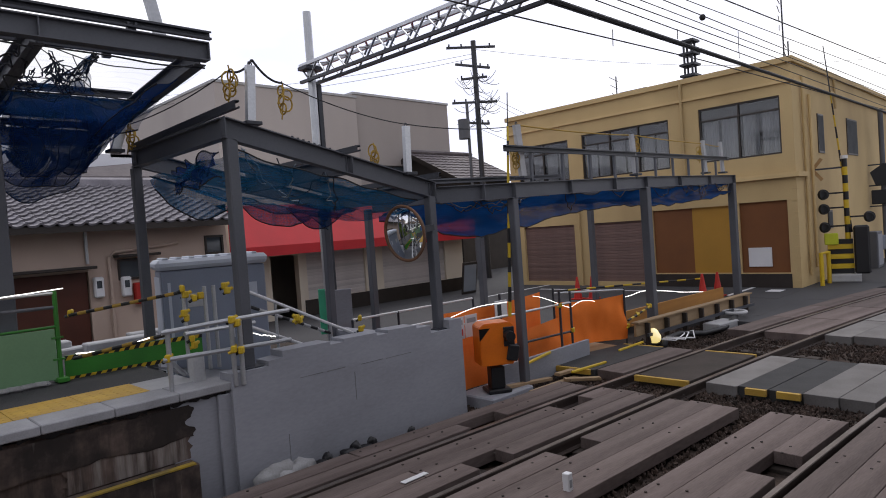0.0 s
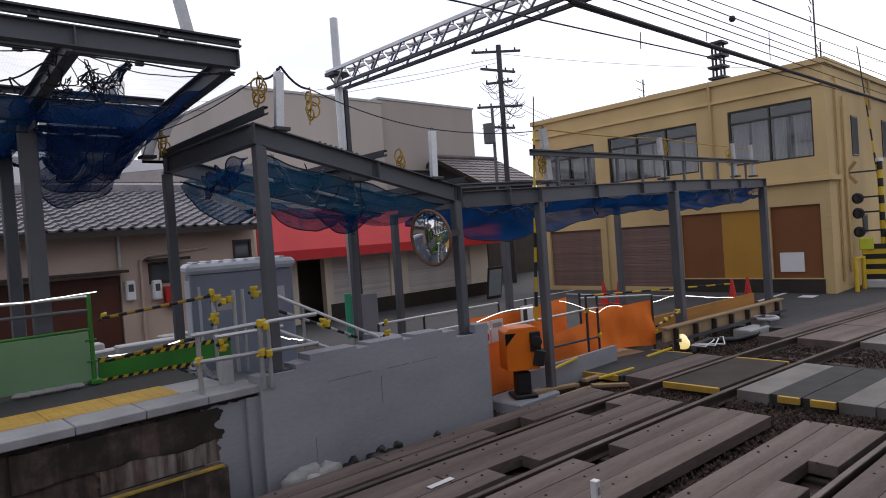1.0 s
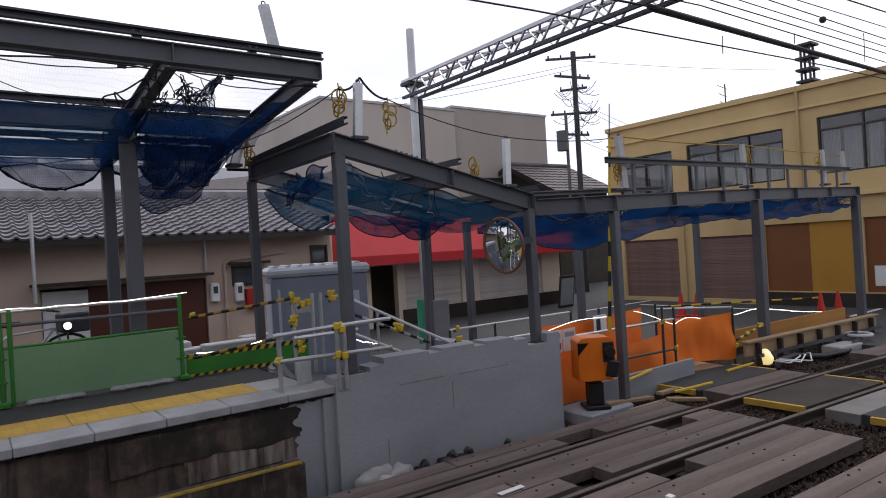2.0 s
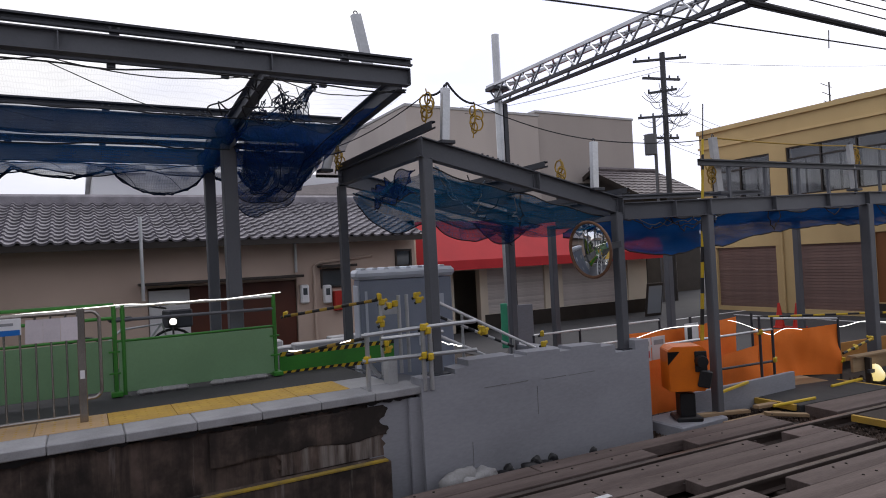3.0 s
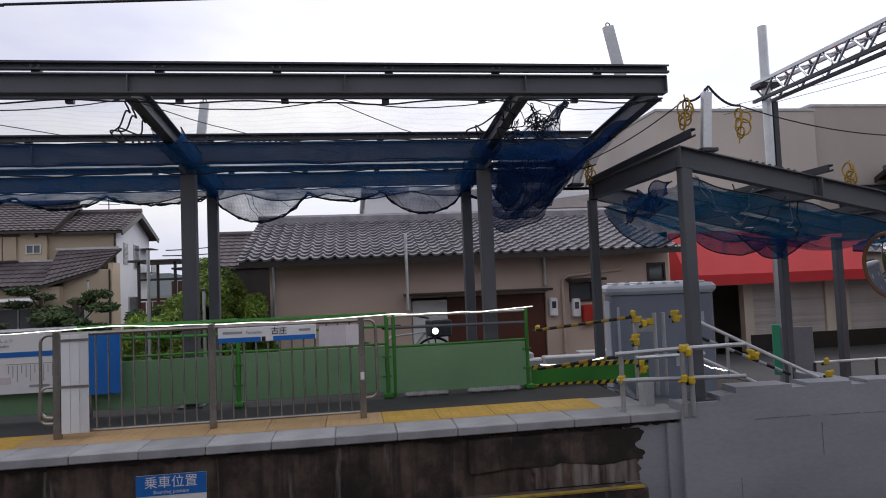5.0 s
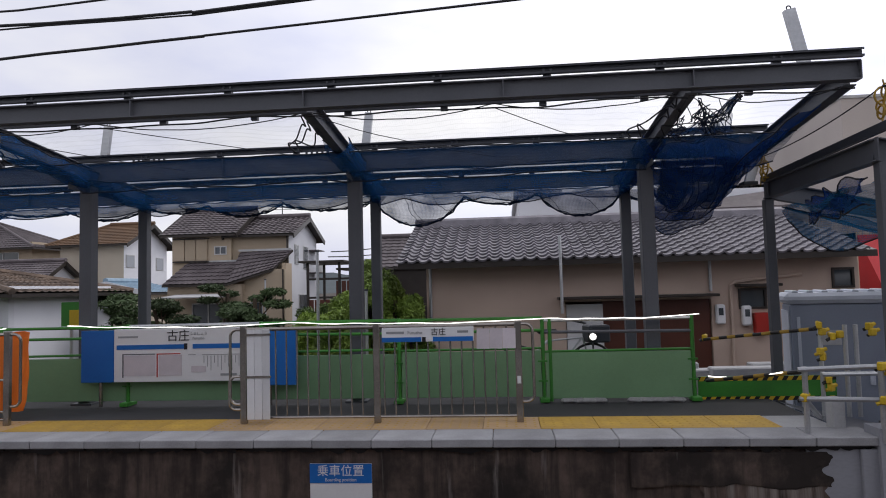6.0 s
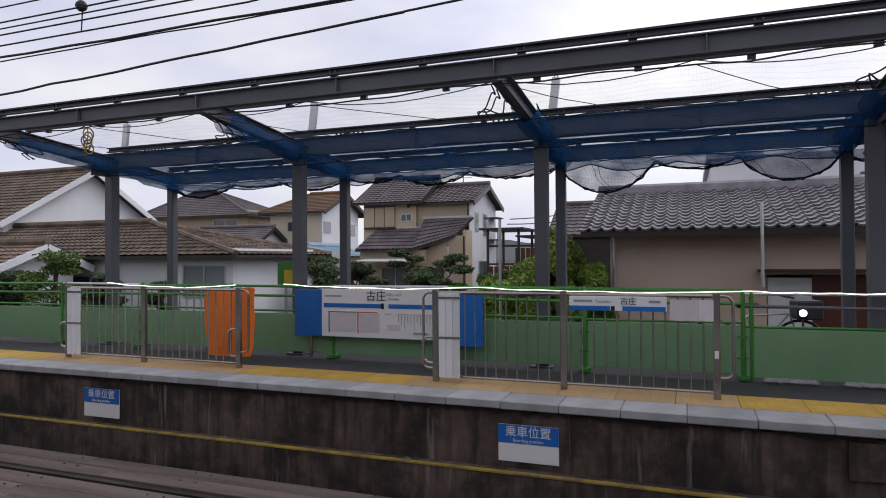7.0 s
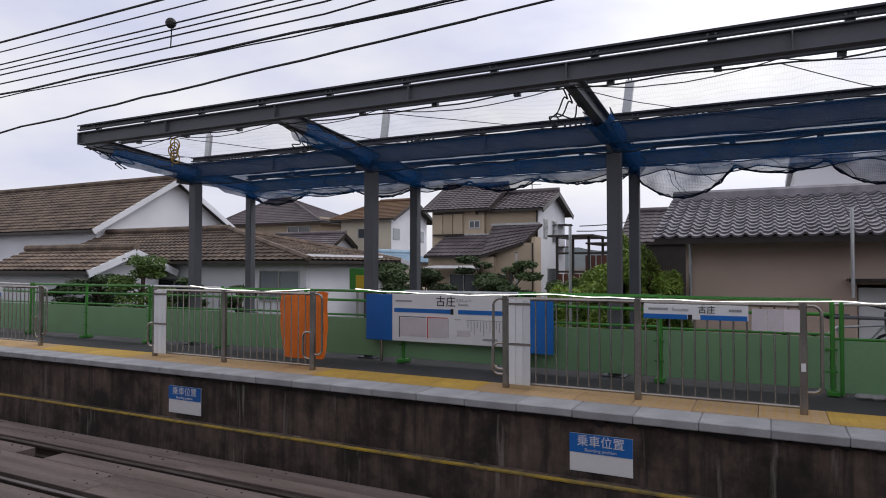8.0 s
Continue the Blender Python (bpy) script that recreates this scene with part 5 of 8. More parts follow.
def gable_house(name, label, x0, x1, y0, y1, eave, ridge, axis, wall, roof, over=0.5, z0=-0.02, tiles=0.3, windows=(), hip=(0.0, 0.0), trim=None, category="house"):
    t = thing(name, ((x0 + x1) / 2, (y0 + y1) / 2, z0), label, category, "houses")
    hx, hy, e, r = (x1 - x0) / 2, (y1 - y0) / 2, eave - z0, ridge - z0
    holes = [(a, b, c - z0, d - z0) for a, b, c, d, *_ in windows]
    part("wall", wall_with(B(), -hx, hx, 0, e, -hy, -hy + 0.2, holes), wall, t)
    part("wall", box(B(), -hx, hx, hy - 0.2, hy, 0, e), wall, t)
    for s in (-1, 1):
        bm = B()
        box(bm, s * hx - (0.2 if s > 0 else 0), s * hx + (0.2 if s < 0 else 0), -hy + 0.2, hy - 0.2, 0, e)
        part("wall", bm, wall, t)
    if axis == "x":
        for s in (-1, 1):
            if hip[s > 0]:
                continue
            bm = B()
            a = [bm.verts.new(p) for p in ((s * hx, -hy, e), (s * hx, hy, e), (s * hx, 0, r - 0.12))]
            b = [bm.verts.new((v.co.x - s * 0.2, v.co.y, v.co.z)) for v in a]
            bm.faces.new(a), bm.faces.new(b[::-1])
            for i in range(3):
                bm.faces.new((a[i], b[i], b[(i + 1) % 3], a[(i + 1) % 3]))
            part("gable", bm, wall, t)
        dz = (r - e) / hy * over
        for s in (-1, 1):
            q = [(-hx - over, s * (hy + over), e - dz), (hx + over, s * (hy + over), e - dz), (-hx - over + hip[0], 0, r), (hx + over - hip[1], 0, r)]
            slab(t, [q[0], q[1], q[3], q[2]], 0.1, FRAME_BR, "roof_board")
            tiled_slope(t, q[0], q[1], q[2], q[3], roof, max(4, round((2 * hx + 2 * over) / tiles)), max(4, round(math.hypot(hy + over, r - e) / (tiles * 0.95))))
        part("ridge", tube(B(), [(-hx - over + hip[0], 0, r + 0.1), (hx + over - hip[1], 0, r + 0.1)], 0.13, 8), roof, t)
        for s in (-1, 1):
            if hip[s > 0]:
                q = [(s * (hx + over), -hy - over, e - dz), (s * (hx + over), hy + over, e - dz), (s * (hx + over - hip[s > 0]), 0, r)]
                slab(t, q, 0.1, FRAME_BR, "roof_board")
                tiled_slope(t, q[0], q[1], q[2], q[2], roof, max(4, round((2 * hy + 2 * over) / tiles)), max(4, round(math.hypot(hip[s > 0], r - e) / tiles)))
                for sy in (-1, 1):
                    part("hip_ridge", tube(B(), [(s * (hx + over), sy * (hy + over), e - dz + 0.06), (s * (hx + over - hip[s > 0]), 0, r + 0.08)], 0.1, 6), roof, t)
        for s in (-1, 1):
            if hip[s > 0]:
                continue
            for sy in (-1, 1):
                part("bargeboard", sweep(B(), [(s * (hx + over - 0.02), sy * (hy + over), e - dz - 0.08), (s * (hx + over - 0.02), 0, r - 0.08)], [(-0.03, -0.13), (0.03, -0.13), (0.03, 0.1), (-0.03, 0.1)]), trim or FRAME_BR, t)
    else:
        for s in (-1, 1):
            bm = B()
            a = [bm.verts.new(p) for p in ((-hx, s * hy, e), (hx, s * hy, e), (0, s * hy, r - 0.12))]
            b = [bm.verts.new((v.co.x, v.co.y - s * 0.2, v.co.z)) for v in a]
            bm.faces.new(a), bm.faces.new(b[::-1])
            for i in range(3):
                bm.faces.new((a[i], b[i], b[(i + 1) % 3], a[(i + 1) % 3]))
            part("gable", bm, wall, t)
        dz = (r - e) / hx * over
        for s in (-1, 1):
            q = [(s * (hx + over), -hy - over, e - dz), (s * (hx + over), hy + over, e - dz), (0, -hy - over, r), (0, hy + over, r)]
            slab(t, [q[0], q[1], q[3], q[2]], 0.1, FRAME_BR, "roof_board")
            tiled_slope(t, q[0], q[1], q[2], q[3], roof, max(4, round((2 * hy + 2 * over) / tiles)), max(4, round(math.hypot(hx + over, r - e) / (tiles * 0.95))))
            part("bargeboard", sweep(B(), [(s * (hx + over), -hy - over - 0.02, e - dz - 0.06), (0, -hy - over - 0.02, r - 0.06)], [(-0.03, -0.14), (0.03, -0.14), (0.03, 0.12), (-0.03, 0.12)]), STUCCO_W, t)
        part("ridge", tube(B(), [(0, -hy - over, r + 0.1), (0, hy + over, r + 0.1)], 0.16, 8), roof, t)
    for a, b, c, d, n, g in windows:
        window(t, a, b, c - z0, d - z0, -hy, n, ALU, g)
    return t


# low house with the grey tiled roof behind the platform
SH0, SH1, SHY, SHB = -1.84, 7.72, 15.0, 20.5
shed = thing("tiled_house", (0, SHY, -0.02), "long low tan house with a grey tiled roof", "house")
bm = B()
wall_with(bm, SH0, SH1, 0, 3.12, 0, 0.2, [(1.34, 4.56, 0.0, 2.13), (5.15, 5.75, 1.88, 2.34), (7.15, 7.62, 2.30, 2.75)])
part("wall", bm, STUCCO, shed)
for q in ((SH0, SH0 + 0.2, 0.2, SHB - SHY), (SH1 - 0.2, SH1, 0.2, SHB - SHY), (SH0, SH1, SHB - SHY, SHB - SHY + 0.2)):
    part("wall", box(B(), *q, 0, 3.12), STUCCO, shed)
for s, x in ((-1, SH0), (1, SH1)):
    bm = B()
    a = [bm.verts.new(p) for p in ((x, 0, 3.12), (x, SHB - SHY, 3.12), (x, 2.75, 4.06))]
    b = [bm.verts.new((v.co.x - s * 0.2, v.co.y, v.co.z)) for v in a]
    bm.faces.new(a), bm.faces.new(b[::-1])
    for i in range(3):
        bm.faces.new((a[i], b[i], b[(i + 1) % 3], a[(i + 1) % 3]))
    part("gable", bm, STUCCO, shed)
RE, RR = 3.10, 4.22  # eave and ridge height above the house's base
EY, RY = -0.62, 2.75
slab(shed, [(-2.40, EY, RE), (7.80, EY, RE), (7.42, RY, RR), (-2.36, RY, RR)], 0.09, FRAME_BR, "roof_board")
slab(shed, [(-2.40, SHB - SHY + 0.6, RE), (7.80, SHB - SHY + 0.6, RE), (7.42, RY, RR), (-2.36, RY, RR)], 0.09, TILE, "roof_board")
part("fascia", box(B(), -2.40, 7.80, EY - 0.02, EY + 0.01, RE - 0.14, RE - 0.01), FRAME_BR, shed)
part("ridge", sweep(B(), [(-2.42, RY, RR + 0.05), (7.46, RY, RR + 0.05)], [(-0.14, -0.08), (0.14, -0.08), (0.12, 0.1), (0.05, 0.16), (-0.05, 0.16), (-0.12, 0.1)]), TILE, shed)
# roof tiles, one object each on the lower courses, the rest joined
TW, TL = 0.265, 0.27
tb = B()
def tile_shape(u, v):
    roll = -0.022 * math.sin(math.pi * u / 0.62) if u < 0.62 else 0.042 * math.sin(math.pi * (u - 0.62) / 0.38)
    return Vector((TW * 1.04 * (u - 0.5), (TL + 0.05) * (v - 0.15), 0.045 * (1 - v) + roll))
quad_sheet(tb, tile_shape, 8, 2)
ext = bmesh.ops.extrude_edge_only(tb, edges=[e for e in tb.edges if e.is_boundary and all(v.co.y < -0.03 for v in e.verts)])
for v in ext["geom"]:
    if isinstance(v, bmesh.types.BMVert):
        v.co.z -= 0.045
proto_tile = part("roof_tile", tb, TILE, shed)
slope = math.hypot(RY - EY, RR - RE)
ang = math.degrees(math.atan2(RR - RE, RY - EY))
ncol, nrow = 40, int(slope / TL)
joined = B()
cnt = 0
for j in range(nrow):
    v = j / nrow
    left, right = -2.40 + 0.04 * v, 7.80 - 0.38 * v
    for i in range(ncol):
        x = -2.30 + TW * i
        if x < left or x > right - 0.1:
            continue
        m = pose(x, EY + (RY - EY) * v, RE + (RR - RE) * v + 0.01, ang + rnd.uniform(-1.0, 1.0), 0, rnd.uniform(-0.8, 0.8))
        if cnt == 0:
            proto_tile.matrix_basis = m
        elif cnt < 300:
            share("roof_tile", proto_tile.data, shed, m)
        else:
            joined.from_mesh(proto_tile.data)
            joined.verts.ensure_lookup_table()
            for vv in joined.verts[len(joined.verts) - len(proto_tile.data.vertices):]:
                vv.co = m @ vv.co
        cnt += 1
part("upper_tiles", joined, TILE, shed, "upper courses of grey tiles", "stuff")
# door, canopy, meters and pipes
part("sliding_door", box(B(), 2.18, 4.54, 0.06, 0.1, 0.0, 2.12, 0.004), DOOR_BR, shed, "dark brown sliding door")
part("pale_door", box(B(), 1.36, 2.18, 0.03, 0.07, 0.0, 2.07, 0.004), WHITE, shed, "pale grey door leaf")
part("door_hood", box(B(), 1.16, 4.62, -0.45, 0.0, 2.19, 2.25, 0.01), FRAME_BR, shed, "thin brown door hood")
part("door_hood", box(B(), 5.08, 5.98, -0.35, 0.0, 2.38, 2.44, 0.01), FRAME_BR, shed, "thin brown hood")
window(shed, 5.15, 5.75, 1.88, 2.34, 0.0, 1)
window(shed, 7.15, 7.62, 2.30, 2.75, 0.0, 1)
for x, z in ((4.72, 1.56), (5.28, 1.52)):
    mt = part("meter_box", box(B(), x - 0.1, x + 0.1, -0.14, 0.0, z, z + 0.44, 0.03), WHITE, shed, "white electricity meter box")
    part("meter_glass", box(B(), x - 0.05, x + 0.05, -0.148, -0.141, z + 0.2, z + 0.36), GLASS, mt)
part("red_box", box(B(), 5.43, 5.74, -0.18, 0.0, 1.33, 1.80, 0.02), REDP, shed, "red hydrant box")
for pts in (((4.55, -0.05, 2.3), (4.55, -0.05, 3.1)), ((1.20, -0.75, 1.9), (1.20, -0.75, 3.6)), ((4.98, -0.05, 0.4), (4.98, -0.05, 2.42), (5.1, -0.05, 2.5), (6.5, -0.05, 2.62)), ((-1.74, -0.06, 0), (-1.74, -0.06, 3.0))):
    part("pipe", tube(B(), pts, 0.035, 8), GALV if len(pts) < 3 else STUCCO, shed)

# portable toilet
t = thing("portable_toilet", (3.84, 9.35, -0.02), "grey plastic portable toilet with a pale ribbed roof", "toilet", turn=-15)
part("body", box(B(), 0.02, 1.5, 0, 0.72, 0.1, 2.17, 0.02), WC, t)
part("side_panel", box(B(), 0.0, 0.018, 0.03, 0.70, 0.15, 2.08, 0.004), WC_LT, t)
part("roof", box(B(), -0.04, 1.55, -0.06, 0.8, 2.18, 2.33, 0.05), WC_LT, t)
for k in range(8):
    part("roof_rib", box(B(), 0.06 + k * 0.18, 0.14 + k * 0.18, 0.0, 0.74, 2.32, 2.36, 0.012), WC_LT, t)
part("base", box(B(), 0.0, 1.52, -0.02, 0.74, 0.0, 0.1), BLACK, t)
part("vent", box(B(), 0.35, 0.62, -0.012, -0.001, 1.62, 1.82), CONC_LT, t)
part("vent", box(B(), 1.2, 1.36, -0.012, -0.001, 1.72, 1.9), WC_LT, t)
part("door_frame", box(B(), 0.10, 0.14, -0.012, -0.001, 0.2, 2.0), WC_LT, t)
part("latch", box(B(), 0.92, 0.98, -0.03, -0.001, 1.1, 1.25, 0.005), WC_LT, t)

# yellow two-storey shop at the corner: its long front faces the station
yb = thing("corner_shop", (21.0, 6.0, 0.0), "two-storey yellow stucco shop with brown shutters", "building", turn=-90)
# own axes: x runs from the far end to the near corner, -y towards the station
L = 10.6
bm = B()
holes = [(-7.1, -4.65, 0.15, 2.3), (-10.1, -7.72, 0.15, 2.3), (-4.55, -1.80, 0.45, 2.58), (-1.68, -0.28, 0.45, 2.62), (-10.15, -7.78, 4.0, 5.50), (-7.18, -3.80, 3.95, 5.58), (-2.78, -0.34, 4.0, 5.72)]
holes = [(max(-L, a), b, c, d) for a, b, c, d in holes]
wall_with(bm, -L, 0, 0, 6.68, 0, 0.3, holes)
part("wall", bm, STUCCO_Y, yb)
for q in ((-0.3, 0, 0.3, 14), (-L, -L + 0.3, 0.3, 14), (-L + 0.3, -0.3, 13.7, 14)):
    part("wall", box(B(), *q, 0, 6.68), STUCCO_Y, yb)
part("roof", box(B(), -L + 0.3, -0.3, 0.3, 13.7, 6.1, 6.3), CONC, yb)
for q in ((-L - 0.05, 0.08, -0.10, 14.1, 6.62, 6.78), (-L - 0.02, 0.05, -0.08, 0.0, 6.05, 6.13), (0.0, 0.07, 0.0, 14.0, 6.05, 6.15)):
    part("cornice", box(B(), *q), STUCCO_Y, yb)
for q in ((-3.9, 0.12, -0.16, 0.0, 3.28, 3.42), (0.0, 0.12, 0.0, 0.75, 3.28, 3.42), (-L, -3.9, -0.10, 0.0, 3.30, 3.40)):
    part("string_course", box(B(), *q), STUCCO_Y, yb)
for k in range(9):
    part("corner_groove", box(B(), -0.14, 0.012, -0.012, 0.14, 0.2 + k * 0.34, 0.22 + k * 0.34), STUCCO_Y, yb)
for a, b, m_, lab in ((-10.1, -7.72, SHUTTER, "mauve roller shutter"), (-7.1, -4.65, SHUTTER, "mauve roller shutter")):
    sh = part("shutter", box(B(), a, b, 0.13, 0.15, 0.0, 2.4), SHUTTER, yb, lab)
    sl0 = part("slat", box(B(), a, b, 0.10, 0.12, 0.0, 0.088, 0.006), m_, sh)
    for k in range(1, 24):
        share("slat", sl0.data, sh, pose(0, 0, k * 0.097))
part("ochre_board", box(B(), -3.2, -1.80, 0.08, 0.12, 0.45, 2.58), OCHRE, yb, "ochre panel")
part("brown_board", box(B(), -4.55, -3.2, 0.08, 0.12, 0.45, 2.58), BROWN, yb, "brown panel")
part("brown_board", box(B(), -1.68, -0.28, 0.08, 0.12, 0.45, 2.62), BROWN, yb, "brown panel")
part("plinth", box(B(), -4.6, -0.25, -0.02, 0.05, 0.0, 0.42), FRAME_BR, yb, "dark plinth")
part("notice_board", box(B(), -1.47, -0.80, 0.03, 0.07, 0.64, 1.22), WHITE, yb, "white notice board")
for a, b, c, d, n in ((-10.15, -7.78, 4.0, 5.50, 2), (-7.18, -3.80, 3.95, 5.58, 3), (-2.78, -0.34, 4.0, 5.72, 2)):
    w = window(yb, a, b, c, d, 0.08, n, FRAME_BR, GLASS_CLEAR, transom=0.42)
    for i in range(n):
        pa, pb = a + (b - a) * i / n, a + (b - a) * (i + 1) / n
        for q0, q1 in ((0.06, 0.44), (0.52, 0.95)):
            quad_sheet(bm := B(), lambda u, v, pa=pa, pb=pb, q0=q0, q1=q1, c=c, d=d: Vector((pa + (pb - pa) * (q0 + (q1 - q0) * u) , 0.22 + 0.035 * math.sin(u * 40), c + 0.03 + (d - c - 0.45) * v)), 90, 1)
            part("curtain", bm, CURTAIN, w, "drawn grey curtain")
    # dark sheet stands in for the shade of the room behind the panes
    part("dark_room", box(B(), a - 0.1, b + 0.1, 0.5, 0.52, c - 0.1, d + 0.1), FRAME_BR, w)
# narrow windows on the side that faces the tracks
for y0, y1, z0, z1 in ((2.35, 3.0, 4.05, 5.3), (5.87, 7.3, 4.1, 5.4), (3.0, 3.5, 1.6, 2.2), (5.0, 5.6, 1.6, 2.2)):
    wd = new("side_window")
    wd.parent = yb
    part("window_frame", box(B(), -0.02, 0.03, y0, y1, z0, z1, 0.01), FRAME_BR, wd)
    part("pane", box(B(), 0.031, 0.036, y0 + 0.06, y1 - 0.06, z0 + 0.06, z1 - 0.06), SIDE_PANE, wd)
for y, z0, z1 in ((0.75, 0.3, 6.3), (1.4, 0.5, 5.8), (4.3, 5.6, 6.6)):
    part("drain_pipe", tube(B(), [(0.07, y, z0), (0.07, y, z1)], 0.045, 8), STUCCO_Y, yb)
part("drain_pipe", tube(B(), [(-3.3, -0.07, 3.4), (-3.3, -0.07, 6.75)], 0.045, 8), STUCCO_Y, yb)
part("drain_pipe", tube(B(), [(-7.45, -0.07, 0.0), (-7.45, -0.07, 4.0)], 0.04, 8), STUCCO_Y, yb)

# red-awninged shop across the street
rs = thing("awning_shop", (9.4, 18.0, 0.0), "low shop with a long red awning and white shutters", "building")
W = 9.9
part("wall", wall_with(B(), 0, W, 0, 3.7, 0, 0.25, [(1.2, 2.2, 0, 2.0), (2.5, 4.9, 0.5, 2.1), (5.7, 8.9, 0.5, 2.1)]), STUCCO_C, rs)
bm = B()
box(bm, 0, 0.25, 0.25, 9, 0, 3.7), box(bm, W - 0.25, W, 0.25, 9, 0, 3.7), box(bm, 0, W, 0.25, 9, 3.5, 3.7), box(bm, 0.25, W - 0.25, 3.0, 3.2, 0, 3.5)
part("wall", bm, STUCCO_C, rs)
bm = B()
v = [bm.verts.new(p) for p in ((-0.1, 0, 3.62), (W + 0.1, 0, 3.62), (W + 0.1, -0.95, 2.35), (-0.1, -0.95, 2.35), (W + 0.1, -0.95, 2.05), (-0.1, -0.95, 2.05), (-0.1, 0, 2.05), (W + 0.1, 0, 2.05))]
for q in ((0, 1, 2, 3), (3, 2, 4, 5), (0, 3, 5, 6), (1, 7, 4, 2)):
    bm.faces.new([v[i] for i in q])
part("awning", bm, RED, rs, "plain red canvas awning")
for a, b in ((2.5, 4.9), (5.7, 8.9)):
    sh = part("shutter", box(B(), a, b, 0.105, 0.12, 0.5, 2.1), SHUTTER_W, rs, "white roller shutter")
    sl0 = part("slat", box(B(), a, b, 0.08, 0.1, 0.5, 0.585, 0.006), SHUTTER_W, sh)
    for k in range(1, 17):
        share("slat", sl0.data, sh, pose(0, 0, k * 0.097))
part("plinth", box(B(), 2.35, W, -0.05, 0.0, 0.0, 0.5), FRAME_BR, rs, "dark plinth")
t = thing("menu_board", (18.0, 16.6, -0.1), "dark framed board standing by the shop", "sign board")
part("board", box(B(), -0.4, 0.4, -0.03, 0.03, 0.1, 1.3, 0.02, m=pose(0, 0, 0, 8)), FRAME_BR, t)
part("sheet", box(B(), -0.33, 0.33, -0.04, -0.032, 0.2, 1.2, 0.0, m=pose(0, 0, 0, 8)), GLASS_LT, t)

# tall blank beige building
tb_ = thing("blank_hall", (14.2, 28.0, 0.0), "tall blank beige-grey hall with a flat roof", "building")
part("wall", box(B(), 0, 8.1, 0, 12, 0, 9.95, 0.02), STUCCO_G, tb_)
part("wall", box(B(), 8.1, 15.6, 0.35, 12, 0, 10.25, 0.02), STUCCO_G, tb_)
part("parapet", box(B(), -0.05, 8.15, -0.05, 12, 9.95, 10.07), CONC_LT, tb_)
part("parapet", box(B(), 8.15, 15.65, 0.30, 12, 10.25, 10.37), CONC_LT, tb_)
window(tb_, 9.4, 13.2, 4.9, 6.35, 0.27, 3, FRAME_BR, GLASS)
# pale house over the low roof, small tiled house by the pole
t = thing("white_house", (0.6, 24.0, -0.02), "white plastered house with a flat roof edge", "house", "houses")
part("wall", box(B(), 0, 9.2, 0, 7, 0, 5.95, 0.02), STUCCO_W, t)
part("parapet", box(B(), -0.15, 1.6, -0.15, 7.1, 5.85, 6.08), STUCCO_W, t)
slab(t, [(4.4, -1.2, 5.0), (9.4, -1.2, 5.05), (9.4, 0.0, 5.75), (4.4, 0.0, 5.2)], 0.12, TILE_DG, "lean_roof")
slab(t, [(7.6, 0.0, 5.95), (9.8, 0.0, 5.95), (9.3, 3.0, 7.0), (8.6, 3.0, 7.0)], 0.12, TILE_DG, "upper_roof")
gable_house("corner_house", "small dark wooden house with a grey tiled roof", 26.2, 30.4, 24.4, 31, 5.4, 7.0, "x", FRAME_BR, TILE_DG, 0.6, tiles=0.5)

# houses beyond the platform
gable_house("two_storey_house", "two-storey beige house with grey tiled roofs", -16.2, -13.2, 30.4, 35, 5.62, 6.84, "x", STUCCO_B, TILE_DG, 0.45, windows=[(0.65, 1.28, 4.40, 4.82, 2, GLASS)])
t = gable_house("two_storey_house", "pale end of the two-storey house with a tiled gable roof", -13.2, -10.4, 30.6, 35.3, 5.46, 6.38, "x", STUCCO_B, TILE_DG, 0.4)
bm = B()
box(bm, 1.4, 1.412, -2.35, 2.35, 0.0, 5.47)
v = [bm.verts.new(p) for p in ((1.412, -2.35, 5.47), (1.412, 2.35, 5.47), (1.412, 0.0, 6.28))]
bm.faces.new(v)
part("end_cladding", bm, STUCCO_W, t, "white plastered gable end")
for y0, y1, z0, z1 in ((-1.5, -0.9, 3.9, 4.9), (-0.1, 0.7, 3.7, 4.9), (-0.9, 0.5, 0.6, 2.4)):
    wd = new("end_window")
    wd.parent = t
    part("window_frame", box(B(), 1.413, 1.45, y0, y1, z0, z1, 0.01), ALU, wd)
    part("pane", box(B(), 1.451, 1.456, y0 + 0.05, y1 - 0.05, z0 + 0.05, z1 - 0.05), GLASS, wd)
for z in (4.75, 3.55):
    part("end_hood", box(B(), 1.413, 1.95, 0.9, 2.1, z - 0.05, z, 0.01), TILE_DG, t)
part("balcony_rail", box(B(), 1.9, 1.94, 0.9, 2.1, 3.55, 4.0), ALU, t)
part("drain_pipe", tube(B(), [(1.36, -2.42, 0.1), (1.36, -2.42, 5.4)], 0.04, 6), FRAME_BR, t)
t = thing("shutter_case", (-16.1, 30.38, 4.12), "tan wooden shutter case on the upper wall", "shutter case")
for k in range(3):
    part("panel", box(B(), 0.02 + k * 0.58, 0.56 + k * 0.58, -0.10, -0.004, 0.02, 1.05, 0.008), STUCCO_B, t)
part("sill", box(B(), 0, 1.8, -0.16, -0.004, -0.06, 0.0), FRAME_BR, t, "dark sill")
part("head", box(B(), 0, 1.8, -0.16, -0.004, 1.07, 1.12), FRAME_BR, t, "dark head board")
t = thing("house_annex", (-12.0, 29.4, -0.02), "single-storey beige annex with a sloping tiled roof", "house", "houses")
part("wall", wall_with(B(), -3.8, -0.2, 0, 2.95, -0.2, 0.0, [(-2.6, -1.0, 0.7, 2.1)]), STUCCO_B, t)
part("wall", wall_with(B(), -0.2, 1.75, 0, 3.62, 0.15, 0.35, [(0.1, 0.7, 1.0, 2.1)]), STUCCO_B, t)
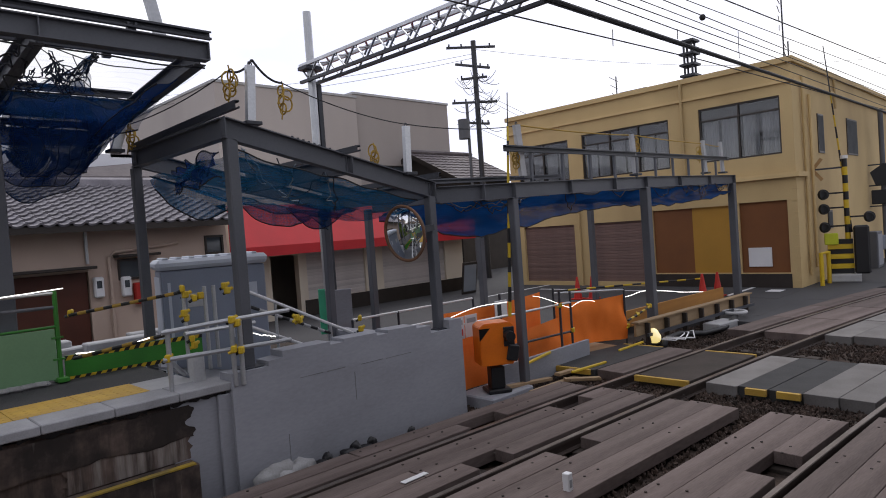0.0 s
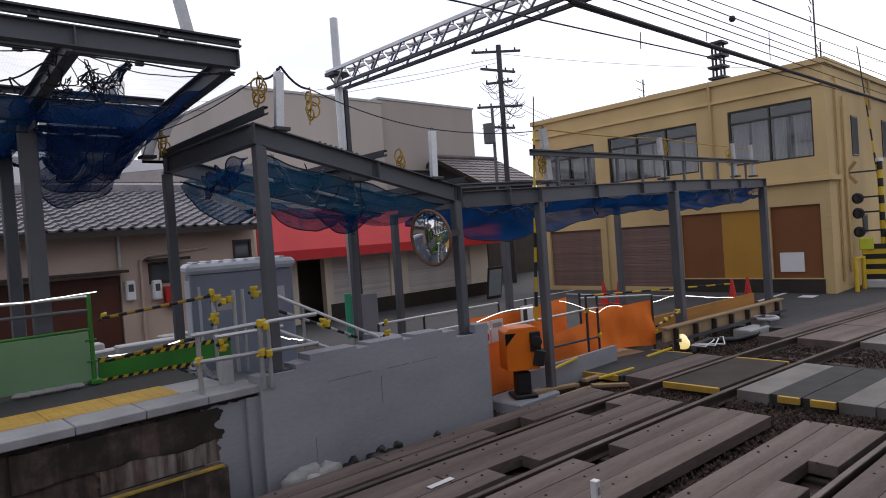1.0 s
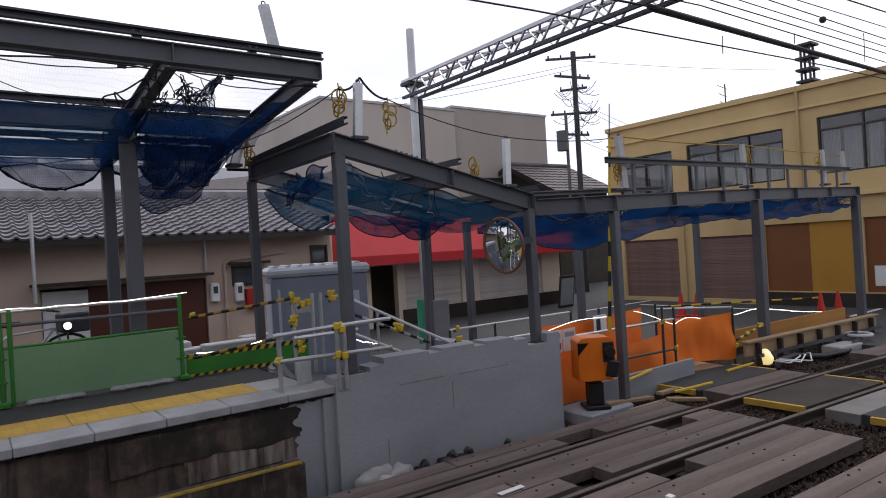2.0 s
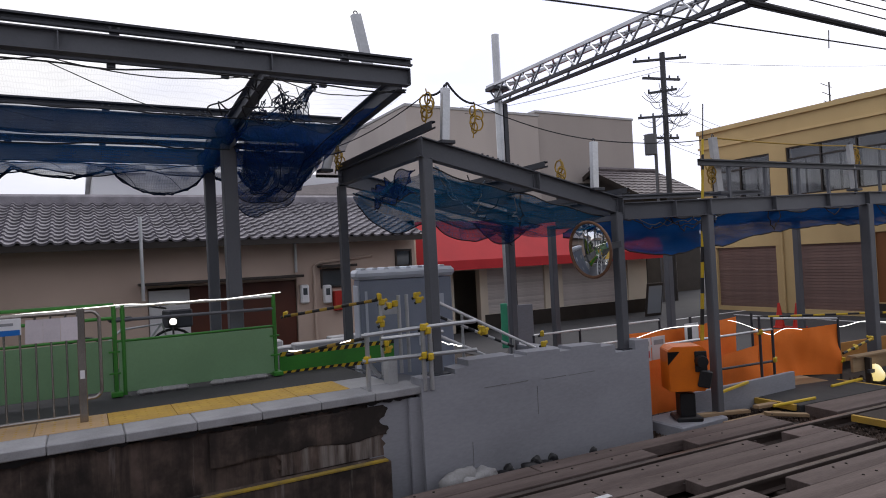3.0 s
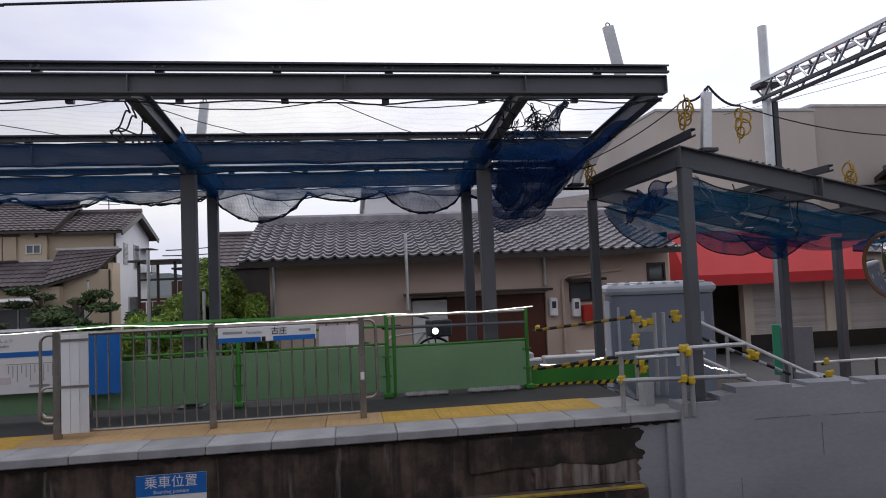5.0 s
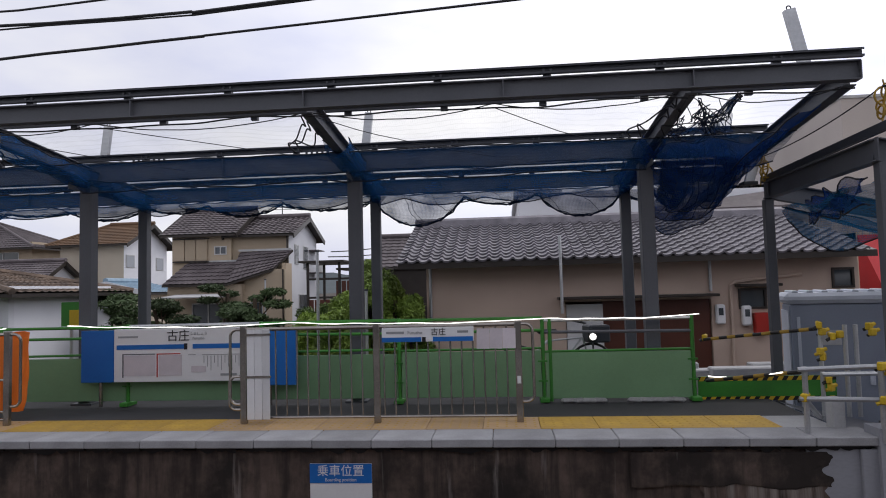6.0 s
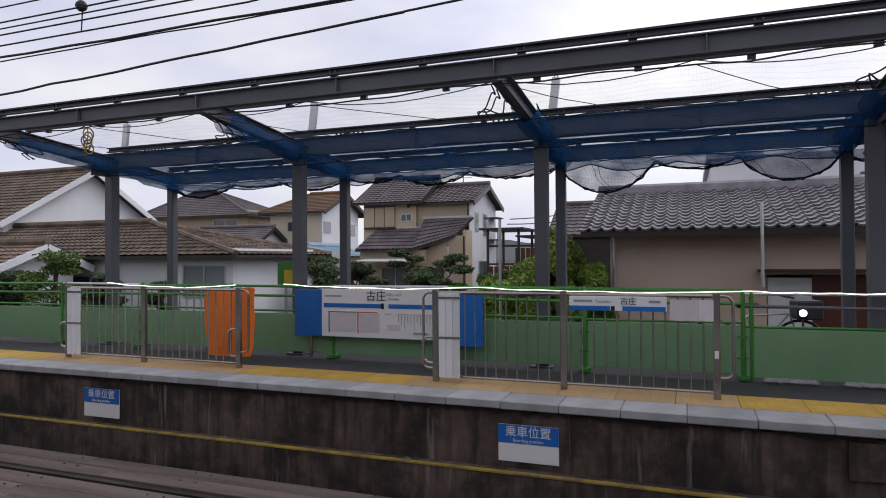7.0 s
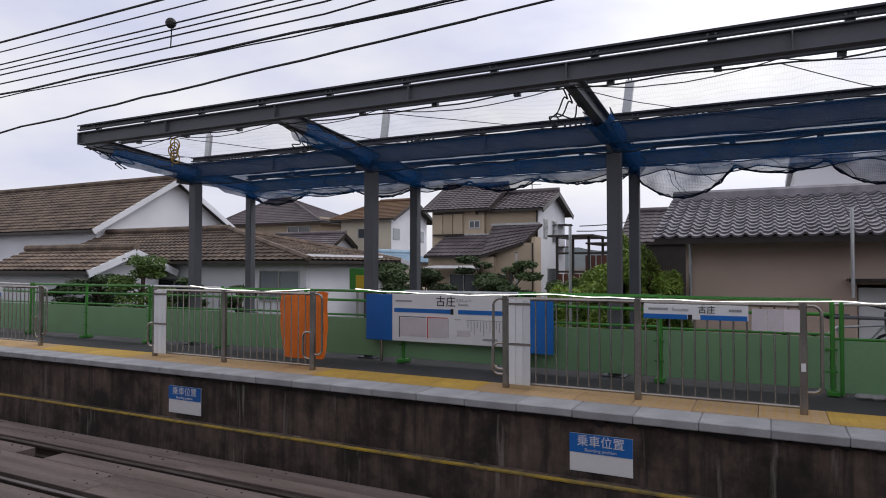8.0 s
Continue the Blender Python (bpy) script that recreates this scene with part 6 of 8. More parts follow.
part("wall", box(B(), -0.4, -0.2, 0.0, 1.0, 0, 2.95), STUCCO_B, t)
part("wall", box(B(), 1.55, 1.75, 0.35, 1.2, 0, 3.9), STUCCO_B, t)
window(t, -2.6, -1.0, 0.7, 2.1, -0.2, 2, ALU, GLASS)
window(t, 0.1, 0.7, 1.0, 2.1, 0.15, 1, ALU, GLASS)
for q, nx, ny in (([(-3.9, -0.55, 2.98), (-0.75, -0.55, 2.98), (-3.4, 1.0, 4.06), (-0.75, 1.0, 4.06)], 11, 6), ([(-0.75, -0.55, 2.98), (1.2, 0.1, 3.62), (-0.75, 1.0, 4.5), (1.9, 1.0, 4.56)], 10, 7)):
    slab(t, [q[0], q[1], q[3], q[2]], 0.1, FRAME_BR, "roof_board")
    tiled_slope(t, *q, TILE_DG, nx, ny)
part("flashing", box(B(), -3.3, -0.8, 0.93, 1.02, 4.07, 4.15), CONC_LT, t, "pale roof flashing")
part("flashing", box(B(), -0.8, 1.8, 0.93, 1.02, 4.54, 4.64), CONC_LT, t, "pale roof flashing")
part("drain_pipe", tube(B(), [(1.7, 0.05, 0.1), (1.7, 0.05, 3.6)], 0.04, 6), FRAME_BR, t)
part("hood", box(B(), -3.3, -0.25, -1.5, -0.2, 2.50, 2.56, 0.01, m=pose(0, 0, 0.0, 5)), CONC_LT, t, "pale sheet hood")
for x in (-3.2, -0.4):
    part("post", tube(B(), [(x, -1.4, 0), (x, -1.4, 2.4)], 0.04, 6), FRAME_BR, t)
t = gable_house("cream_house", "pale two-storey house with an ochre roof", -29.0, -24.6, 40, 45.4, 6.15, 7.42, "x", STUCCO_C, TILE_OC, 0.6, hip=(2.4, 0), windows=[(-0.68, 0.08, 4.5, 5.25, 1, GLASS)])
bm = B()
box(bm, 2.2, 2.212, -2.7, 2.7, 0.0, 6.16)
v = [bm.verts.new(p) for p in ((2.212, -2.7, 6.16), (2.212, 2.7, 6.16), (2.212, 0.0, 7.3))]
bm.faces.new(v)
part("end_cladding", bm, STUCCO_W, t, "white plastered gable end")
for y0, y1, z0, z1 in ((-2.5, -1.5, 4.4, 5.25), (1.2, 2.2, 4.3, 5.2)):
    wd = new("end_window")
    wd.parent = t
    part("window_frame", box(B(), 2.213, 2.25, y0, y1, z0, z1, 0.01), ALU, wd)
    part("pane", box(B(), 2.251, 2.256, y0 + 0.05, y1 - 0.05, z0 + 0.05, z1 - 0.05), GLASS_LT, wd)
gable_house("garden_shed", "small cream shed with a pale blue roof", -24.2, -19.5, 34, 38, 2.7, 3.28, "y", STUCCO_C, mat("pale_blue_sheet", (0.25, 0.36, 0.46), rough=0.5), 0.2)
gable_house("beige_house", "two-storey beige house with a grey hipped roof", -43.5, -33.0, 42.6, 48, 6.52, 8.35, "x", STUCCO_B, TILE_DG, 0.7, hip=(3.4, 6.0), windows=[(1.9, 4.3, 4.8, 5.8, 2, GLASS)])
gable_house("grey_house", "low house with a broad grey roof", -33.5, -28.0, 36, 41, 3.3, 4.8, "x", STUCCO_W, TILE_DG, 0.5)
gable_house("farmhouse", "white plastered farmhouse with a brown tiled roof", -48.0, -26.25, 18.2, 26.2, 4.32, 6.72, "x", STUCCO_W, TILE_BR, 0.5, tiles=0.34, trim=STUCCO_W)
gable_house("farmhouse_wing", "low white wing with a brown tiled roof", -25.9, -13.4, 16.4, 21.0, 2.86, 3.86, "x", STUCCO_W, TILE_BR, 0.5, tiles=0.32, hip=(0, 6.1), windows=[(4.3, 6.0, 1.3, 2.35, 2, GLASS_LT), (-0.6, 1.2, 0.9, 2.0, 2, GLASS)])
gable_house("farmhouse_porch", "small white gabled porch with a brown tiled roof", -24.6, -19.45, 13.3, 15.8, 2.5, 3.02, "x", STUCCO_W, TILE_BR, 0.45, tiles=0.3, trim=STUCCO_W)
gable_house("dark_house", "dark house with a grey tiled roof", -6.4, -3.0, 33, 38, 3.9, 5.35, "x", FRAME_BR, TILE_DG, 0.5, tiles=0.4)

# distance
for nm, dist, h, sd in (("hill", 700, 34, 3.0), ("hill", 900, 52, 9.0)):
    bm = B()
    quad_sheet(bm, lambda u, v, dist=dist, h=h, sd=sd: Vector(((u - 0.5) * 2400, dist + 60 * v, -1 + v * h * (0.55 + 0.6 * noise.noise((u * 9 + sd, sd, 0)) + 0.12 * noise.noise((u * 60, sd, 0))))), 160, 1)
    tagged(part("backdrop", bm, HILL), "low hazy wooded hills on the horizon", "hills", kind="structure")


# ---------------------------------------------------------------- scaffold guards, bars and barriers
def striped(name, p0, p1, r, label, n=10, c1=YELLOW, c2=BLACK, category="barrier bar", group="striped bars"):
    p0, p1 = Vector(p0), Vector(p1)
    t = thing(name, p0, label, category, group)
    for i in range(n):
        a, b = (p1 - p0) * (i / n), (p1 - p0) * ((i + 1) / n)
        part("band", tube(B(), [a, b], r, 8), c1 if i % 2 else c2, t)
    return t


def clamp(p, k=0):
    r4 = random.Random(k)
    t = thing("scaffold_clamp", p, "yellow plastic-capped scaffold clamp", "clamp", "scaffold clamps", turn=r4.uniform(0, 90))
    part("jaw", box(B(), -0.036, 0.036, -0.028, 0.028, -0.04, 0.04, 0.012), YELLOW, t)
    part("cap", tube(B(), [(0.03, 0, 0.01), (0.075, 0.0, 0.025)], 0.022, 8), YELLOW, t)
    part("cap", tube(B(), [(0, 0.02, -0.02), (-0.01, 0.06, -0.04)], 0.018, 8), YELLOW if r4.random() < 0.5 else BLACK, t)
    return t


guard = thing("scaffold_guard", (0, 0, 0), "galvanised scaffold tube guard rail at the platform end", "guard rail")
for x, y, z0, z1 in ((2.79, 6.55, PZ, 1.66), (3.38, 6.36, 0.98, 1.72), (3.46, 6.34, 0.98, 1.66)):
    part("post", tube(B(), [(x, y, z0), (x, y, z1)], 0.026, 10), GALV, guard)
for pts in (((2.72, 6.53, 1.635), (3.40, 6.36, 1.68), (4.05, 6.32, 1.69)), ((2.72, 6.53, 1.36), (3.40, 6.36, 1.37), (4.05, 6.32, 1.36)), ((2.79, 6.57, 1.35), (3.2, 7.2, 1.05)), ((3.15, 7.0, 1.52), (4.1, 7.2, 1.50))):
    part("rail", tube(B(), pts, 0.024, 10), GALV, guard)
part("stub_wall", box(B(), 3.12, 3.24, 6.75, 6.9, 1.0, 1.32, 0.01), CONC_LT, guard)
for x, y in ((3.32, 7.35), (3.55, 7.3), (3.66, 7.3)):
    part("post", tube(B(), [(x, y, PZ), (x, y, 2.0)], 0.024, 8), GALV, guard)
for k, p in enumerate(((3.30, 7.32, 2.0), (3.33, 7.32, 1.93), (3.42, 7.30, 1.88), (3.5, 7.30, 1.90), (3.30, 7.32, 1.72), (3.33, 7.33, 1.66), (3.36, 7.3, 1.42), (3.38, 7.3, 1.34), (3.38, 6.34, 1.68), (3.44, 6.33, 1.64), (3.38, 6.34, 1.37), (3.45, 6.32, 1.35), (2.77, 6.53, 1.37), (3.80, 7.3, 1.98), (3.82, 7.28, 1.92), (4.32, 6.6, 1.55), (4.36, 6.6, 1.52), (6.0, 7.6, 1.25), (5.55, 7.0, 1.2), (2.42, 8.38, 1.80))):
    clamp(p, k)
striped("striped_bar", (2.40, 8.36, 1.78), (3.34, 7.40, 1.96), 0.02, "black and pale yellow striped barrier bar", 13, ROPE_Y)
striped("striped_bar", (2.42, 8.38, 1.27), (2.95, 7.0, 1.55), 0.022, "black and pale yellow striped barrier bar", 9, ROPE_Y)
striped("striped_bar", (4.07, 7.2, 1.69), (5.19, 7.2, 1.19), 0.02, "black and grey striped barrier bar", 11, CONC_LT)
ramp_rail = thing("ramp_rail", (0, 0, 0), "white painted pipe handrails sloping down the ramp", "handrail")
for pts in (((4.05, 7.2, 1.88), (5.56, 7.2, 1.13)), ((4.03, 7.2, 1.46), (4.80, 7.2, 1.09)), ((6.9, 9.0, 1.02), (10.2, 9.2, 0.98)), ((6.9, 9.0, 0.72), (10.2, 9.2, 0.66))):
    part("rail", tube(B(), pts, 0.02, 8), WHITE, ramp_rail)
for x, z in ((4.4, 1.7), (5.2, 1.3)):
    part("post", tube(B(), [(x, 7.2, 0.5), (x, 7.2, z)], 0.02, 8), GALV, ramp_rail)
for x in (6.9, 8.0, 9.1, 10.2):
    part("post", tube(B(), [(x, 9.0 + (x - 6.9) * 0.06, -0.1), (x, 9.0 + (x - 6.9) * 0.06, 1.02)], 0.022, 8), STEEL_DK, ramp_rail)

hz = thing("hazard_board", (2.35, 8.5, 1.0), "green plank with yellow and black hazard stripes", "barrier board")
part("board", box(B(), 0, 1.66, 0, 0.03, 0, 0.30, 0.003), GREEN, hz)
for z0, z1 in ((0.245, 0.30), (0.0, 0.05)):
    for k in range(14):
        bm = B()
        x0 = 0.005 + k * 0.118
        v = [bm.verts.new(p) for p in ((x0, -0.004, z0), (x0 + 0.059, -0.004, z0), (x0 + 0.059 + 0.035, -0.004, z1), (x0 + 0.035, -0.004, z1))]
        bm.faces.new(v)
        bm.normal_update()
        bmesh.ops.solidify(bm, geom=bm.faces[:], thickness=0.003)
        part("stripe", bm, YELLOW, hz)
    part("stripe_ground", box(B(), 0.0, 1.66, -0.002, -0.0005, z0, z1), BLACK, hz)
LED = tagged(smooth(part("rope_light", tube(B(), sagging((2.45, 8.40, 1.32), (2.85, 7.2, 1.52), 0.03, 16), 0.008, 6), GLOW)), "white glowing rope light tied to the barrier", "rope light", "rope lights")
for a, b, d in (((2.36, 8.36, 2.10), (0.5, 8.36, 2.085), 0.02), ((0.5, 8.36, 2.085), (-2.9, 8.36, 2.10), 0.03), ((-2.9, 8.36, 2.10), (-6.0, 8.36, 2.12), 0.035), ((-6.9, 8.36, 2.10), (-9.6, 8.36, 2.12), 0.05), ((3.9, 6.9, 1.42), (4.2, 6.9, 1.33), 0.0)):
    tagged(smooth(part("rope_light", tube(B(), sagging(a, b, d, 16, 0.02), 0.0055, 6), GLOW)), "white rope light strung along a barrier", "rope light", "rope lights")

# work lamp clipped behind the site fence
t = thing("work_lamp", (1.08, 8.62, 1.66), "small lit work lamp clipped behind the fence", "lamp")
part("lens", tube(B(), [(0, -0.03, 0.16), (0, -0.01, 0.16)], 0.042, 14), GLOW, t, "glowing lens")
part("body", box(B(), -0.06, 0.06, -0.008, 0.06, 0.09, 0.23, 0.02), BLACK, t)
part("bracket", tube(B(), [(0, 0.02, 0.1), (0, 0.0, 0.0), (-0.02, -0.2, -0.02)], 0.012, 6), BLACK, t)
bk = thing("parked_bicycle", (0.62, 9.1, PZ - 0.012), "dark parked bicycle behind the site fence", "bicycle", turn=12)
for x in (-0.52, 0.52):
    ring(bm := B(), (x, 0, 0.34), 0.32, 0.018, "y", 0, 360, 24, 6)
    part("tyre", bm, BLACK, bk)
part("frame", tube(tube(B(), [(-0.52, 0, 0.34), (-0.1, 0, 0.72), (0.4, 0, 0.75), (0.52, 0, 0.34)], 0.016, 6), [(-0.1, 0, 0.72), (0.0, 0, 0.3), (0.4, 0, 0.75)], 0.016, 6), GALV, bk)
part("handlebar", tube(B(), [(0.30, -0.26, 0.98), (0.42, -0.1, 0.95), (0.42, 0.1, 0.95), (0.30, 0.26, 0.98)], 0.012, 6), BLACK, bk)
part("saddle", box(B(), -0.24, 0.04, -0.07, 0.07, 0.82, 0.88, 0.025), BLACK, bk)
part("basket", box(B(), 0.45, 0.75, -0.16, 0.16, 0.68, 0.92, 0.02), STEEL_DK, bk)

# street things behind the ramp
t = thing("notice_stand", (7.05, 9.6, -0.1), "grey board on a stand with a mint green edge", "sign board", turn=-20)
part("board", box(B(), -0.22, 0.26, -0.02, 0.02, 0.85, 1.62, 0.01), CONC, t)
part("edge", box(B(), -0.34, -0.222, -0.025, 0.03, 0.85, 1.66, 0.01), MINT, t, "mint green edge panel")
for x in (-0.2, 0.22):
    part("leg", tube(B(), [(x, 0, 0), (x, 0, 0.85)], 0.018, 6), STEEL_DK, t)
for x, y, w, d, h in ((4.5, 12.6, 0.8, 0.3, 0.62),):
    t = thing("air_conditioner", (x, y, -0.02), "pale outdoor air conditioner unit", "air conditioner")
    part("body", box(B(), 0, w, 0, d, 0.05, h + 0.35, 0.02), CONC_LT, t)
    ring(bm := B(), (w * 0.4, -0.005, 0.6), 0.2, 0.012, "y", 0, 360, 20, 6)
    part("grille", bm, BLACK, t)
    part("feet", box(B(), 0.05, w - 0.05, 0.02, d - 0.02, 0.0, 0.05), BLACK, t)
for k, (x, y, w) in enumerate(((2.9, 11.2, 0.7), (3.3, 11.0, 1.1), (2.6, 11.4, 0.6))):
    ob = part("concrete_block", box(B(), 0, w, 0, 0.3, 0, 1.05 + 0.05 * k, 0.02), CONC_LT)
    ob.matrix_world = pose(x, y, -0.02)
    tagged(ob, "pale concrete block by the hazard board", "block", "blocks")
t = thing("scrap_heap", (10.0, 8.4, -0.12), "dark excavated earth heaped behind the mesh sheets", "earth heap")
part("heap", quad_sheet(B(), lambda u, v: Vector((3.2 * (u - 0.5), 1.8 * (v - 0.5), 0.3 * math.sin(math.pi * u) * math.sin(math.pi * v) + 0.12 * noise.noise((u * 8, v * 6, 1)) - 0.06)), 30, 18), EARTH, t)

# crossing gate machine on its block
SITE[0] = Matrix.Translation(EYE) @ Matrix.Scale(1.067, 4) @ Matrix.Translation(-EYE)
t = thing("plinth_block", (0, 0, 0), "rough pale concrete block beside the track", "block")
part("block", box(B(), 6.66, 7.56, 5.68, 6.34, -0.3, 0.15, 0.02), CONC, t)
gate = thing("crossing_gate", (7.03, 5.92, 0.15), "orange crossing gate machine with black drum and raised arm", "crossing gate", turn=-32)
part("base", box(B(), -0.17, 0.17, -0.17, 0.17, 0, 0.06, 0.015), BLACK, gate)
part("pedestal", box(B(), -0.10, 0.10, -0.10, 0.10, 0.06, 0.36, 0.01), BLACK, gate)
bm = B()
pr = [(-0.30, 0.36), (0.26, 0.36), (0.30, 0.62), (0.30, 1.02), (0.22, 1.10), (-0.22, 1.10), (-0.30, 1.04)]
f0, f1 = [bm.verts.new((x, -0.20, z)) for x, z in pr], [bm.verts.new((x, 0.22, z)) for x, z in pr]
for i in range(len(pr)):
    bm.faces.new((f0[i], f0[(i + 1) % len(pr)], f1[(i + 1) % len(pr)], f1[i]))
bm.faces.new(f0[::-1]), bm.faces.new(f1)
bmesh.ops.bevel(bm, geom=bm.edges[:], offset=0.012, segments=2, affect="EDGES")
SHRINK = Matrix.Translation((0, 0, 0.116)) @ Matrix.Diagonal((0.83, 0.9, 0.79, 1))
part("housing", bm, ORANGE, gate, "orange enamelled housing").matrix_basis = SHRINK
bm = B()
for v in [[(-0.31, -0.205, 1.02), (-0.12, -0.205, 1.02), (-0.31, -0.205, 0.80)]]:
    bm.faces.new([bm.verts.new(p) for p in v])
bmesh.ops.solidify(bm, geom=bm.faces[:], thickness=0.004)
part("corner_patch", bm, BLACK, gate, "black triangular patch").matrix_basis = SHRINK
part("drum_plate", box(B(), 0.10, 0.29, -0.225, -0.205, 0.68, 1.02, 0.01), BLACK, gate).matrix_basis = SHRINK
bm = B()
bmesh.ops.create_cone(bm, cap_ends=True, segments=20, radius1=0.10, radius2=0.085, depth=0.10, matrix=Matrix.Translation((0.19, -0.27, 0.86)) @ Matrix.Rotation(radians(90), 4, "X"))
part("drum", bm, BLACK, gate, "black drum").matrix_basis = SHRINK
part("arm_root", box(B(), 0.02, 0.22, -0.26, -0.21, 0.46, 0.74, 0.02, m=pose(0, 0, 0, 0, 12, 0)), BLACK, gate).matrix_basis = SHRINK
g0, g1 = Vector((7.42, 5.92, 1.15)), Vector((7.66, 5.92, 3.90))
arm = thing("gate_arm", g0, "raised gate arm with yellow and black bands", "gate arm", turn=0)
for i in range(13):
    a, b = (g1 - g0) * (i / 13), (g1 - g0) * ((i + 1) / 13)
    part("band", tube(B(), [a, b], 0.026 - 0.0008 * i, 8), (YELLOW, BLACK)[i % 2] if i not in (8, 9) else (YELLOW if i == 9 else WHITE), arm)
part("tip", tube(B(), [g1 - g0, (g1 - g0) * 1.18], 0.008, 6), BLACK, arm)

SITE[0] = Matrix.Identity(4)


# orange mesh sheets and posts round the trench
def sheet(p0, p1, z0, h, name, label, k, material=ORANGE_NET):
    p0, p1 = Vector(p0), Vector(p1)
    nn = Vector((-(p1 - p0).y, (p1 - p0).x, 0)).normalized()
    def fn(u, v):
        return p0.lerp(p1, u) + Vector((0, 0, z0 + h * v - 0.05 * math.sin(math.pi * u) * v)) + nn * (0.05 * noise.noise((u * 7 + k, v * 2, 0)) + 0.04 * math.sin(9 * u + k) * (1 - v))
    ob = smooth(part(name, quad_sheet(B(), fn, 40, 10), material))
    return tagged(ob, label, "mesh sheet", "orange sheets")


sheet((7.05, 6.85, 0), (10.2, 7.05, 0), -0.05, 0.72, "mesh_sheet", "orange mesh sheet tied along the trench", 1)
sheet((7.0, 7.1, 0), (10.0, 7.3, 0), 0.45, 0.72, "mesh_sheet", "orange mesh sheet folded over a rail", 5)
sheet((10.35, 7.25, 0), (11.75, 6.55, 0), 0.05, 0.88, "mesh_sheet", "orange mesh sheet tied along the trench", 9)
part_kerb = tagged(part("trench_board", box(B(), 7.6, 10.3, 6.48, 6.54, -0.15, 0.28, 0.005), CONC), "grey board edging the trench", "board")
fp = thing("fence_poles", (0, 0, 0), "dark steel poles and tubes holding orange sheets", "fence")
for x, y, z in ((9.55, 6.55, 1.25), (9.95, 6.6, 1.2), (8.6, 7.1, 1.3), (10.35, 7.25, 1.2), (11.75, 6.55, 1.05), (7.0, 7.0, 1.2)):
    part("pole", tube(B(), [(x, y, -0.15), (x, y, z)], 0.022, 8), STEEL_DK, fp)
for a, b in (((7.0, 7.0, 0.95), (9.95, 6.6, 1.0)), ((7.0, 7.0, 0.45), (9.95, 6.6, 0.48)), ((10.35, 7.25, 1.1), (11.75, 6.55, 1.02))):
    part("tube", tube(B(), [a, b], 0.02, 8), GALV if a[2] > 0.9 else STEEL_DK, fp)
for k, (x, y, z) in enumerate(((9.55, 6.53, 1.0), (9.95, 6.58, 0.5), (11.75, 6.5, 0.3), (12.0, 6.4, 0.5), (12.4, 6.35, 0.62))):
    clamp((x, y, z), 50 + k)
for x, y in ((7.2, 6.78), (7.52, 6.80)):
    t = thing("site_notice", (x, y, 0.78), "white notice with dark pictograms tied to the sheet", "notice", "site notices")
    part("plate", box(B(), -0.14, 0.14, -0.012, 0.0, 0, 0.34, 0.004), WHITE, t)
    part("print_bar", box(B(), -0.1, 0.1, -0.016, -0.0125, 0.22, 0.29), GREYTXT, t)
    part("print_bar", box(B(), 0.02, 0.1, -0.016, -0.0125, 0.05, 0.15), REDP, t)
t = thing("site_notice", (8.55, 7.05, 0.9), "white notice with a dark pictogram tied to the sheet", "notice", "site notices")
part("plate", box(B(), -0.16, 0.16, -0.012, 0.0, 0, 0.3, 0.004), WHITE, t)
part("print_bar", box(B(), -0.1, 0.0, -0.016, -0.0125, 0.05, 0.24), BLACK, t)

ob = tagged(part("ply_barrier", box(B(), -2.9, 3.0, -0.02, 0.02, 0, 0.38, 0.004), PLY), "low orange-brown plywood barrier by the street", "barrier")
ob.matrix_world = pose(15.2, 7.35, -0.05, 0, 0, -3)
ob = tagged(part("ply_sheet", box(B(), -0.7, 0.7, -0.35, 0.35, 0, 0.03, 0.004), PLANK), "pale plywood sheet laid on the ground", "plywood")
ob.matrix_world = pose(10.6, 6.95, -0.02, 0, 0, -12)
form = thing("timber_form", (11.6, 6.25, 0.0), "long timber form boards with struts beside the track", "formwork", turn=-4)
part("board", box(B(), 0, 5.0, 0, 0.05, 0.12, 0.36, 0.004), PLANK, form)
part("cap", box(B(), 0, 5.0, -0.06, 0.10, 0.365, 0.40, 0.004), PLANK, form)
for k in range(7):
    part("strut", box(B(), 0.3 + k * 0.72, 0.36 + k * 0.72, -0.10, -0.005, -0.2, 0.35, 0.004), TIMBER_DK, form)
part("waler", box(B(), 0.2, 4.9, -0.15, -0.105, 0.1, 0.16), STEEL_DK, form)
for k, (x, y, a, ln) in enumerate(((8.5, 6.0, 8, 1.5), (8.9, 5.75, -35, 0.6), (9.3, 6.15, 5, 1.2), (8.1, 6.2, -6, 1.0))):
    ob = part("loose_plank", box(B(), -ln / 2, ln / 2, -0.05, 0.05, 0, 0.05, 0.006), PLANK)
    ob.matrix_world = pose(x, y, -0.12 + 0.03 * k, 0, 4, a)
    tagged(ob, "loose sawn plank on the ballast", "plank", "planks")
for k, (x, y, a) in enumerate(((8.6, 6.35, 12), (9.35, 5.9, -6), (11.2, 6.15, 0))):
    ob = part("kerb_strip", box(B(), -0.45, 0.45, -0.02, 0.02, 0, 0.04, 0.008), YELLOW)
    ob.matrix_world = pose(x, y, 0.0 if k else 0.26, 0, 0, a)
    tagged(ob, "dirty yellow edge strip by the trench", "strip", "edge strips")
striped("striped_bar", (11.5, 6.35, 0.45), (12.3, 6.3, 0.62), 0.022, "short striped bar on a post", 8)
t = thing("floor_lamp_unit", (12.05, 6.12, -0.12), "lit site lamp under a yellow cover", "lamp")
bm = B()
bmesh.ops.create_uvsphere(bm, u_segments=14, v_segments=8, radius=0.13)
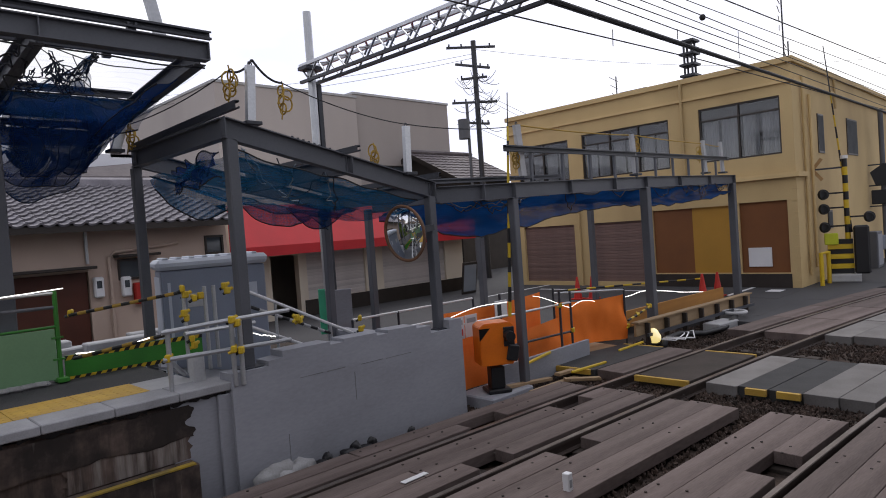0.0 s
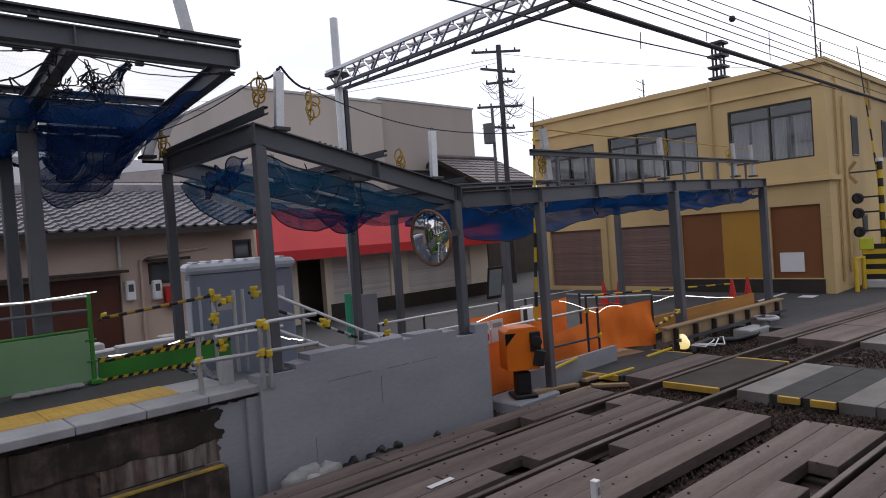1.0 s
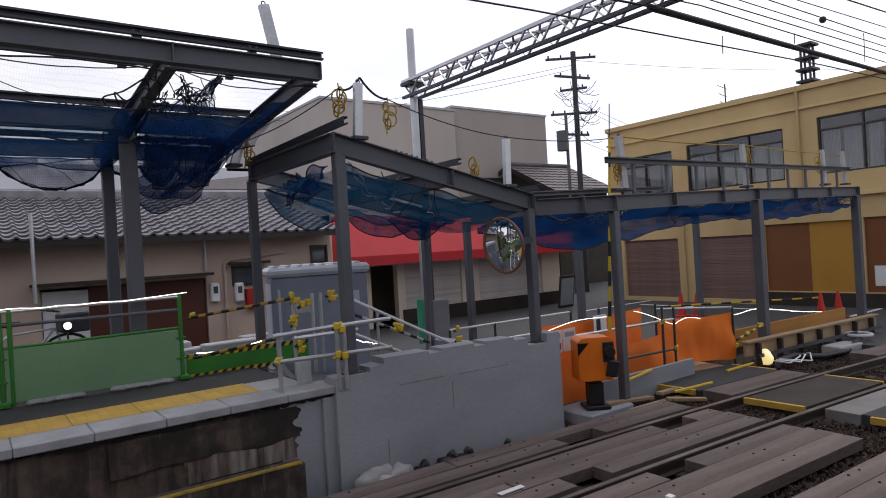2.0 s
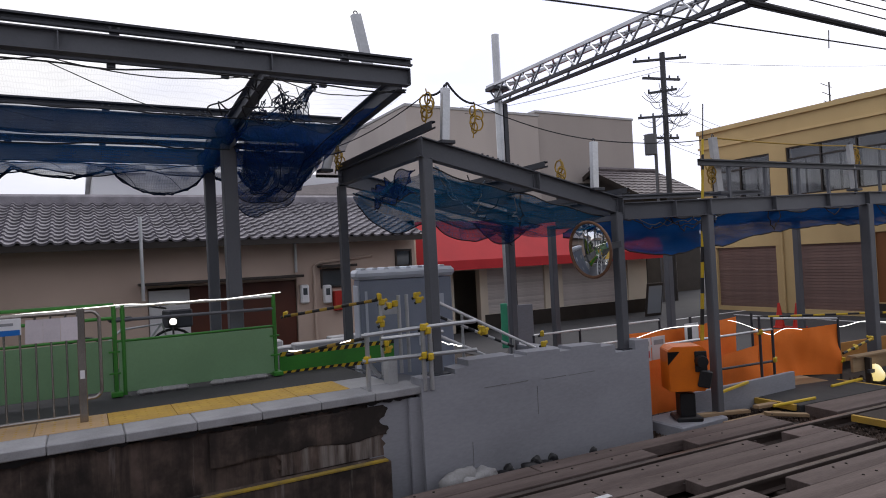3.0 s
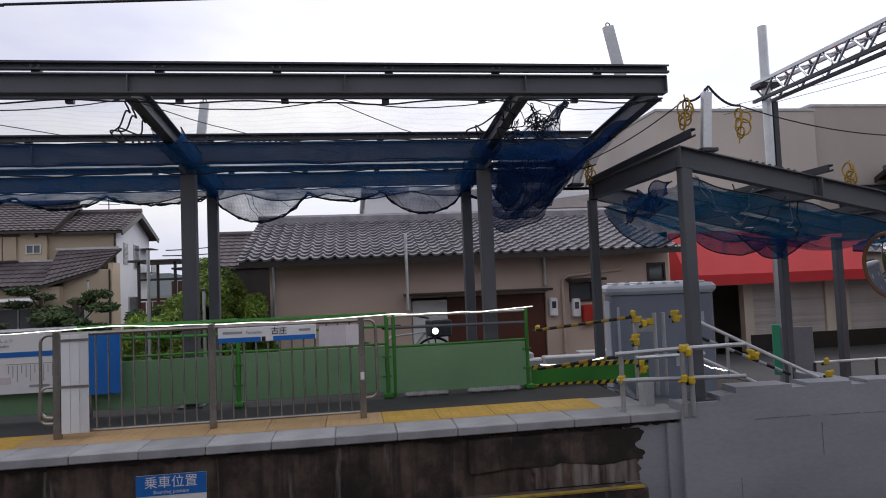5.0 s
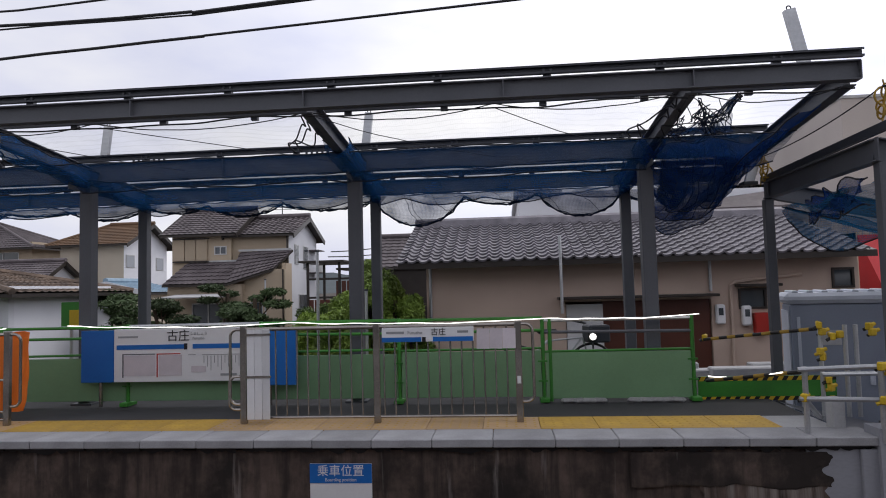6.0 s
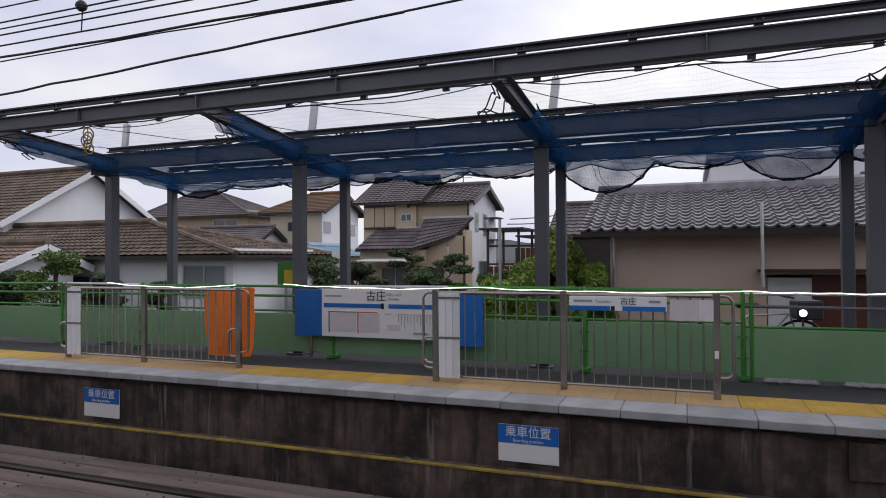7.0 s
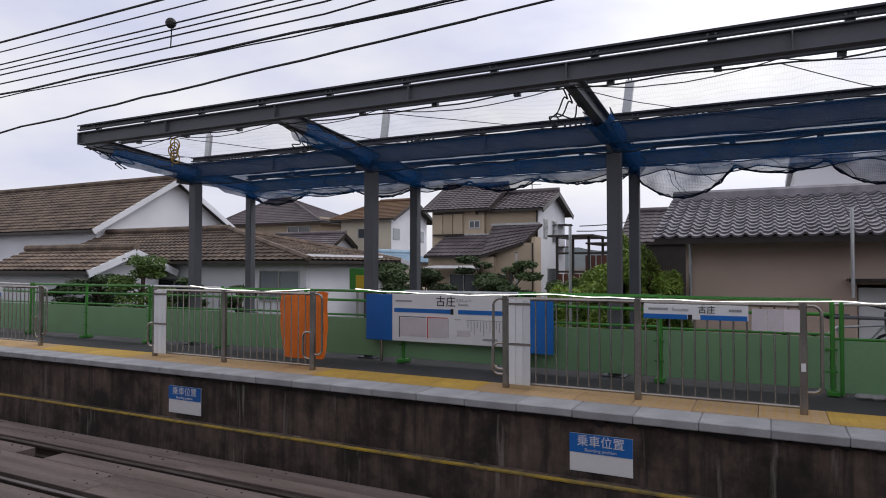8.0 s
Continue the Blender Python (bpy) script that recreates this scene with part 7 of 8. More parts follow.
for v in bm.verts:
    v.co *= 1 + 0.3 * noise.noise(v.co * 9)
    v.co.z *= 1.15
bmesh.ops.translate(bm, verts=bm.verts, vec=(0, 0, 0.2))
smooth(part("cover", bm, GLOW_Y, t, "glowing yellow cover"))
part("foot", box(B(), -0.1, 0.1, -0.1, 0.1, 0, 0.06, 0.01), BLACK, t)
hose = [(11.9, 5.85, -0.1), (12.2, 5.95, 0.0), (12.7, 5.9, 0.02), (13.3, 5.65, -0.05), (14.2, 5.6, -0.08), (15.0, 5.65, 0.05)]
tagged(smooth(part("hose", tube(B(), hose, 0.06, 8), BLACK)), "thick black ribbed hose on the ground", "hose")
for k in range(3):
    pts = [(11.9 + 0.1 * k, 5.9, 0.05), (12.1 + 0.2 * k, 5.7 - 0.1 * k, 0.0), (12.6 + 0.2 * k, 5.75, 0.05), (12.9, 5.9, 0.02)]
    tagged(smooth(part("cable", tube(B(), pts, 0.014, 6), WHITE)), "white cable lying in loops", "cable", "cables")
ring(bm := B(), (15.2, 5.75, 0.12), 0.24, 0.04, "z", 0, 360, 20, 8)
tagged(smooth(part("hose_coil", bm, CONC_LT)), "pale hose coil on the ballast", "hose")
ob = tagged(part("cable_box", box(B(), -0.4, 0.4, -0.2, 0.2, 0, 0.18, 0.02), CONC_LT), "pale concrete cable trough lid", "box")
ob.matrix_world = pose(14.4, 5.75, -0.15, 0, 0, -8)


def cone(x, y):
    t = thing("traffic_cone", (x, y, 0), "red plastic traffic cone on the street", "cone", "traffic cones")
    bm = B()
    bmesh.ops.create_cone(bm, cap_ends=True, segments=16, radius1=0.13, radius2=0.03, depth=0.66, matrix=Matrix.Translation((0, 0, 0.37)))
    part("body", bm, REDP, t)
    part("foot", box(B(), -0.18, 0.18, -0.18, 0.18, 0, 0.04, 0.01), REDP, t)


for x, y in ((17.3, 11.3), (17.5, 10.9), (18.2, 7.75), (18.75, 7.55), (8.2, 10.9)):
    cone(x, y)
striped("striped_bar", (15.0, 10.4, 0.55), (18.4, 7.8, 0.55), 0.025, "black and yellow striped bar between cones", 16)
tagged(smooth(part("rope_light", tube(B(), spline([(12.73, 7.42, 0.69), (13.47, 7.42, 0.66), (14.27, 7.42, 0.69), (15.53, 7.42, 0.53), (16.16, 7.42, 0.43), (17.89, 7.42, 0.22), (18.48, 7.42, -0.02)], 4), 0.007, 6), GLOW)), "white glowing rope light tied to the barrier", "rope light", "rope lights")
for pts in ([(7.2, 6.95, 1.10), (7.66, 6.95, 1.17), (8.03, 6.95, 1.19), (8.61, 6.95, 1.17)], [(9.33, 6.95, 1.18), (9.52, 6.95, 1.14), (9.86, 6.95, 1.03), (10.26, 6.85, 0.86), (10.48, 6.85, 0.89), (10.72, 6.85, 0.92), (11.17, 6.85, 0.85), (11.48, 6.85, 0.67), (11.92, 6.85, 0.64), (12.06, 6.85, 0.71)]):
    tagged(smooth(part("rope_light", tube(B(), spline(pts, 4), 0.0045, 6), GLOW)), "warm white rope light looped over the orange sheets", "rope light", "rope lights")

# black and white bags at the foot of the ramp wall
def lump(x, y, z, sx, sy, sz, material, label, k):
    bm = B()
    bmesh.ops.create_icosphere(bm, subdivisions=3, radius=1)
    for v in bm.verts:
        v.co *= 1 + 0.28 * noise.noise(v.co * 1.8 + Vector((k, 0, 0)))
        v.co = Vector((v.co.x * sx, v.co.y * sy, max(-0.6, v.co.z) * sz))
    ob = smooth(part("bag", bm, material))
    ob.matrix_world = pose(x, y, z + 0.55 * sz, 0, 0, 25 * k)
    return tagged(ob, label, "bag", "bags")


BAGBLACK = mat("black_bag", (0.02, 0.02, 0.023), (0.012, 0.012, 0.014), rough=0.35, scale=6, bump=0.4)
for k, (x, y, sx, sz) in enumerate(((3.52, 5.82, 0.20, 0.10), (3.80, 5.83, 0.17, 0.08), (3.62, 5.72, 0.2, 0.07))):
    lump(x * 1.05, 6.22, -0.14, sx * 1.3, 0.12, sz * 1.5, BAG, "crumpled white bag at the wall foot", k)
for k, (x, y, sx, sz) in enumerate(((4.05, 5.84, 0.11, 0.06), (4.42, 5.86, 0.14, 0.07), (4.62, 5.87, 0.13, 0.06), (4.12, 5.80, 0.05, 0.10), (4.50, 5.83, 0.04, 0.11), (4.74, 5.85, 0.035, 0.10), (5.35, 5.9, 0.03, 0.07))):
    lump(x * 1.055, 6.22, -0.14, sx, 0.07, sz * 1.0, BAGBLACK, "small black plastic bag at the wall foot", k + 5)
t = thing("marker_post", (5.05, 3.42, 0.0), "short white marker post by the deck", "marker")
part("post", box(B(), -0.035, 0.035, -0.035, 0.035, -0.2, 0.16, 0.006), WHITE, t)
part("print_bar", box(B(), -0.02, 0.02, -0.037, -0.0355, 0.03, 0.10), GREYTXT, t)

# ---------------------------------------------------------------- gantry, mast, wires, poles
mast = thing("catenary_mast", (8.10, 11.4, 0.0), "tall galvanised steel overhead line mast", "mast")
part("pipe", tube(B(), [(0, 0, -0.1), (0, 0, 7.2)], 0.085, 14), GALV, mast)
part("brace", box(B(), 0.09, 0.19, -0.06, 0.06, 0.0, 5.7), STEEL_DK, mast)
part("bracket", box(B(), -0.22, 0.22, -0.16, 0.16, 5.98, 6.05), STEEL_DK, mast)
truss = thing("gantry_truss", (8.16, 11.65, 5.77), "galvanised lattice gantry truss across the tracks", "gantry")
TL_ = 15.0
def tp(s, a, b):
    return Vector((a - 0.06 * s, -s, b - 0.030 * s))
for a in (-0.16, 0.16):
    for b in (0.0, 0.34):
        part("chord", sweep(B(), [tp(0, a, b), tp(TL_, a, b)], [(-0.03, -0.03), (0.03, -0.03), (0.03, 0.03), (-0.03, 0.03)]), GALV if b else STEEL_DK, truss)
n_l = 44
for i in range(n_l):
    s0, s1 = TL_ * i / n_l, TL_ * (i + 1) / n_l
    lo, hi = (0.0, 0.34) if i % 2 else (0.34, 0.0)
    for a in (-0.16, 0.16):
        part("lacing", sweep(B(), [tp(s0, a, lo), tp(s1, a, hi)], [(-0.02, -0.008), (0.02, -0.008), (0.02, 0.008), (-0.02, 0.008)]), GALV, truss)
    part("lacing", sweep(B(), [tp(s0, -0.16 if i % 2 else 0.16, 0.34), tp(s1, 0.16 if i % 2 else -0.16, 0.34)], [(-0.02, -0.008), (0.02, -0.008), (0.02, 0.008), (-0.02, 0.008)]), GALV, truss)


def wire(pts, r, label="black overhead line wire above the tracks", m_=WIRE, group="overhead wires"):
    full = []
    for k, (a, b) in enumerate(zip(pts, pts[1:])):
        seg = sagging(a, b, 0.0, 6)
        full += seg if not full else seg[1:]
    return tagged(part("overhead_wire", tube(B(), full, r, 6), m_), label, "wire", group)


def wavy(x0, x1, z0, z1, y, amp, k):
    out = []
    for i in range(61):
        u = i / 60
        x = x0 + (x1 - x0) * u
        out.append((x, y, z0 + (z1 - z0) * u + amp * noise.noise((x * 1.3, k, 0))))
    return out


tagged(part("overhead_wire", tube(B(), wavy(-30, -2.4, 3.24, 4.585, 4.9, 0.05, 1), 0.012, 6), WIRE), "black wavy cable above the tracks", "wire", "overhead wires")
wire([(-2.4, 4.9, 4.585), (5.2, 4.9, 4.97), (12.2, 4.9, 5.22), (60, 4.9, 6.2)], 0.010)
for z0, z1, r, k in ((4.66, 4.76, 0.010, 2), (4.82, 4.78, 0.018, 3)):
    tagged(part("overhead_wire", tube(B(), wavy(-40, -2.5, z0 - 0.15, z1, 4.9, 0.03, k), r * 0.72, 6), WIRE), "black wavy cable above the tracks", "wire", "overhead wires")
    wire([(-2.5, 4.9, z1), (7.3, 4.9, 5.38)], r * 0.8)
    wire([(7.3, 4.9, 5.38 - 0.05 * (k == 2)), (27.9, 4.9, 5.45), (70, 4.9, 5.6)], 0.036 if k == 3 else 0.011, "thick black feeder cable above the tracks")
for zl, zr0, zr1, r in ((4.90, 5.60, 5.65, 0.009), (5.02, 5.72, 5.96, 0.009), (5.09, 5.85, 6.10, 0.008), (5.16, 6.0, 6.26, 0.009), (5.33, 6.1, 6.77, 0.008), (5.46, 6.35, 7.2, 0.013)):
    wire([(-60, 4.9, zl), (-4.0, 4.9, zl), (8.5, 4.9, zr0), (28, 4.9, zr1), (70, 4.9, zr1 + 0.8)], r)
for x, z0, z1 in ((-6.1, 4.9, 5.18), (11.2, 5.45, 5.62), (14.0, 5.5, 6.05), (9.0, 5.0, 5.25)):
    wire([(x, 4.9, z0), (x + 0.02, 4.9, z1)], 0.007, "short hanger between two overhead wires")
for x, z in ((9.9, 6.0), (12.3, 6.02), (-6.1, 5.17)):
    bm = B()
    bmesh.ops.create_uvsphere(bm, u_segments=10, v_segments=6, radius=0.06)
    ob = part("insulator", bm, WIRE)
    ob.matrix_world = pose(x, 4.9, z)
    tagged(ob, "small dark line insulator on a wire", "insulator", "insulators")


def utility_pole(x, y, h, label):
    t = thing("utility_pole", (x, y, 0), label, "utility pole", "utility poles")
    part("pole", tube(B(), [(0, 0, 0), (0, 0, h)], 0.125, 10), STEEL_DK, t)
    for k, (z, w) in enumerate(((h - 0.3, 1.3), (h - 1.2, 1.1), (h - 1.75, 0.7), (h - 2.9, 1.2), (h - 3.9, 0.8))):
        part("cross_arm", box(B(), -w, w * 0.8, -0.05, 0.05, z - 0.05, z + 0.05, m=pose(0, 0, 0, 0, 0, (-38, -12, -55)[k % 3])), STEEL_DK, t)
        for s in ((-0.9, -0.45, 0.6), (-0.7, 0.3, 0.72), (-0.95, 0.5))[k % 3]:
            part("insulator", tube(B(), [Vector((w * s, 0, z + 0.05)), Vector((w * s, 0, z + 0.17))], 0.04, 6), STEEL_DK, t).matrix_basis = pose(0, 0, 0, 0, 0, (-38, -12, -55)[k % 3])
    bm = B()
    tube(bm, [(-1.05, 0, h - 4.7), (-1.05, 0, h - 3.8)], 0.27, 12)
    part("transformer", bm, STEEL, t)
    part("side_pole", tube(B(), [(-0.75, 0, 0), (-0.75, 0, h - 3.0)], 0.07, 8), STEEL, t)
    r5 = random.Random(3)
    for k in range(34):
        a = r5.uniform(0, 6.3)
        z = r5.uniform(h - 4, h - 1.5)
        part("lead", tube(B(), sagging((0.1 * math.cos(a), 0.1 * math.sin(a), z), (1.1 * math.cos(a), 1.1 * math.sin(a), z + r5.uniform(-0.7, 0.5)), 0.25, 6), 0.013, 5), WIRE, t)
    return t


utility_pole(23.6, 20.4, 11.3, "dark utility pole with cross arms and a transformer")
for a, b, d in (((23.6, 20.4, 10.7), (6, 45, 12), 1.0), ((23.6, 20.4, 10.5), (5, 44, 11), 1.0), ((23.6, 20.4, 10.9), (60, 5, 13), 1.2), ((23.6, 20.4, 9.0), (50, 22, 6.5), 0.8), ((23.6, 20.4, 8.8), (50, 23, 6.2), 0.8), ((23.4, 20.4, 7.2), (60, 30, 5.5), 0.5)):
    rope(sagging(a, b, d, 16), 0.010, WIRE, "thin service wire from the utility pole", "service_wire")
for a, b in (((-4.5, 52, 7.3), (-9.2, 34.0, 4.6)), ((-4.5, 52, 6.6), (-9.2, 33.4, 4.3))):
    rope(sagging(a, b, 0.4, 12), 0.03, WIRE, "thin service wire from a far pole to a house", "service_wire")
utility_pole(-4.5, 52, 7.6, "far dark utility pole with cross arms")


def antenna(x, y, z, h, label="thin television antenna on the roof"):
    t = thing("antenna", (x, y, z), label, "antenna", "antennas")
    part("mast", tube(B(), [(0, 0, 0), (0, 0, h)], 0.025, 6), STEEL_DK, t)
    for k in range(4):
        part("element", tube(B(), [(-0.5 + 0.06 * k, 0, h - 0.1 - 0.3 * k), (0.5 - 0.06 * k, 0.2, h - 0.1 - 0.3 * k)], 0.014, 5), STEEL_DK, t)


antenna(23.2, 6.8, 6.3, 2.9)
antenna(24.0, 6.9, 6.3, 1.6)
antenna(23.5, 13.0, 6.3, 1.7)
antenna(-26.2, 22.2, 6.7, 1.2)
antenna(-11.5, 32.95, 6.35, 0.9)
t = thing("lattice_tower", (42.0, 18.0, 0.0), "far dark lattice tower with platforms", "tower")
for a in (-0.25, 0.25):
    for b in (-0.25, 0.25):
        part("leg", tube(B(), [(a, b, 0), (a, b, 13.6)], 0.07, 6), STEEL_DK, t)
for z in (11.2, 11.9, 12.6, 13.4):
    part("platform", box(B(), -0.5, 0.5, -0.5, 0.5, z, z + 0.14), STEEL_DK, t)
t = thing("roof_tank", (24.0, 12.0, 6.3), "small grey housing on the shop roof", "roof housing")
part("body", box(B(), 0, 1.6, 0, 1.2, 0, 1.15, 0.03), STEEL, t)

# crossing warning signals by the far road
def signal(x, y, h):
    t = thing("crossing_signal", (x, y, 0.0), "striped level crossing signal post with dark lamp heads", "crossing signal", "crossing signals", turn=-78)
    for k in range(15):
        part("band", tube(B(), [(0, 0, h * k / 15), (0, 0, h * (k + 1) / 15)], 0.075, 10), YELLOW if k % 2 else BLACK, t)
    part("top_cap", tube(B(), [(0, 0, h), (0, 0, h + 0.10)], 0.10, 10), WHITE, t)
    for z, s_ in ((h * 0.72, -1), (h * 0.60, -1), (h * 0.52, 1), (h * 0.45, -1)):
        part("bracket", box(B(), min(0, 0.55 * s_), max(0, 0.55 * s_), -0.03, 0.03, z, z + 0.05), BLACK, t)
        bm = B()
        bmesh.ops.create_cone(bm, cap_ends=True, segments=18, radius1=0.17, radius2=0.15, depth=0.08, matrix=Matrix.Translation((0.58 * s_, -0.10, z)) @ Matrix.Rotation(radians(35), 4, "Z") @ Matrix.Rotation(radians(90), 4, "X"))
        head = part("lamp_head", bm, BLACK, t)
        ring(bm := B(), (0.58 * s_, -0.16, z), 0.10, 0.02, "y", 0, 360, 14, 6)
        part("hood", bm, BLACK, head)
    for sg in (-1, 1):
        part("cross_board", box(B(), -0.42, 0.42, -0.07 - 0.02 * sg, -0.055 - 0.02 * sg, -0.05, 0.05, m=pose(-0.85, 0, h * 0.93, 0, 52 * sg, 0)), FADED, t, "faded orange cross board")
    part("cross_arm", box(B(), -0.9, 0.0, -0.03, 0.02, h * 0.93 - 0.02, h * 0.93 + 0.03), STEEL_DK, t)
    part("box", box(B(), -0.62, -0.25, -0.22, -0.05, 1.15, 1.50, 0.02), LIME, t, "bright yellow-green alarm box")
    part("base", box(B(), -0.6, 0.3, -0.3, 0.3, 0, 0.25, 0.03), CONC_LT, t)
    for k in range(7):
        part("hatch_band", box(B(), -0.55, 0.12, -0.10, 0.10, 0.26 + k * 0.15, 0.405 + k * 0.15, m=pose(0, 0, 0, 0, 0, 8 * (k % 2))), YELLOW if k % 2 else BLACK, t)
    part("machine", box(B(), 0.14, 0.55, -0.25, 0.25, 0.25, 1.7, 0.05), BLACK, t)
    a0, a1 = Vector((0.1, 0.12, 1.5)), Vector((-0.40, 0.25, 7.3))
    for k in range(16):
        part("arm_band", tube(B(), [a0.lerp(a1, k / 16), a0.lerp(a1, (k + 1) / 16)], 0.036 - 0.0014 * k, 7), (YELLOW if k % 2 else BLACK) if k < 12 else STEEL_DK, t)


FADED = mat("faded_orange", (0.42, 0.25, 0.10), (0.34, 0.22, 0.11), rough=0.8, bump=0.03)
LIME = mat("lime_yellow_enamel", (0.50, 0.56, 0.03), (0.42, 0.46, 0.03), rough=0.45, bump=0.02)
signal(22.9, 5.20, 3.75)
t = thing("direction_signal", (30.0, 5.55, 0.0), "grey signal post with black pentagon and box heads", "crossing signal", "crossing signals", turn=-75)
part("post", tube(B(), [(0, 0, 0), (0, 0, 5.9)], 0.09, 10), STEEL, t)
bm = B()
f0 = [bm.verts.new((0.46 * math.sin(math.pi * 2 * k / 5), -0.22, 3.35 + 0.46 * math.cos(math.pi * 2 * k / 5))) for k in range(5)]
f1 = [bm.verts.new(v.co + Vector((0, 0.12, 0))) for v in f0]
for i in range(5):
    bm.faces.new((f0[i], f0[(i + 1) % 5], f1[(i + 1) % 5], f1[i]))
bm.faces.new(f0[::-1]), bm.faces.new(f1)
part("pentagon_head", bm, BLACK, t)
part("box_head", box(B(), -0.42, 0.42, -0.22, -0.10, 2.25, 2.8, 0.02), BLACK, t)
for z in (3.75, 2.95, 2.15):
    part("bracket", box(B(), -0.9, 0.5, -0.09, -0.05, z, z + 0.05), STEEL_DK, t)
part("case", box(B(), -0.5, 0.6, -0.4, 0.1, 0.5, 1.05, 0.03), WC, t)
t = thing("hoop_guard", (21.6, 5.62, 0.0), "yellow steel hoop guard beside the shop wall", "guard")
for x in (0.0, 0.75):
    part("post", tube(B(), [(x, 0, 0), (x, 0, 0.98)], 0.06, 10), YELLOW, t)
part("rail", tube(B(), [(0, 0, 0.95), (0.75, 0, 0.95)], 0.04, 8), YELLOW, t)
t = thing("relay_cabinet", (27.2, 5.3, 0.0), "grey steel relay cabinet by the crossing", "cabinet")
part("body", box(B(), 0, 0.8, 0, 0.6, 0, 1.3, 0.02), STEEL, t)
part("door", box(B(), 0.05, 0.75, -0.02, -0.001, 0.1, 1.2, 0.01), CONC, t)

# ---------------------------------------------------------------- plants
def leaves(bm, c, r, n, s, rng_, squash=(1, 1, 1), droop=0.0):
    for _ in range(n):
        d = Vector((rng_.gauss(0, 1), rng_.gauss(0, 1), rng_.gauss(0, 1))).normalized() * r * rng_.random() ** 0.4
        p = Vector(c) + Vector((d.x * squash[0], d.y * squash[1], d.z * squash[2]))
        a, b = Vector((rng_.gauss(0, 1), rng_.gauss(0, 1), rng_.gauss(0, 0.6) - droop)).normalized(), Vector((rng_.gauss(0, 1), rng_.gauss(0, 1), rng_.gauss(0, 1)))
        b = a.cross(b).normalized()
        l, w = s * rng_.uniform(0.7, 1.5), s * rng_.uniform(0.25, 0.45)
        bm.faces.new([bm.verts.new(q) for q in (p - a * l, p + b * w, p + a * l, p - b * w)])


def tree(name, x, y, h, spread, material, label, category="tree", seed=0, pads=8, leaf=0.07, n=260, squash=(1, 1, 0.8), droop=0.0, low=0.25):
    rg = random.Random(seed)
    t = thing(name, (x, y, -0.05), label, category, "garden plants")
    bm = B()
    tips, limbs = [], []
    trunk = [(0, 0, 0), (rg.uniform(-0.1, 0.1), rg.uniform(-0.1, 0.1), h * 0.4), (rg.uniform(-0.2, 0.2), rg.uniform(-0.2, 0.2), h * 0.85)]
    tube(bm, trunk, max(0.03, 0.022 * h), 7)
    for k in range(pads):
        z = h * (low + (0.95 - low) * (k + 0.5) / pads)
        a = rg.uniform(0, 6.28)
        rr_ = spread * rg.uniform(0.35, 1.0) * (1.1 - 0.5 * z / h)
        p = Vector((rr_ * math.cos(a), rr_ * math.sin(a), z))
        tips.append((p, spread * rg.uniform(0.28, 0.5)))
        limbs.append([(0, 0, z * 0.8), p * 0.6 + Vector((0, 0, z * 0.38)), p])
    part("trunk", bm, BARK, t)
    for limb in limbs:
        part("limb", tube(B(), limb, max(0.012, 0.008 * h), 5), BARK, t)
    bm = B()
    for p, r_ in tips:
        leaves(bm, p, r_, n, leaf, rg, squash, droop)
    data = bpy.data.meshes.new("crown")
    bm.to_mesh(data)
    bm.free()
    data.materials.append(material)
    ob = new("crown", data)
    ob.parent = t
    return t


for k, (x, y, h, sp) in enumerate(((-2.75, 15.2, 2.7, 0.8), (-3.3, 15.8, 2.9, 0.8), (-3.7, 16.4, 3.0, 0.7), (-3.9, 15.0, 2.0, 0.7), (-2.2, 14.8, 2.4, 0.5), (-3.3, 16.9, 3.3, 0.8), (-4.6, 15.2, 1.9, 0.7), (-4.1, 15.6, 2.5, 0.7), (-3.6, 14.7, 2.3, 0.7), (-4.3, 16.6, 2.3, 0.7))):
    tree("bamboo_clump", x, y, h, sp, LEAF_BR, "bright green bamboo thicket beside the low house", "shrub", 20 + k, 14, 0.052, 1250, (1, 1, 1.15), 0.8, 0.08)
for k, (x, y, h, sp) in enumerate(((-10.5, 19, 2.5, 0.9), (-8.9, 20, 2.3, 1.0), (-12.2, 20, 2.7, 1.0), (-7.6, 19.5, 2.8, 0.8), (-9.8, 22, 3.0, 1.0), (-13.8, 21, 2.9, 1.0), (-11.2, 18, 2.0, 0.8))):
    tree("garden_pine", x, y, h, sp, LEAF_DK, "dark clipped garden pine with layered pads", "tree", 40 + k, 11, 0.075, 480, (1.25, 1.25, 0.4), 0.0, 0.2)
for k, (x, y, h, sp) in enumerate(((-17.5, 13.6, 2.9, 1.1), (-19.0, 13.2, 2.3, 1.2), (-14.2, 12.5, 2.3, 0.6), (-20.8, 13.4, 2.1, 0.9), (-12.6, 12.6, 2.1, 0.5))):
    tree("garden_pine", x, y, h, sp, LEAF_DK if k else LEAF, "dark clipped garden pine with layered pads", "tree", 60 + k, 10, 0.07, 450, (1.25, 1.25, 0.4), 0.0, 0.3)
for k, (x, y, h, sp) in enumerate(((-6.0, 20, 1.9, 0.7), (-6.9, 24, 2.0, 0.9), (-5.2, 18.0, 1.7, 0.6), (-15.5, 22, 2.6, 1.0), (-4.7, 16.2, 1.6, 0.7))):
    tree("garden_shrub", x, y, h, sp, LEAF, "rounded green garden shrub with uneven twigs", "shrub", 80 + k, 10, 0.07, 420, (1, 1, 0.9), 0.0, 0.2)
bm = B()
rg = random.Random(5)
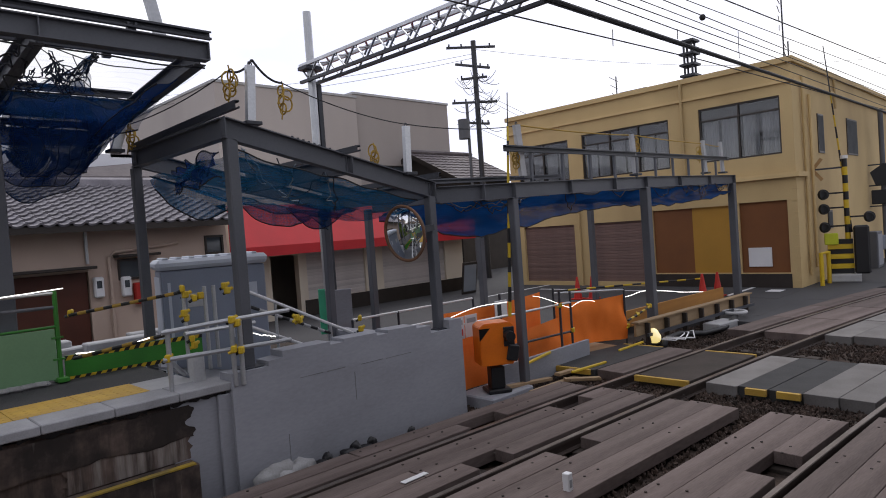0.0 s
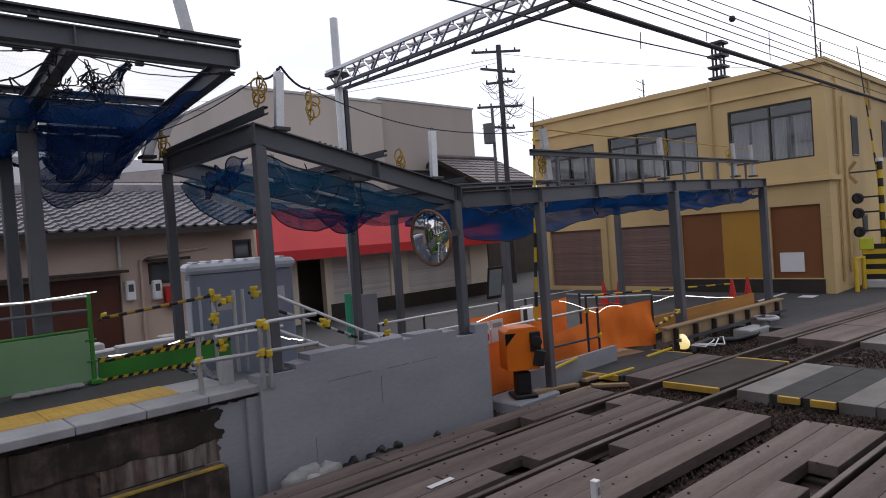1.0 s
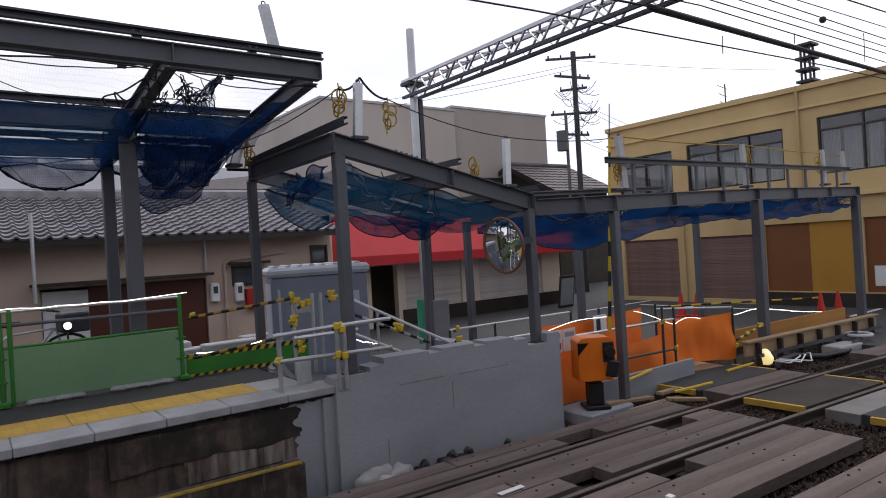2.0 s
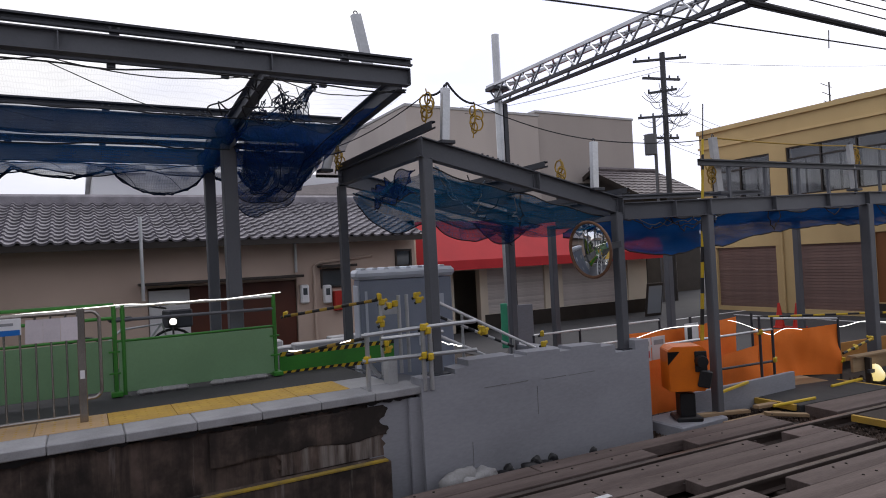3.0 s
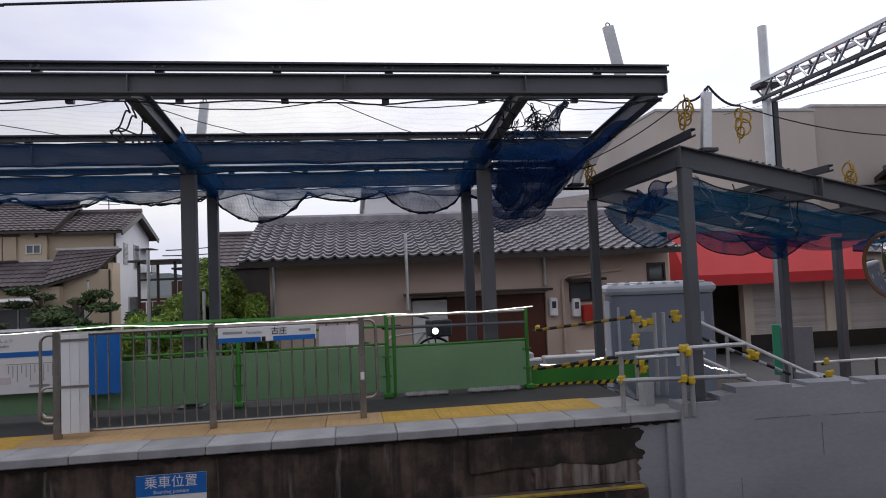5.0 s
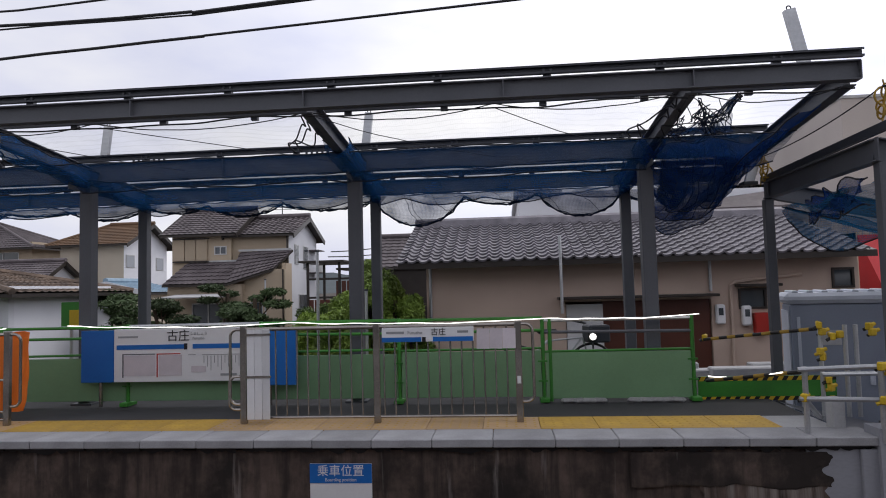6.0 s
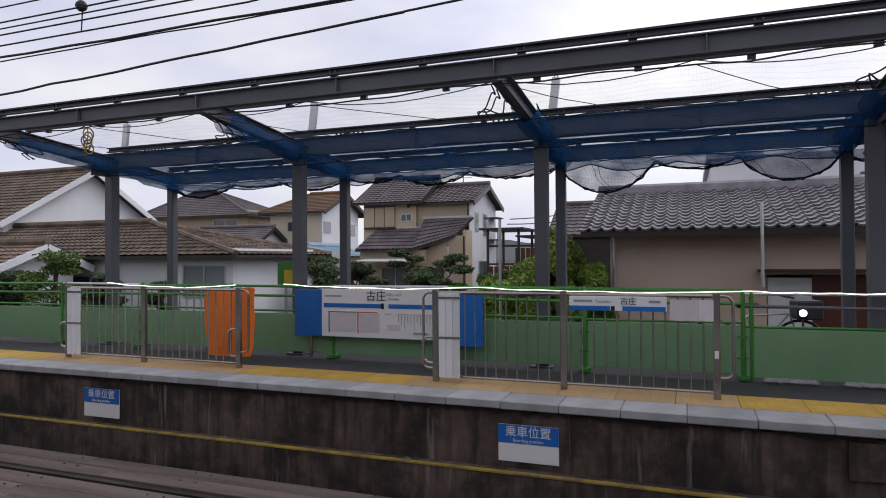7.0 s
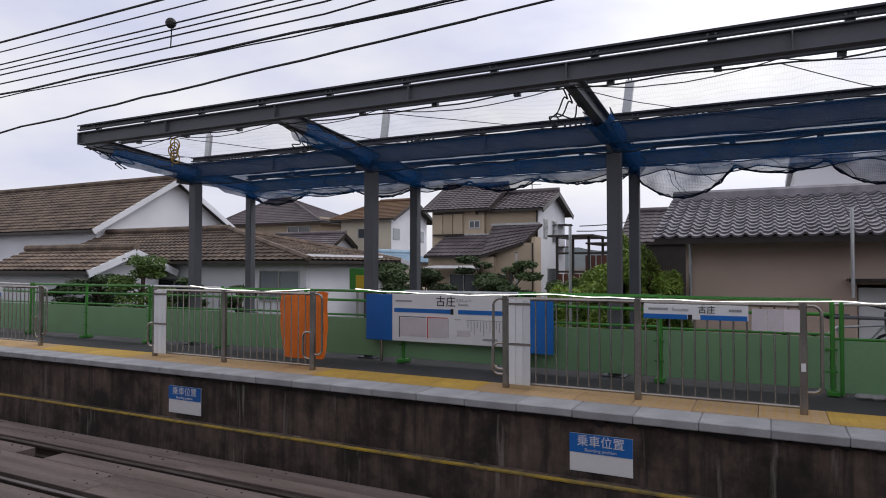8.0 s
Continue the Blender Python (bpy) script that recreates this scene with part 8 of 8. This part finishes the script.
for _ in range(5000):
    x, y = rg.uniform(-22, -2), rg.uniform(11.3, 14)
    hh = rg.uniform(0.15, 0.9)
    bm.faces.new([bm.verts.new(p) for p in ((x - 0.02, y, 0), (x + 0.02, y, 0), (x + rg.uniform(-0.15, 0.15), y + rg.uniform(-0.1, 0.1), hh))])
tagged(part("weeds", bm, LEAF_BR), "tall uneven weeds behind the site fence", "grass", kind="stuff")
# dark carport frame beside the beige house
t = thing("carport", (-8.5, 27.5, -0.02), "dark brown carport frame with a slatted side", "carport")
for x in (0, 1.4, 2.9):
    for y in (0, 2.6):
        part("post", box(B(), x - 0.05, x + 0.05, y - 0.05, y + 0.05, 0, 3.75 - 0.3 * (x > 2)), FRAME_BR, t)
part("roof", box(B(), -0.3, 1.7, -0.4, 2.8, 3.75, 3.84, 0.01), FRAME_BR, t)
part("roof", box(B(), 1.3, 3.3, -0.2, 2.8, 3.42, 3.50, 0.01), FRAME_BR, t)
for z in (2.2, 3.0):
    part("rail", box(B(), 0.0, 2.9, -0.03, 0.03, z, z + 0.09), FRAME_BR, t)
for k in range(12):
    part("slat", box(B(), 0.05 + k * 0.24, 0.24 + k * 0.24, -0.015, 0.02, 0.2, 2.15 + 0.8 * (k in (5, 6, 7, 8))), DOOR_BR, t)
t = thing("stop_sign_post", (-6.6, 9.3, PZ - 0.012), "green and yellow plate on a slim post", "sign")
part("post", tube(B(), [(0, 0, 0), (0, 0, 1.0)], 0.025, 8), GALV, t)
part("green_plate", box(B(), -0.16, 0.16, -0.02, 0.0, 1.05, 1.42, 0.006), GREEN, t)
part("yellow_plate", box(B(), -0.02, 0.15, -0.03, -0.021, 1.0, 1.3, 0.004), YELLOW, t)
for x, h in ((-4.4, 3.4), (-3.3, 2.5), (-9.3, 3.0)):
    t = thing("slim_post", (x + 0.2, 14.2 if x > -9 else 24, -0.02), "slim grey service post in the yard", "post", "slim posts")
    part("post", tube(B(), [(0, 0, 0), (0, 0, h)], 0.035, 8), GALV, t)
    part("cap", tube(B(), [(0, 0, h), (0, 0, h + 0.04)], 0.045, 8), STEEL_DK, t)
